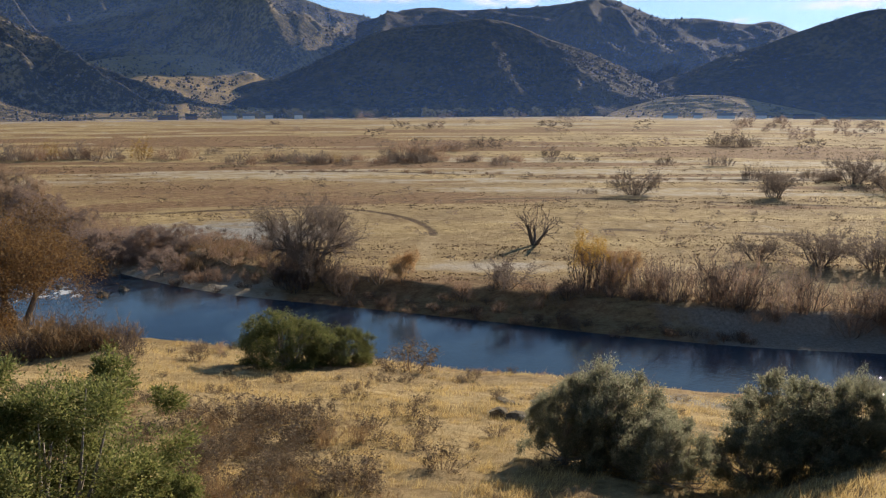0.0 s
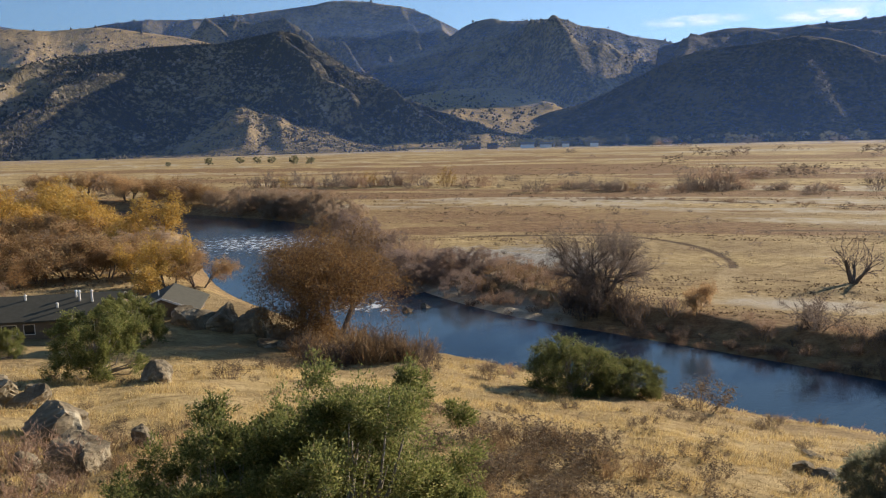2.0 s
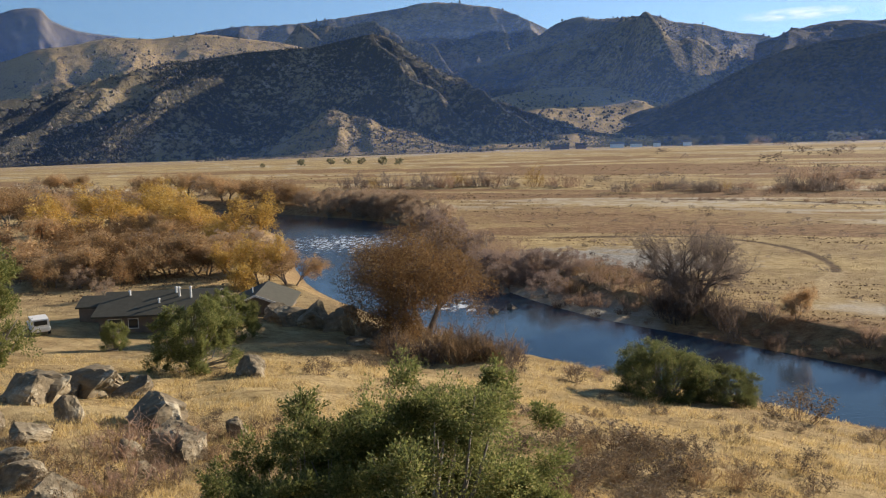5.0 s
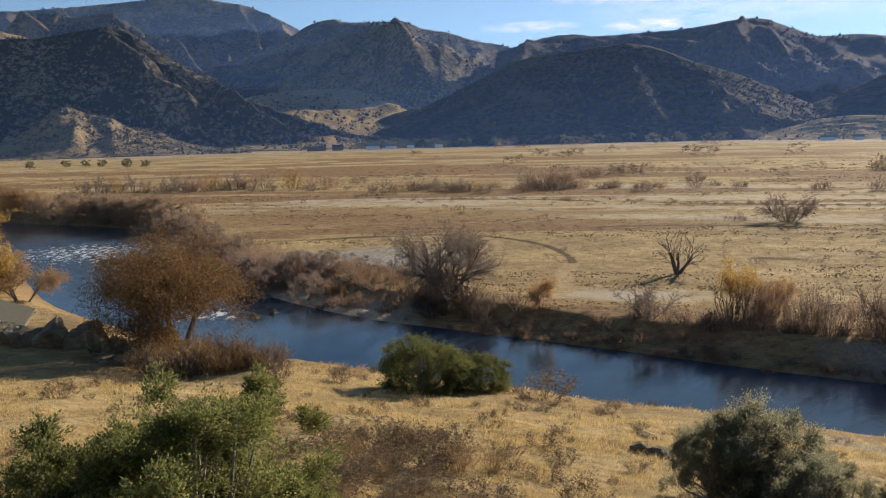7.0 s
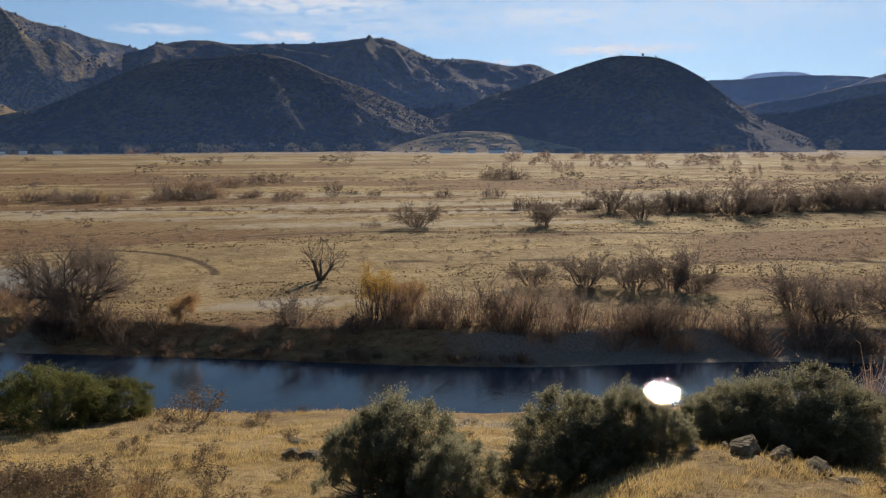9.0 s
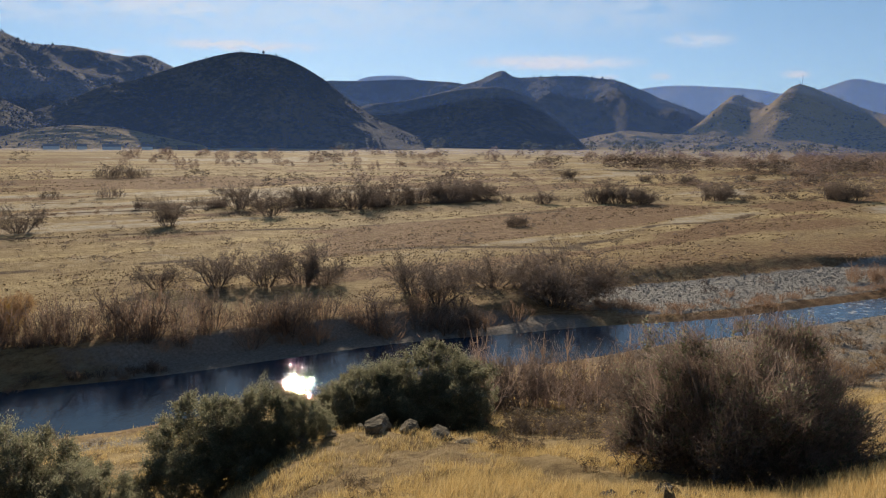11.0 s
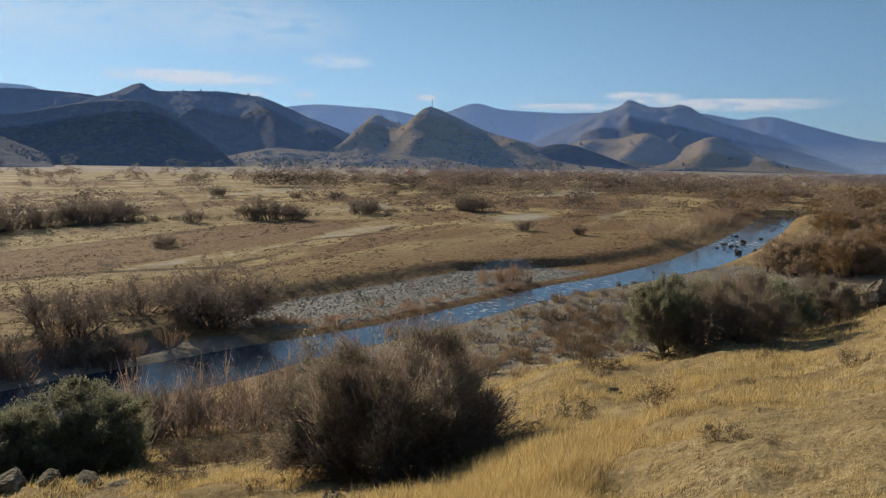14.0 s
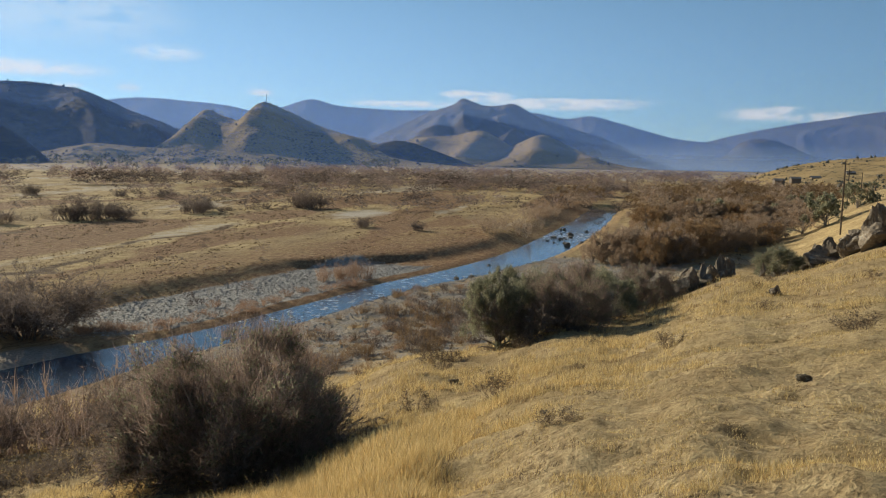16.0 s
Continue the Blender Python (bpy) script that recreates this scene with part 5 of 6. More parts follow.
# ---- bare and autumn trees ----
cottonwood = make_tree("bare_cottonwood", 31, 12.4, 4, 0.7, 6, 0.85, DARK_BARK, TWIG_GREY, 0.03, 0.011, 0.036, trunk_share=0.46)
plant(cottonwood, -18.0, 104.9, 1.0, 0.8, "large bare cottonwood on the far bank", "tree")
retire(cottonwood)
stump_tree = make_tree("dead_tree", 38, 6.2, 2, 0.75, 5, 0.55, DARK_BARK, TWIG_DARK, 0.1, 0.06, 0.062, trunk_share=0.7)
plant(stump_tree, 14.6, 125.0, 0.85, 1.0, "dead broken tree with thick leafless limbs", "tree")
retire(stump_tree)
bare = [make_tree("bare_tree", 40 + i, 1.0, 3, 0.7, 5, 0.7, DARK_BARK, TWIG_GREY, 0.05, 0.0035, 0.018, trunk_share=0.5) for i in range(3)]
oak = make_tree("oak_tree", 52, 11.6, 4, 0.85, 4, 0.6, DARK_BARK, TWIG_DARK, 0.02, 0.02, 0.026, 72000, 0.09, OAK)
plant(oak, -43.0, 77.4, 1.42, 0.3, "rust-leaved oak on the river bank", "tree")
retire(oak)
leafy = [make_tree("leafy_tree", 60 + i, 1.0, 3, 0.7, 3, 0.45, DARK_BARK, TWIG_GREY, 0.05, 0.003, 0.022, 8500, 0.017, mat, trunk_share=0.45) for i, mat in enumerate((GOLD, TAWNY, TAWNY, RUST))]
scatter = random.Random(12)
for az, d, h, w in ((-63.0, 24.4, 4.4, 1.2), (-65.0, 24.2, 3.9, 1.2), (-61.6, 24.8, 3.9, 1.3), (-66.9, 25.2, 3.4, 1.3), (-60.2, 25.4, 3.6, 1.2), (-87.0, 48, 4.4, 1.2), (-83.4, 46.6, 4.2, 1.2), (-85.4, 47.5, 4.0, 1.3)):
    plant(scatter.choice(bare), *polar(az, d), h, az, "bare many-stemmed shrub grown through a dark bush", "shrub", "bare shrubs in the dark bushes", w)
for i in range(8):
    f = i / 7
    x, y = 30 + 15 * f + scatter.gauss(0, 1.1), 38 - 15 * f + scatter.gauss(0, 1.1)
    plant(scatter.choice(bare), x, y, scatter.uniform(3.8, 5.6), i, "slim bare grey-stemmed willow below the slope", "willow shrub", "slim willows below the slope", 0.75)
PLAIN_TREES = [
    (52.6, 108.5, 5.8), (45.2, 111.8, 3.9), (58.6, 105.0, 5.4), (64.1, 103.5, 6.4), (66.1, 100.2, 4.4), (91.3, 75.2, 9.0),
    (85.4, 83.2, 5.4), (72.3, 86.2, 6.1), (70.7, 79.2, 5.4), (84.3, 88.2, 3.1), (7.7, 95.2, 3.8), (46.9, 193.1, 6.6),
    (78.2, 186.6, 6.7), (142.8, 199.2, 10.5), (113.0, 217.1, 8.8), (111.2, 195.3, 7.2), (88.6, 73.6, 7.5), (94.0, 74.0, 7.0),
]
for x, y, h in PLAIN_TREES:
    plant(scatter.choice(bare), x, y, h * 1.3, scatter.uniform(0, 6.3), "bare dark-limbed tree standing in straw-coloured grass", "tree", "bare trees on the valley floor", 1.2)
GOLD_TREES = [
    (-133.3, 134.6, 11.0), (-115.5, 131.3, 10.4), (-164.0, 122.5, 10.3), (-175.0, 144.4, 11.4), (-188.3, 172.0, 10.9), (-81.6, 95.6, 7.2),
    (-89.3, 97.8, 5.5), (-157.1, 150.7, 10.4), (-249.4, 219.7, 9.5),
]
for x, y, h in GOLD_TREES:
    plant(leafy[0], x, y, h * 1.35, scatter.uniform(0, 6.3), "cottonwood with golden autumn leaves", "tree", "autumn trees by the river", 1.1)
RUST_TREES = [
    (-151.5, 106.3, 8.0), (-126.2, 85.1, 6.6), (-108.7, 93.6, 7.2), (-102.6, 96.6, 7.6), (-97.0, 98.7, 6.0), (-77.9, 97.8, 5.4),
    (-111.1, 85.5, 6.1), (-110.0, 79.5, 4.9), (-215.7, 145.1, 9.3), (-245.2, 173.3, 8.6), (-263.6, 260.8, 10.6), (-312.8, 247.0, 11.4),
    (-292.9, 252.0, 11.0), (-144.9, 130.3, 7.0), (-131.0, 106.3, 6.1), (-130.8, 125.2, 6.5), (-358.4, 239.6, 9.2), (-373.4, 278.2, 10.0),
    (-220.2, 238.7, 10.4), (-186.2, 224.8, 9.4), (-214.9, 163.2, 8.7), (-78, 103, 6.6), (-143.7, 119.7, 6.0),
]
RUST_TREES += [(x + dx, y + dy, h * 0.85) for x, y, h in RUST_TREES[:20] for dx, dy in ((8, 6),)]
for x, y, h in RUST_TREES:
    if float(river_place(np.array([x]), np.array([y]))[0][0]) < 3:
        continue
    plant(scatter.choice(leafy[1:]), x, y, h * 1.45, scatter.uniform(0, 6.3), "tawny half-bare autumn tree by the river", "tree", "autumn trees by the river", 1.2)
for x, y, h, k in ((-5.4, 99.7, 5.8, 2), (19.2, 98.2, 8.0, 0), (22.5, 97.4, 6.6, 1)):
    plant(leafy[k], x, y, h, k, "slender autumn willow with thin yellowing crown", "tree", "willows on the far bank", 0.8)

# ---- shrubs ----
grey_shrub = [make_shrub("shrub", 70 + i, 26, 150, TWIG_GREY, 0.013) for i in range(2)]
red_shrub = [make_shrub("willow_shrub", 75 + i, 28, 160, TWIG_RED, 0.013, spread=0.55) for i in range(2)]
dark_shrub = [make_shrub("shrub", 80 + i, 26, 160, TWIG_DARK, 0.015) for i in range(2)]
straw_shrub = [make_shrub("shrub", 85 + i, 26, 160, TWIG_STRAW, 0.013) for i in range(2)]
fine_shrub = [make_shrub("willow_shrub", 105 + i, 16, 170, TWIG_TAN, 0.007, spread=0.52) for i in range(2)]
fine_red = [make_shrub("willow_shrub", 108 + i, 16, 170, TWIG_RED, 0.007, spread=0.52) for i in range(2)]
small_puffs = [make_juniper(144 + i, 1.0, 0.62, 30, 520, 0.1, mat, low=0.04, blade=0.24) for i, mat in enumerate((TWIG_DARK, TWIG_GREY, TWIG_MAUVE))]
far_shrub = [o for p in small_puffs for o in p.children if o.name.startswith("crown")]
sage = [make_shrub("sagebrush", 90 + i, 28, 130, TUSSOCK, 0.009, 620, SAGE, 0.62) for i in range(3)]
gold_shrub = [make_shrub("autumn_shrub", 95, 40, 120, TWIG_STRAW, 0.01, 420, GOLD, 0.5)]
slim = [make_shrub("tall_willow", 120 + i, 13, 90, TWIG_MAUVE, 0.008, spread=0.3) for i in range(3)]
fine_grey = [make_shrub("shrub", 125 + i, 20, 200, TWIG_GREY, 0.008, 260, SAGE, 0.55) for i in range(2)]
stemmy = [make_shrub("tall_willow", 97 + i, 14, 110, TWIG_RED, 0.01, spread=0.35) for i in range(2)]


def rows_of(points, protos, count, high, wide, off, label, category, group, seed):
    """Brush along a line: countable shrubs where group is given, else one grown-together thicket."""
    line = dense(np.array(points, float), 12)
    r = random.Random(seed)
    spots = []
    for _ in range(count):
        p = line[r.randrange(len(line))]
        x, y = p[0] + r.gauss(0, off), p[1] + r.gauss(0, off)
        if float(river_place(np.array([x]), np.array([y]))[0][0]) < 0.3:
            continue
        spots.append((x, y, high * r.uniform(0.6, 1.15), wide * r.uniform(0.85, 1.2), r.uniform(0, 6.3)))
    if group:
        for x, y, h, w, turn in spots:
            plant(r.choice(protos), x, y, h, turn, label, category, group, w)
        return
    by_mat = {}
    for spot in spots:
        p = r.choice(protos)
        by_mat.setdefault(p.data.materials[0].name, []).append((p, spot))
    for entries in by_mat.values():
        kinds = list({id(p): p for p, _ in entries}.values())
        thicket("thicket", kinds, [spot for _, spot in entries], label, category, kinds[0].data.materials[0])


WILLOW = "bare russet willow shrub on the river bank"
rows_of([(-244, 290), (-200, 240), (-161, 224), (-138, 214), (-121, 206), (-107, 190)], puffs[:2], 75, 6.0, 1.2, 4.0, "bare brown willow on the far river bank", "willow", "willows on the far bank upstream", 1)
rows_of([(-106, 188), (-76, 149), (-57, 127), (-49, 122)], fine_red + fine_shrub, 50, 4.8, 1.3, 3.0, WILLOW, "thicket", "", 2)
rows_of([(-106, 188), (-76, 149), (-57, 127), (-49, 122), (-44, 118)], mauve_puffs, 52, 4.4, 1.25, 3.0, "bare mauve-grey willow shrub on the far bank", "willow shrub", "willow shrubs upstream", 34)
rows_of([(-47, 124), (-39, 117), (-33, 115), (-28, 109)], red_shrub + straw_shrub, 34, 2.6, 1.4, 3.5, WILLOW, "thicket", "", 3)
rows_of([(-24, 105), (-18, 104), (-12, 101)], dark_shrub, 26, 3.4, 1.3, 2.2, "dark brush at the foot of a bare tree", "shrub", "brush under the cottonwood", 4)
rows_of([(-12, 100), (2, 95), (14, 91), (16, 92)], red_shrub + dark_shrub, 34, 1.6, 1.5, 1.4, "low russet brush along the far bank", "thicket", "", 5)
rows_of([(-16, 97), (-6, 94), (2, 90.8), (9, 88), (16, 84.6), (24, 81.8), (32, 79.6)], dark_shrub + red_shrub, 70, 1.3, 1.5, 0.9, "low dark brush hanging over the far water's edge", "thicket", "", 32)
rows_of([(-52, 138), (-38, 128), (-30, 120), (-24, 114)], red_shrub + dark_shrub + straw_shrub, 100, 1.5, 1.6, 6.0, "tangled russet brush on rough ground behind the shore", "thicket", "", 33)
rows_of([(17, 95), (24, 93), (30, 89.5), (38, 85), (50, 82)], stemmy + slim + dark_shrub[:1], 44, 5.4, 0.95, 1.8, "bare upright willow stems on the far bank", "shrub", "willow stems on the far bank", 6)
rows_of([(17, 92), (30, 87), (38, 83), (50, 79.5)], red_shrub + dark_shrub, 30, 1.8, 1.5, 1.0, "low russet brush along the far bank", "thicket", "", 7)
rows_of([(44, 84), (56, 78.5), (64, 76), (73, 71)], dark_shrub + red_shrub, 40, 3.6, 1.3, 2.0, "dark backlit brush along the far bank", "thicket", "", 8)
rows_of([(92, 67), (99, 62), (113, 57), (137, 50), (150, 45)], red_shrub, 50, 1.7, 1.6, 1.8, "low russet willow on the gravel bar", "thicket", "", 9)
rows_of([(146, 53), (155, 50)], red_shrub, 10, 4.0, 0.9, 1.5, "russet willow clump at the end of the gravel bar", "thicket", "", 10)
rows_of([(33, 36), (36, 34), (39, 31), (41, 27), (43, 25)], slim + stemmy[:1], 64, 4.8, 1.0, 1.7, "bare grey-brown willow stems below the slope", "thicket", "", 11)
rows_of([(25, 25), (27.5, 22), (31, 20)], fine_grey, 14, 1.3, 1.7, 1.2, "low grey-green brush below the slope", "shrub", "brush below the slope", 31)
rows_of([(56, 40), (62, 37), (70, 34), (84, 29)], red_shrub + straw_shrub, 30, 2.6, 1.3, 3.0, "russet brush on the near gravel", "thicket", "", 12)
rows_of([(90, 30), (110, 26), (130, 25), (120, 20), (95, 20)], straw_shrub + dark_shrub, 60, 2.0, 1.4, 5.0, "low russet brush on the near gravel", "thicket", "", 13)
rows_of([(186, -7), (200, -17), (216, -26), (242, -40)], puffs, 85, 7.5, 1.05, 5.5, "tall bare brown willow beside the river", "willow", "willows beside the river downstream", 14)
rows_of([(275, -22), (288, -36), (305, -54), (345, -58)], puffs, 80, 9.0, 1.1, 8.0, "tall bare brown willow beside the river", "willow", "willows beside the river downstream", 15)
rows_of([(430, -30), (480, -60), (541, -115), (600, -160)], far_puff_crowns, 150, 10.0, 1.3, 36.0, "bare brown willow woodland downstream", "woodland", "", 16)
rows_of([(235, 36), (262, 30), (300, 26), (340, 24)], fine_shrub, 30, 6.0, 1.3, 4.0, WILLOW, "shrub", "willows across the river", 17)
rows_of([(-95, 90), (-110, 84), (-125, 82), (-140, 92), (-150, 112), (-120, 120), (-100, 110)], puffs, 44, 4.6, 1.2, 7.0, "tawny bare willow between the autumn trees", "willow", "willows among the autumn trees", 18)
rows_of([(-40, 68), (-36, 66), (-33, 68), (-29, 68)], dark_shrub + straw_shrub, 30, 4.0, 1.2, 1.8, "olive-brown brush under the oak", "shrub", "brush under the oak", 19)
rows_of([(-25, 70), (-20, 69), (-10, 66), (0, 65), (8, 64), (16, 61)], red_shrub + dark_shrub, 26, 0.9, 1.5, 1.6, "low dark brush at the near water's edge", "shrub", "brush on the near bank", 20)
rows_of([(-200, 190), (-240, 200), (-290, 220), (-340, 230)], far_puff_crowns, 70, 8.5, 1.2, 16.0, "tawny bare riverside woodland", "woodland", "", 21)
PLAIN_SHRUBS = [
    (36.4, 195.3, 2.1), (96.2, 278.4, 5.9), (20.5, 286.7, 4.5), (-14.5, 299.2, 6.4), (-9.6, 298.2, 6.0), (44.8, 332.4, 4.8),
    (48.0, 307.2, 3.1), (55.8, 299.0, 3.3), (78.9, 283.0, 4.2), (16.3, 394.6, 5.1), (2.9, 375.1, 4.8), (144.1, 394.6, 9.0),
    (137.1, 397.1, 7.5), (151.4, 393.0, 6.6), (-63.9, 301.8, 4.4), (-57.8, 307.9, 4.5), (-45.2, 291.4, 4.6), (-35.4, 284.1, 3.7),
    (106.7, 231.6, 4.0), (110.3, 227.0, 5.1), (90.6, 232.4, 5.0), (-18.7, 305.2, 4.8), (-5.8, 302.5, 4.3),
]
ROW_SHRUBS = [
    (133.8, 216.3, 7.3), (134.9, 210.3, 8.0), (152.0, 199.9, 6.3), (160.3, 203.0, 8.3), (171.3, 205.4, 6.7), (183.2, 205.8, 7.9),
    (185.2, 201.0, 8.8), (197.6, 206.2, 8.2), (200.2, 200.6, 7.1), (206.7, 177.7, 4.9), (229.1, 172.9, 6.6), (229.8, 165.8, 7.7),
    (238.2, 165.5, 6.6), (237.7, 159.0, 6.1), (271.3, 150.9, 6.7), (283.3, 153.7, 6.4), (360.3, 216.0, 5.4), (356.4, 238.6, 4.3),
    (346.9, 281.7, 6.4), (431.6, 219.0, 4.1), (149.4, 137.9, 3.2), (320.6, 127.5, 7.4), (317.8, 121.3, 8.5), (243.1, 76.0, 4.0), (237.4, 56.7, 3.1),
]
for x, y, h in ROW_SHRUBS:
    plant(scatter.choice(bare), x, y, h * 1.2, scatter.uniform(0, 6.3), "bare dark-limbed tree standing in straw-coloured grass", "tree", "bare trees on the valley floor", 1.3)
for x, y, h in PLAIN_TREES:
    plant(scatter.choice(dark_shrub), x, y, h * 0.8, scatter.uniform(0, 6.3), "dark bare brush round a tree", "shrub", "shrubs on the valley floor", 1.2)
for x, y, h in PLAIN_SHRUBS + ROW_SHRUBS:
    for dx, k in ((0, 1.0), (h * 0.55, 0.75), (-h * 0.5, 0.65)):
        plant(scatter.choice(dark_shrub + grey_shrub), x + dx, y + scatter.uniform(-1, 1) * h * 0.3, h * k, scatter.uniform(0, 6.3), "dark bare shrub on the valley floor", "shrub", "shrubs on the valley floor", 1.25)
FAR_SHRUBS = [
    (-206.4, 310.4, 7.5), (-190.3, 314.4, 7.3), (-174.5, 318.1, 7.3), (-162.4, 311.5, 7.5), (-147.4, 320.9, 7.6), (-140.2, 323.1, 7.0),
    (-107.7, 319.5, 6.7), (-73.3, 287.6, 5.3), (-67.0, 310.6, 4.5), (-58.9, 312.7, 4.1), (-14.6, 315.8, 9.0), (-7.3, 317.7, 6.8),
    (-19.3, 301.6, 4.3), (-21.8, 287.3, 3.7), (1.9, 369.9, 5.3), (-101.4, 352.3, 3.7), (-45.6, 294.5, 5.3),
]
for x, y, h in FAR_SHRUBS:
    for dx, k in ((0, 1.0), (h * 0.8, 0.8), (-h * 0.8, 0.7)):
        plant(scatter.choice(grey_shrub + red_shrub), x + dx, y, h * k * 1.2, scatter.uniform(0, 6.3), "grey-brown shrub on the valley floor", "shrub", "shrubs on the valley floor", 1.3)
for x, y, h in ((-155.2, 319.7, 7.6), (-121.9, 320.4, 9.8), (-40.0, 295.6, 4.3), (-192.6, 305.8, 6.2), (-160, 318, 7)):
    plant(gold_shrub[0], x, y, h, x, "yellow autumn shrub on the valley floor", "shrub", "shrubs on the valley floor", 1.2)
rows_of([(92, 232), (130, 214), (160, 203), (200, 196), (240, 172), (320, 130)], dark_shrub, 90, 2.6, 2.0, 4.0, "dark brush along a ditch on the plain", "thicket", "", 22)
rows_of([(-210, 308), (-140, 320), (-70, 304), (-10, 306), (40, 300)], grey_shrub + red_shrub, 80, 3.2, 1.9, 5.0, "grey-brown brush along a ditch on the plain", "thicket", "", 23)
rows_of([(-64, 262), (-20, 258), (40, 236), (100, 226)], red_shrub, 60, 1.2, 2.6, 2.5, "low russet brush along a ditch on the plain", "thicket", "", 24)
rows_of([(-52, 110), (-44, 107), (-36, 105), (-26, 100)], red_shrub + dark_shrub, 34, 1.3, 1.6, 2.0, "low russet brush on the sandy shore", "thicket", "", 25)
rows_of([(60, 38), (80, 33), (100, 28), (120, 27), (140, 24), (110, 18), (90, 22)], red_shrub + dark_shrub + straw_shrub, 240, 1.2, 1.7, 6.5, "low brush among the near gravel", "thicket", "", 26)
for x, y, h in ((88, 21, 3.2), (96, 24, 3.6), (104, 19, 3.0), (76, 27, 3.0), (118, 22, 3.2), (84, 26, 2.6)):
    plant(scatter.choice(grey_shrub + straw_shrub), x, y, h, x, "bare brown willow bush on the near gravel", "shrub", "willow bushes on the near gravel", 1.1)
for x, y, h in ((-466.9, 557.0, 4.5), (-444.3, 582.2, 7.3), (-430.4, 609.0, 6.6), (-412.1, 608.9, 6.6), (-395.8, 608.4, 6.6), (-357.1, 581.5, 8.2), (-340.3, 581.4, 6.7)):
    plant(far_juniper, x, y, h, x, "small dark round evergreen across the plain", "evergreen tree", "round evergreens on the plain", 0.95)
# thin far belts of brush on the plain, and trees at the foot of the far hills
belts = {0: [], 1: [], 2: []}
for i in range(420):
    az = scatter.uniform(-92, 12)
    d = scatter.choice((scatter.uniform(330, 420), scatter.uniform(430, 800), scatter.uniform(480, 1100)))
    if az > -30 and scatter.random() < 0.7:
        continue
    belts[i % 3].append((*polar(az, d), scatter.uniform(1.8, 5.0) * (0.8 + d / 900), scatter.uniform(1.6, 3.2), scatter.uniform(0, 6.3)))
for i in range(640):
    az, d = scatter.uniform(-66, 36), 112 * 3.1 ** scatter.random()
    x, y = polar(az, d)
    if float(river_place(np.array([x]), np.array([y]))[0][0]) > 12:
        belts[i % 3].append((x, y, 0.4 + 1.2 * scatter.random() ** 2, scatter.uniform(1.2, 2.0), scatter.uniform(0, 6.3)))
for i in range(90):
    az = scatter.choice((scatter.gauss(-62, 8), scatter.gauss(-80, 5)))
    belts[i % 3].append((*polar(az, scatter.uniform(560, 680)), scatter.uniform(6, 11), 2.4, scatter.uniform(0, 6.3)))
for i in range(330):
    az, d = scatter.uniform(-103, -66), scatter.uniform(430, 1250)
    belts[i % 3 if i % 3 else 2].append((*polar(az, d), scatter.uniform(3, 7) * (0.7 + d / 1100), scatter.uniform(1.8, 3.4), scatter.uniform(0, 6.3)))
for k, protos in enumerate([p] for p in far_shrub):
    thicket("brush", protos, belts[k], "dark brush far out on the plain", "brush", protos[0].data.materials[0])
feet, far_brush = [], []
for i in range(200):
    az = scatter.choice((scatter.gauss(6, 5), scatter.gauss(10, 3), scatter.uniform(-26, 24), scatter.gauss(-50, 6), scatter.uniform(-75, -40)))
    d = scatter.uniform(1100, 1210) if az > -40 else scatter.uniform(1300, 1900)
    feet.append((*polar(az, d), scatter.uniform(8, 17) * (1.3 if az < -40 else 1), 1.1, scatter.uniform(0, 6.3)))
for i in range(230):
    az, d = scatter.gauss(-66, 9), scatter.uniform(760, 1180)
    if i % 3 == 0:
        az, d = scatter.uniform(-92, -66), scatter.uniform(560, 1000)
    if i % 5 == 0:
        az, d = scatter.uniform(-46, -20), scatter.uniform(480, 900)
    far_brush.append((*polar(az, d), scatter.uniform(5, 9.5) * (0.55 + d / 2200), scatter.uniform(1.0, 1.7), scatter.uniform(0, 6.3)))
crown_part = [o for o in far_crown.children if o.name.startswith("crown")]
thicket("far_trees", crown_part, feet, "grey-green trees at the foot of the far hills", "trees", FAR_LEAF)
thicket("far_brush", far_puff_crowns[:1], far_brush, "grey-brown bare trees in belts across the far plain", "trees", TWIG_MAUVE)

SAGES = [
    (-11.8, 34.1, 1.2), (-9.6, 34.8, 1.5), (-6.3, 31.1, 1.3), (-1.5, 30.7, 0.8), (-3.5, 34.3, 0.8), (-0.1, 27.2, 0.9), (-3.1, 24.7, 1.1), (2.5, 34.3, 0.6),
    (2.0, 59.9, 0.9), (-20.5, 63.2, 1.2), (-25.8, 62.3, 1.5), (-17.8, 40.8, 1.0), (27.2, -8.1, 0.7), (13.8, 0.7, 0.35), (29.9, -2.6, 0.6), (27.8, 23.9, 1.2),
    (32.6, 23.7, 1.0), (27.7, 25.2, 1.1), (39.6, 8.1, 1.0), (-3.0, 62.6, 2.4), (-37.4, 56.2, 1.5), (-36.0, 47.8, 1.4), (-11.1, 52.1, 0.8), (-8, 36, 1.2),
]
for x, y, h in SAGES:
    plant(scatter.choice(sage), x, y, h * 1.25, scatter.uniform(0, 6.3), "dry grey-brown sagebrush in golden grass", "sagebrush", "sagebrush on the slope", 1.7)
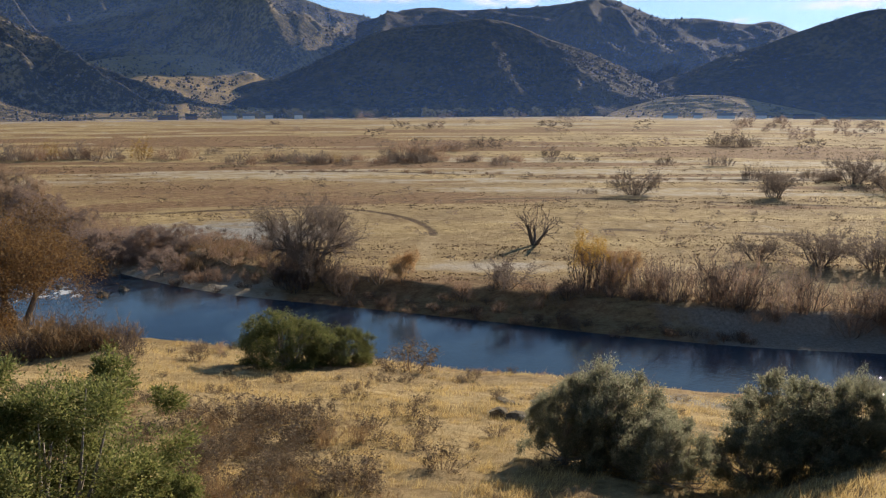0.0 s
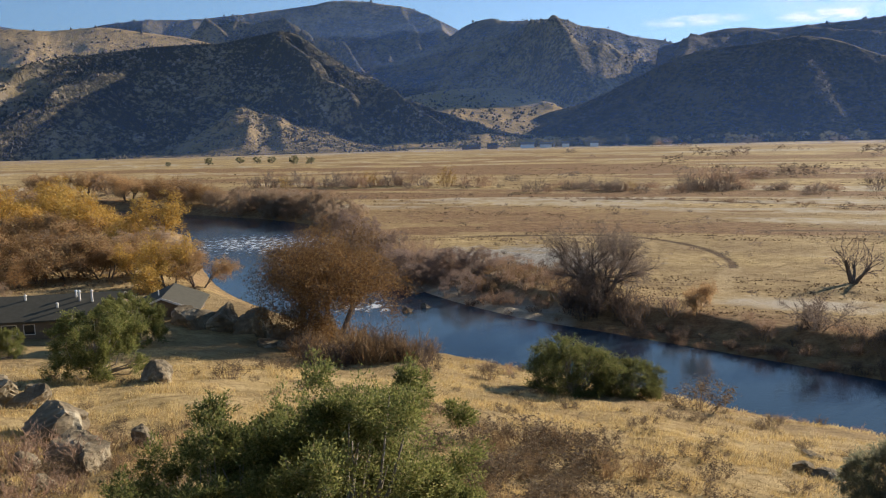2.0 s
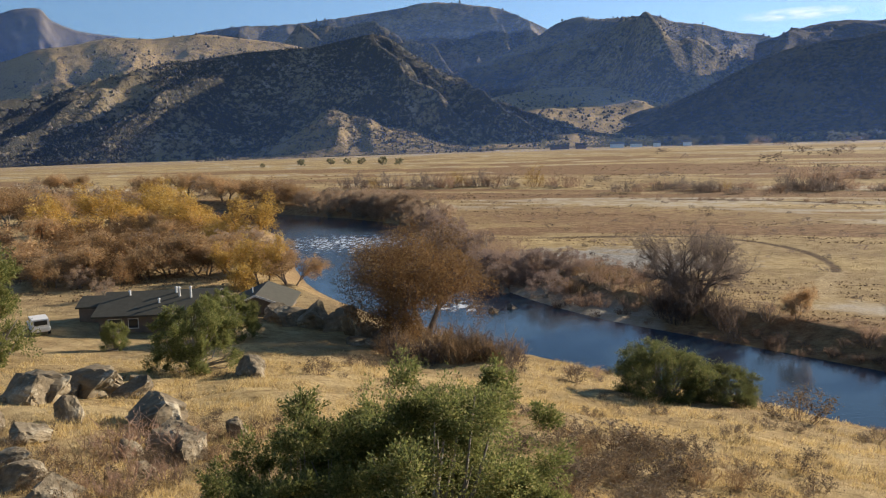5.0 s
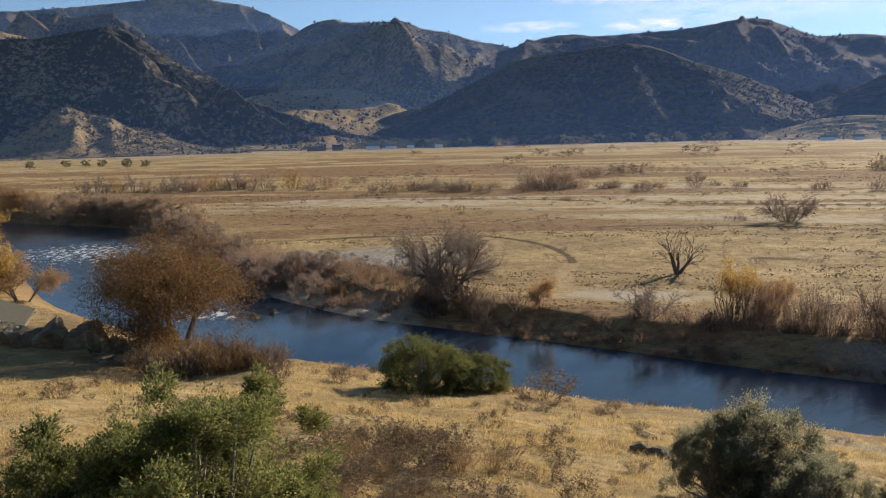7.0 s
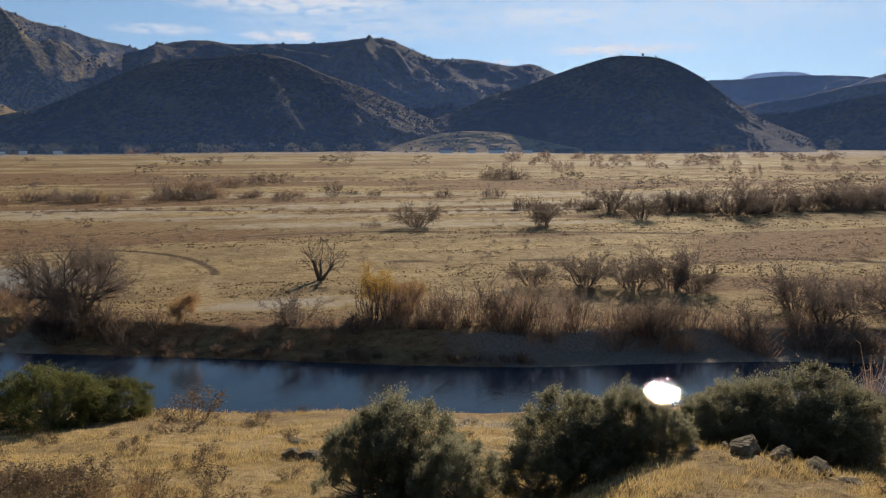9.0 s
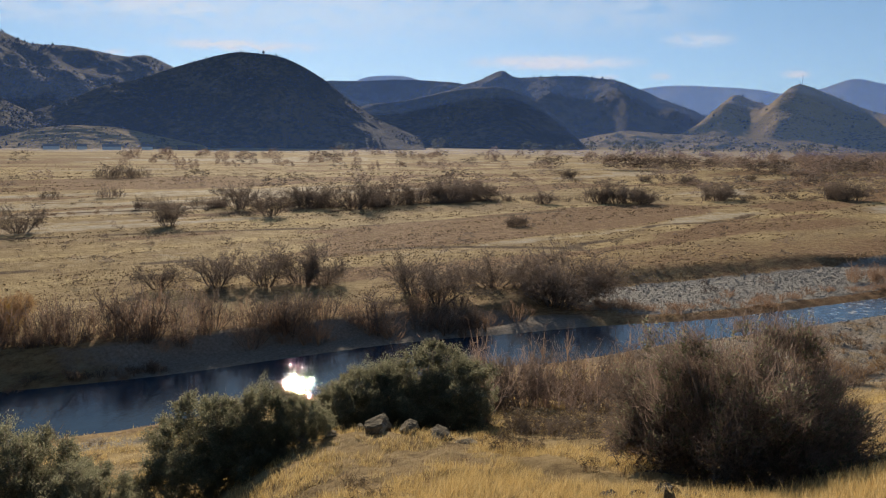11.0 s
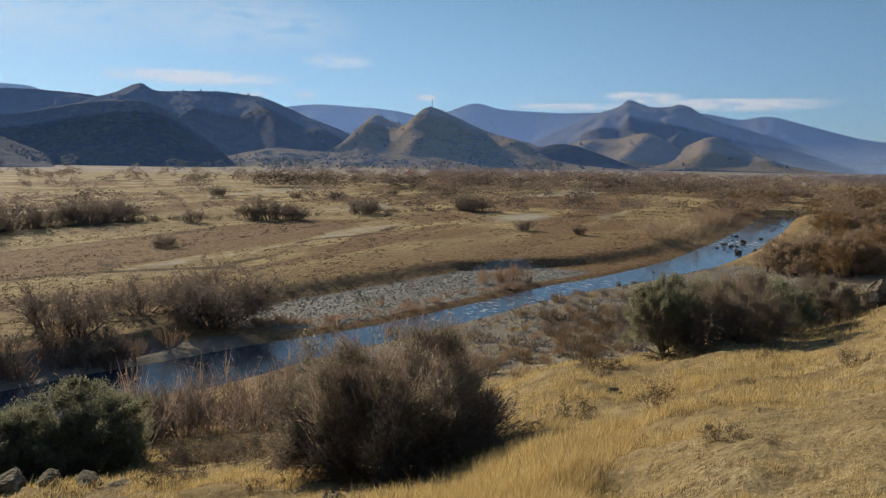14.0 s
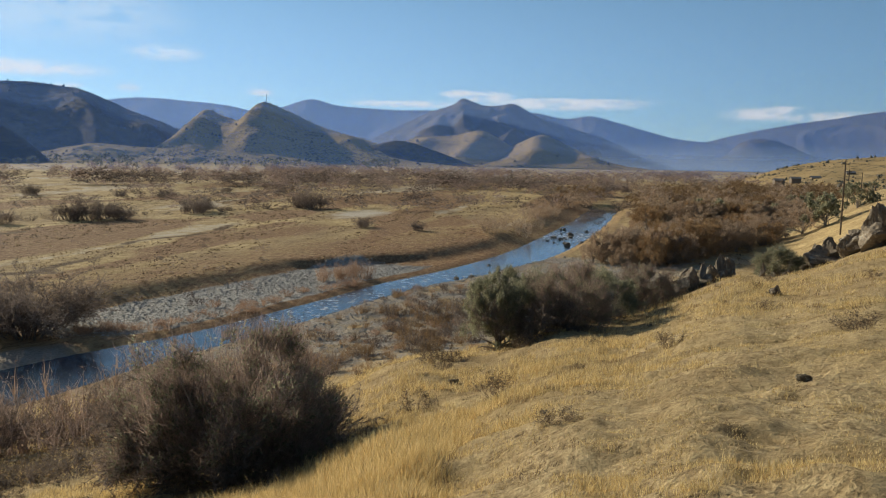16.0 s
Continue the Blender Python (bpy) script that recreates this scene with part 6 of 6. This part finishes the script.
for i in range(300):
    az, d = scatter.uniform(-108, 58), 16 + 52 * scatter.random() ** 0.8
    x, y = polar(az, d)
    e, near = river_place(np.array([x]), np.array([y]))
    if e[0] < 2 or not near[0] or (az < -70 and (scatter.random() < 0.5 or float(cropped(np.array([az]), np.array([d]))[0]) > 0.3)):
        continue
    plant(scatter.choice(sage), x, y, scatter.uniform(0.3, 0.95), scatter.uniform(0, 6.3), "dry grey-brown sagebrush in golden grass", "sagebrush", "sagebrush on the slope", 1.5)
for i in range(64):
    az, d = scatter.gauss(13, 5.5), scatter.uniform(22, 40)
    plant(scatter.choice(sage + straw_shrub[:1]), *polar(az, d), scatter.uniform(0.7, 1.3), scatter.uniform(0, 6.3), "dry brown brush in golden grass", "brush", "dry brush on the slope", 1.6)
for az, d, h in ((47, 33, 1.6), (49, 35, 1.8), (51, 33, 1.7), (45.5, 36, 1.4), (53, 31, 1.5), (44, 31, 1.0), (48, 29, 1.2), (50.5, 28, 1.3)):
    plant(scatter.choice(red_shrub + straw_shrub), *polar(az, d), h, az, "russet weeds between the boulders", "weeds", "weeds between the boulders", 1.7)
for i in range(46):
    az, d = scatter.uniform(40, 57), scatter.uniform(19, 36)
    plant(scatter.choice(red_shrub + straw_shrub + sage), *polar(az, d), scatter.uniform(0.5, 1.2), i, "dry weeds growing between the boulders", "weeds", "weeds between the boulders", 1.4)
retire(*bare, *leafy, *grey_shrub, *red_shrub, *dark_shrub, *straw_shrub, *small_puffs, *fine_shrub, *fine_red, *sage, *gold_shrub, *stemmy, *slim, *fine_grey, near_juniper, side_juniper, mid_juniper, far_juniper, round_bush, dull_juniper, dark_juniper, russet_bush, far_crown, *puffs, *mauve_puffs, *far_puffs)


# ---- grass on the near slope ----
def build_grass(name, label, mat, count, blades, seed, tall, keep):
    rng = np.random.RandomState(seed)
    az = rng.uniform(-110, 60, count * 2)
    d = 7 * (78 / 7.0) ** rng.uniform(0, 1, count * 2)
    x, y = -np.sin(np.radians(az)) * d, np.cos(np.radians(az)) * d
    edge, near = river_place(x, y)
    clump = 0.62 * fractal(x / 3.5, y / 3.5, seed + 2, 4) + 0.38 * fractal(x / 0.8, y / 0.8, seed + 3, 3)
    ok = near & (edge > 1.5) & (keep(clump, x, y, az, d, rng))
    x, y, d, clump = x[ok][:count], y[ok][:count], d[ok][:count], clump[ok][:count]
    z = ground_height(x, y)
    n = len(x)
    k = np.repeat(np.arange(n), blades)
    spread = (0.05 + 0.0035 * d)[k][:, None]
    root = np.stack([x, y, z - 0.03], -1)[k] + np.c_[rng.normal(size=(len(k), 2)), np.zeros(len(k))] * spread
    high = (tall * (1 - 0.75 * cropped(np.degrees(np.arctan2(-x, y)), d)) * rng.uniform(0.6, 1.2, n) * (0.25 + 0.7 * clump + 1.9 * np.clip(clump - 0.5, 0, 1)))[k] * rng.uniform(0.6, 1.1, len(k))
    lean = np.c_[rng.normal(size=(len(k), 2)) * 0.35 + np.array((0.15, -0.05)), np.ones(len(k))]
    s = Soup()
    s.slivers(root, root + lean * high[:, None], (0.003 + 0.00031 * d)[k], rng)
    return tagged(new(name, s.mesh(name, mat)), label, "grass", kind="stuff")


build_grass("golden_grass", "tall golden dry grass in tufts", GRASS, 50000, 8, 1, 0.4, lambda c, x, y, az, d, rng: (c > 0.485 + 0.16 * cropped(az, d)))
build_grass("dull_grass", "short dull brown dry grass", GRASS_DULL, 20000, 5, 2, 0.26, lambda c, x, y, az, d, rng: (c < 0.62) & (cropped(az, d) < 0.3))

# short cropped tufts on the bare part of the slope
build_grass("cropped_grass", "short cropped dull grass on bare ground", GRASS, 60000, 7, 6, 0.3, lambda c, x, y, az, d, rng: (cropped(az, d) > 0.3) & (fractal(x / 0.9, y / 0.9, 50, 3) > 0.57))


def open_soil(x, y):
    """Not on sand, gravel or the track."""
    f = ground_fields(x, y, ground_height(x, y, False))
    return f["sand"] + f["gravel"] + f["dirt"] < 0.35


def build_meadow():
    """Low clumps of dry growth over the valley floor, thinning out with distance."""
    rng = np.random.RandomState(77)
    n = 52000
    az, d = rng.uniform(-100, 58, n), 84 * (620 / 84.0) ** rng.uniform(0, 1, n)
    x, y = -np.sin(np.radians(az)) * d, np.cos(np.radians(az)) * d
    edge, near = river_place(x, y)
    patch = fractal(x / 40, y / 12, 61, 4)
    ok = (edge > 13) & (~near | (d > 110)) & (patch + 0.5 * (fractal(x / 5, y / 5, 66, 3) - 0.5) > 0.42) & open_soil(x, y)
    x, y, d, n = x[ok], y[ok], d[ok], int(ok.sum())
    root = np.stack([x, y, np.where(d < 420, ground_height(x, y), 2.4)], -1)
    k = np.repeat(np.arange(n), 5)
    size = (0.16 + 0.0007 * d)[k] * rng.uniform(0.4, 1.4, len(k))
    at = root[k] + np.c_[rng.normal(size=(len(k), 2)) * 0.35, np.full(len(k), -0.05)]
    s = Soup()
    s.slivers(at, at + np.c_[rng.normal(size=(len(k), 2)) * 0.5, np.ones(len(k)) * 0.8] * size[:, None], size * 0.17, rng)
    return tagged(new("meadow_growth", s.mesh("meadow_growth", MEADOW)), "dry straw and brown grass over the valley floor", "grass", kind="stuff")


build_meadow()


def build_clumps():
    """Low dark tussocks in bands over the valley floor."""
    rng = np.random.RandomState(78)
    n = 26000
    az, d = rng.uniform(-100, 58, n), 88 * (520 / 88.0) ** rng.uniform(0, 1, n)
    x, y = -np.sin(np.radians(az)) * d, np.cos(np.radians(az)) * d
    edge, near = river_place(x, y)
    patch = fractal(x / 70, y / 10, 64, 5)
    ok = (edge > 8) & (~near | (d > 115)) & (patch > 0.47) & open_soil(x, y)
    x, y, d, n = x[ok], y[ok], d[ok], int(ok.sum())
    root = np.stack([x, y, np.where(d < 420, ground_height(x, y), 2.4)], -1)
    k = np.repeat(np.arange(n), 5)
    size = (0.2 + 0.0009 * d)[k] * rng.uniform(0.5, 1.3, len(k))
    at = root[k] + np.c_[rng.normal(size=(len(k), 2)) * np.array((0.9, 0.3)), np.full(len(k), -0.05)]
    s = Soup()
    s.slivers(at, at + np.c_[rng.normal(size=(len(k), 2)) * 0.4, np.ones(len(k)) * 0.7] * size[:, None], size * 0.5, rng)
    return tagged(new("tussocks", s.mesh("tussocks", TUSSOCK)), "brown dead tussocks in bands on the plain", "tussocks", kind="stuff")


def build_gravel():
    """Cobbles on the bars on both sides of the river."""
    rng = np.random.RandomState(79)
    x, y = rng.uniform(60, 215, 60000), rng.uniform(-10, 85, 60000)
    f = ground_fields(x, y, ground_height(x, y, False))
    ok = f["gravel"] + rng.normal(size=len(x)) * 0.12 > 0.5
    x, y = x[ok][:9000], y[ok][:9000]
    n = len(x)
    size = 0.05 + 0.15 * rng.rand(n) ** 3 + 0.0006 * np.hypot(x, y)
    base = np.array([(1, 0, 0), (0, 1, 0), (-1, 0, 0), (0, -1, 0), (0, 0, 0.8), (0, 0, -0.8)], float)
    tri = np.array([(0, 1, 4), (1, 2, 4), (2, 3, 4), (3, 0, 4), (1, 0, 5), (2, 1, 5), (3, 2, 5), (0, 3, 5)])
    shape = base[None] * rng.uniform(0.6, 1.3, (n, 6, 1)) * size[:, None, None]
    a = rng.uniform(0, 6.3, n)
    c, q = np.cos(a)[:, None], np.sin(a)[:, None]
    verts = np.stack([shape[..., 0] * c - shape[..., 1] * q + x[:, None], shape[..., 0] * q + shape[..., 1] * c + y[:, None], shape[..., 2] + ground_height(x, y)[:, None] + 0.02], -1)
    faces = (np.arange(n)[:, None, None] * 6 + tri[None]).reshape(-1, 3)
    ob = mesh_object("river_cobbles", verts.reshape(-1, 3), faces, COBBLE, flat=True)
    return tagged(ob, "rounded grey river cobbles on gravel bars", "cobbles", kind="stuff")


build_clumps()
build_gravel()
build_grass("low_weeds", "small brown weeds scattered over the grassy slope", TUSSOCK, 9000, 12, 9, 0.3, lambda c, x, y, az, d, rng: fractal(x / 0.8, y / 0.8, 71, 3) > 0.665)


# ---- buildings, vehicle and poles ----
def plain_material(name, colour, rough=0.7, metal=0.0, scale=3.0, vary=0.25):
    m, t, b = material(name, rough, 0.3)
    n = noise_tex(t, scale, 5, 0.65)
    t.links.new(ramp(t, n, [(0.3, tuple(c * (1 - vary) for c in colour)), (0.7, colour)]), b.inputs["Base Color"])
    b.inputs["Metallic"].default_value = metal
    return m


SHINGLE = plain_material("weathered_shingle", (0.088, 0.084, 0.066), 0.9, 0, 1.5, 0.3)
SIDING = plain_material("brown_siding", (0.2, 0.16, 0.125), 0.85, 0, 2.0)
WHITE = plain_material("white_paint", (0.78, 0.77, 0.74), 0.55, 0, 2.0, 0.12)
DARK_GLASS = plain_material("window_glass", (0.03, 0.035, 0.04), 0.08, 0, 1.0, 0.1)
STEEL = plain_material("galvanised_steel", (0.55, 0.55, 0.54), 0.4, 0.8)
RUBBER = plain_material("tyre_rubber", (0.03, 0.03, 0.03), 0.85)
POLE = plain_material("creosoted_wood", (0.11, 0.085, 0.065), 0.9)
BARN = plain_material("brown_barn_boards", (0.2, 0.14, 0.11), 0.85)
TIN = plain_material("tin_roof", (0.24, 0.22, 0.2), 0.7, 0.0)


def part(name, bm, mat, parent, label=""):
    me = bpy.data.meshes.new(name)
    bm.normal_update()
    bm.to_mesh(me)
    bm.free()
    me.materials.append(mat)
    ob = new(name, me)
    ob.parent = parent
    return tagged(ob, label)


def box(x0, x1, y0, y1, z0, z1, bevel=0.0):
    bm = bmesh.new()
    bmesh.ops.create_cube(bm, size=1.0, matrix=Matrix.LocRotScale(((x0 + x1) / 2, (y0 + y1) / 2, (z0 + z1) / 2), None, (x1 - x0, y1 - y0, z1 - z0)))
    if bevel:
        bmesh.ops.bevel(bm, geom=bm.edges[:], offset=bevel, segments=2, affect="EDGES")
    return bm


def prism(outline, along0, along1, axis="x"):
    """A solid from an outline in the plane across an axis."""
    bm = bmesh.new()
    ends = []
    for at in (along0, along1):
        ends.append([bm.verts.new((at, a, b) if axis == "x" else (a, at, b)) for a, b in outline])
    bm.faces.new(ends[0])
    bm.faces.new(ends[1][::-1])
    n = len(outline)
    for i in range(n):
        bm.faces.new((ends[0][i], ends[1][i], ends[1][(i + 1) % n], ends[0][(i + 1) % n]))
    bmesh.ops.recalc_face_normals(bm, faces=bm.faces[:])
    return bm


def tube_bm(x, y, z0, z1, r, sides=10, r1=None):
    bm = bmesh.new()
    bmesh.ops.create_cone(bm, cap_ends=True, segments=sides, radius1=r, radius2=r if r1 is None else r1, depth=z1 - z0, matrix=Matrix.Translation((x, y, (z0 + z1) / 2)))
    return bm


def gabled(name, length, depth, eave, ridge, at, turn, wall, roof, label, category, over=0.6, base=-1.2, windows=(), trim=None):
    """A gabled building, its ridge along its own x."""
    b = new(name)
    b.matrix_world = Matrix.LocRotScale(at, Euler((0, 0, turn)), None)
    h = depth / 2
    part("wall", prism([(-h, base), (h, base), (h, eave), (0, ridge - 0.15), (-h, eave)], -length / 2, length / 2), wall, b)
    slope = (ridge - eave) / h
    for s in (-1, 1):
        e = (h + over) * s
        part("roof", prism([(0, ridge + 0.02), (e, eave - slope * over + 0.02), (e, eave - slope * over + 0.2), (0, ridge + 0.2)], -length / 2 - over, length / 2 + over), roof, b)
    for x, w, z0, z1 in windows:
        frame_ob = part("window", box(x - w / 2 - 0.08, x + w / 2 + 0.08, -h - 0.06, -h + 0.02, z0 - 0.08, z1 + 0.08), WHITE, b, "white window frame")
        part("pane", box(x - w / 2, x + w / 2, -h - 0.075, -h - 0.03, z0, z1), DARK_GLASS, frame_ob)
    if trim:
        for s in (-1, 1):
            part("fascia", prism([(0, ridge - 0.02), ((h + over) * s, eave - slope * over - 0.02), ((h + over) * s, eave - slope * over + 0.24), (0, ridge + 0.24)], -length / 2 - over - 0.05, -length / 2 - over), trim, b, "pale fascia board")
    return tagged(b, label, category)


house = gabled("house", 12.0, 9.5, 2.5, 4.1, (-71.2, 66.0, 4.0), radians(30), SIDING, SHINGLE, "low ranch house with a weathered dark shingle roof", "house",
               windows=((-4.2, 1.4, 1.0, 2.0), (-2.2, 1.0, 1.0, 2.0), (3.5, 1.6, 0.9, 2.0)))
part("door", box(-0.4, 0.5, -4.83, -4.7, 0.0, 2.05), BARN, house, "dark brown front door")
for vx, vy, vh in ((2.2, -1.6, 1.1), (3.6, -2.0, 1.3), (0.2, -2.8, 0.5), (1.6, -0.7, 0.7), (-3.6, -1.0, 0.6)):
    z = 4.2 - (4.1 - 2.5) / 4.75 * abs(vy)
    vent = part("vent_pipe", tube_bm(vx, vy, z - 0.2, z + vh, 0.11), WHITE, house, "white vent pipe on the roof")
    part("cap", tube_bm(vx, vy, z + vh, z + vh + 0.14, 0.2, 10, 0.06), WHITE, vent)
wing = gabled("house_wing", 9.0, 7.5, 2.5, 4.0, (-68.2, 79.6, 2.0), radians(120), SIDING, SHINGLE, "gabled house wing with pale fascia boards", "house", trim=WHITE)
part("dish", tube_bm(-1.0, 1.0, 3.6, 4.5, 0.08), WHITE, wing, "small white roof vent")
shed = gabled("shed", 5.0, 4.5, 2.1, 2.9, (-79.9, 65.0, 4.2), radians(30), SIDING, SHINGLE, "small brown shed beside the house", "shed", 0.3)

truck = new("pickup_truck")
truck.matrix_world = Matrix.LocRotScale((-79.4, 55.4, settle(-79.4, 55.4, -0.05)), Euler((0, 0, radians(150))), None)
part("body", box(-2.6, 2.6, -0.95, 0.95, 0.45, 1.05, 0.12), WHITE, truck)
part("bed_cap", prism([(-0.9, 1.0), (0.9, 1.0), (0.82, 1.85), (-0.82, 1.85)], -2.5, -0.5), WHITE, truck, "white camper shell")
cab = part("cab", prism([(-0.5, 1.0), (1.5, 1.0), (0.9, 1.75), (-0.4, 1.75)], -0.85, 0.85, "y"), WHITE, truck)
part("side_window", prism([(-0.3, 1.12), (1.15, 1.12), (0.75, 1.66), (-0.25, 1.66)], -0.87, -0.85, "y"), DARK_GLASS, cab)
part("side_window", prism([(-0.3, 1.12), (1.15, 1.12), (0.75, 1.66), (-0.25, 1.66)], 0.85, 0.87, "y"), DARK_GLASS, cab)
part("rear_window", box(-2.53, -2.49, -0.65, 0.65, 1.2, 1.7), DARK_GLASS, truck)
for wx in (-1.6, 1.6):
    for wy in (-0.85, 0.85):
        bm = bmesh.new()
        bmesh.ops.create_cone(bm, cap_ends=True, segments=18, radius1=0.37, radius2=0.37, depth=0.24, matrix=Matrix.Translation((wx, wy, 0.37)) @ Matrix.Rotation(math.pi / 2, 4, "X"))
        tyre = part("wheel", bm, RUBBER, truck)
        bm = bmesh.new()
        bmesh.ops.create_cone(bm, cap_ends=True, segments=14, radius1=0.2, radius2=0.2, depth=0.27, matrix=Matrix.Translation((wx, wy, 0.37)) @ Matrix.Rotation(math.pi / 2, 4, "X"))
        part("rim", bm, STEEL, tyre)
tagged(truck, "white pickup with a camper shell parked by the house", "pickup truck")

pole_tops = []
for az, d, high in ((-105.1, 168, 11.0), (-105.35, 300, 12.5), (-106.1, 420, 12.5), (-106.9, 520, 12.0)):
    x, y = polar(az, d)
    z = settle(x, y, 0.2)
    z = max(z, EYE - d * math.tan(radians(3.4 if d < 200 else 2.6 if d < 350 else 2.1)))
    p = new("utility_pole")
    p.location = (x, y, z)
    part("pole", tube_bm(0, 0, -3.0, high, 0.14 + d * 0.0002, 10, 0.09 + d * 0.0002), POLE, p)
    part("crossarm", box(-0.07, 0.07, -0.75, 0.75, high - 0.75, high - 0.6), POLE, p)
    for iy in (-0.66, 0.0, 0.66):
        part("insulator", tube_bm(0, iy, high - 0.6, high - 0.42, 0.06, 8), STEEL, p)
    tagged(p, "dark wooden utility pole with a crossarm", "utility pole", "utility poles")
    pole_tops.append((x, y, z + high - 0.45))
ends = [pole_tops[0], (polar(-128, 120)[0], polar(-128, 120)[1], 28.0)]
for side in (-0.66, 0.0, 0.66):
    for a, b in ((pole_tops[0], pole_tops[1]), (pole_tops[0], ends[1])):
        s = Soup()
        pts = [np.array(a) * (1 - f) + np.array(b) * f - np.array((0, 0, 1.6 * 4 * f * (1 - f))) + np.array((0, side, 0)) for f in np.linspace(0, 1, 15)]
        for p0, p1 in zip(pts[:-1], pts[1:]):
            s.tube(p0, p1, 0.012, 0.012, 4)
        tagged(new("power_line", s.mesh("power_line", RUBBER)), "thin power line hanging from utility poles", "power line", "power lines")

mast = new("radio_mast")
mast.location = (*polar(-65.85, 2495), EYE + 2495 * math.tan(radians(3.35)) - 4)
part("mast", tube_bm(0, 0, 0, 40, 1.3, 8, 0.6), STEEL, mast)
for z in (14, 22, 30):
    part("crossarm", box(-3.0, 3.0, -0.4, 0.4, z, z + 0.8), STEEL, mast)
tagged(mast, "slender radio mast on a hilltop", "radio mast")

FARM = [(18.9, 1090, 42, 10, 4, 0), (17.4, 1095, 24, 9, 5, 0), (14.9, 1092, 30, 9, 5, 1), (13.6, 1098, 26, 9, 4.5, 1), (12.2, 1096, 16, 9, 5, 1), (10.2, 1095, 18, 8, 5, 1),
        (-15.8, 1080, 30, 8, 4, 1), (-17.6, 1085, 18, 8, 4, 1), (-19.4, 1080, 36, 8, 4, 1), (-21.6, 1085, 22, 8, 4, 1), (-24.2, 1078, 40, 8, 3.5, 0)]
for az, d, length, depth, eave, white in FARM:
    x, y = polar(az, d)
    gabled("farm_building", length * 0.6, depth, eave, eave + 2.5, (x, y, 2.4), radians(az), WHITE if white else BARN, TIN if white else SHINGLE,
           "distant low white farm building with a metal roof" if white else "distant long brown barn", "farm building", 0.5)
for az, d, el in ((-101.2, 640, -1.25), (-102.2, 660, -1.1), (-103.4, 700, -1.0), (-105.4, 760, -0.6), (-107.2, 720, -0.8)):
    x, y = polar(az, d)
    gabled("hillside_house", 7, 5.5, 2.4, 3.6, (x, y, EYE + d * math.tan(radians(el))), radians(az + 20), SIDING, TIN, "distant pale house on a scrubby hillside", "house", 0.5, base=-8)
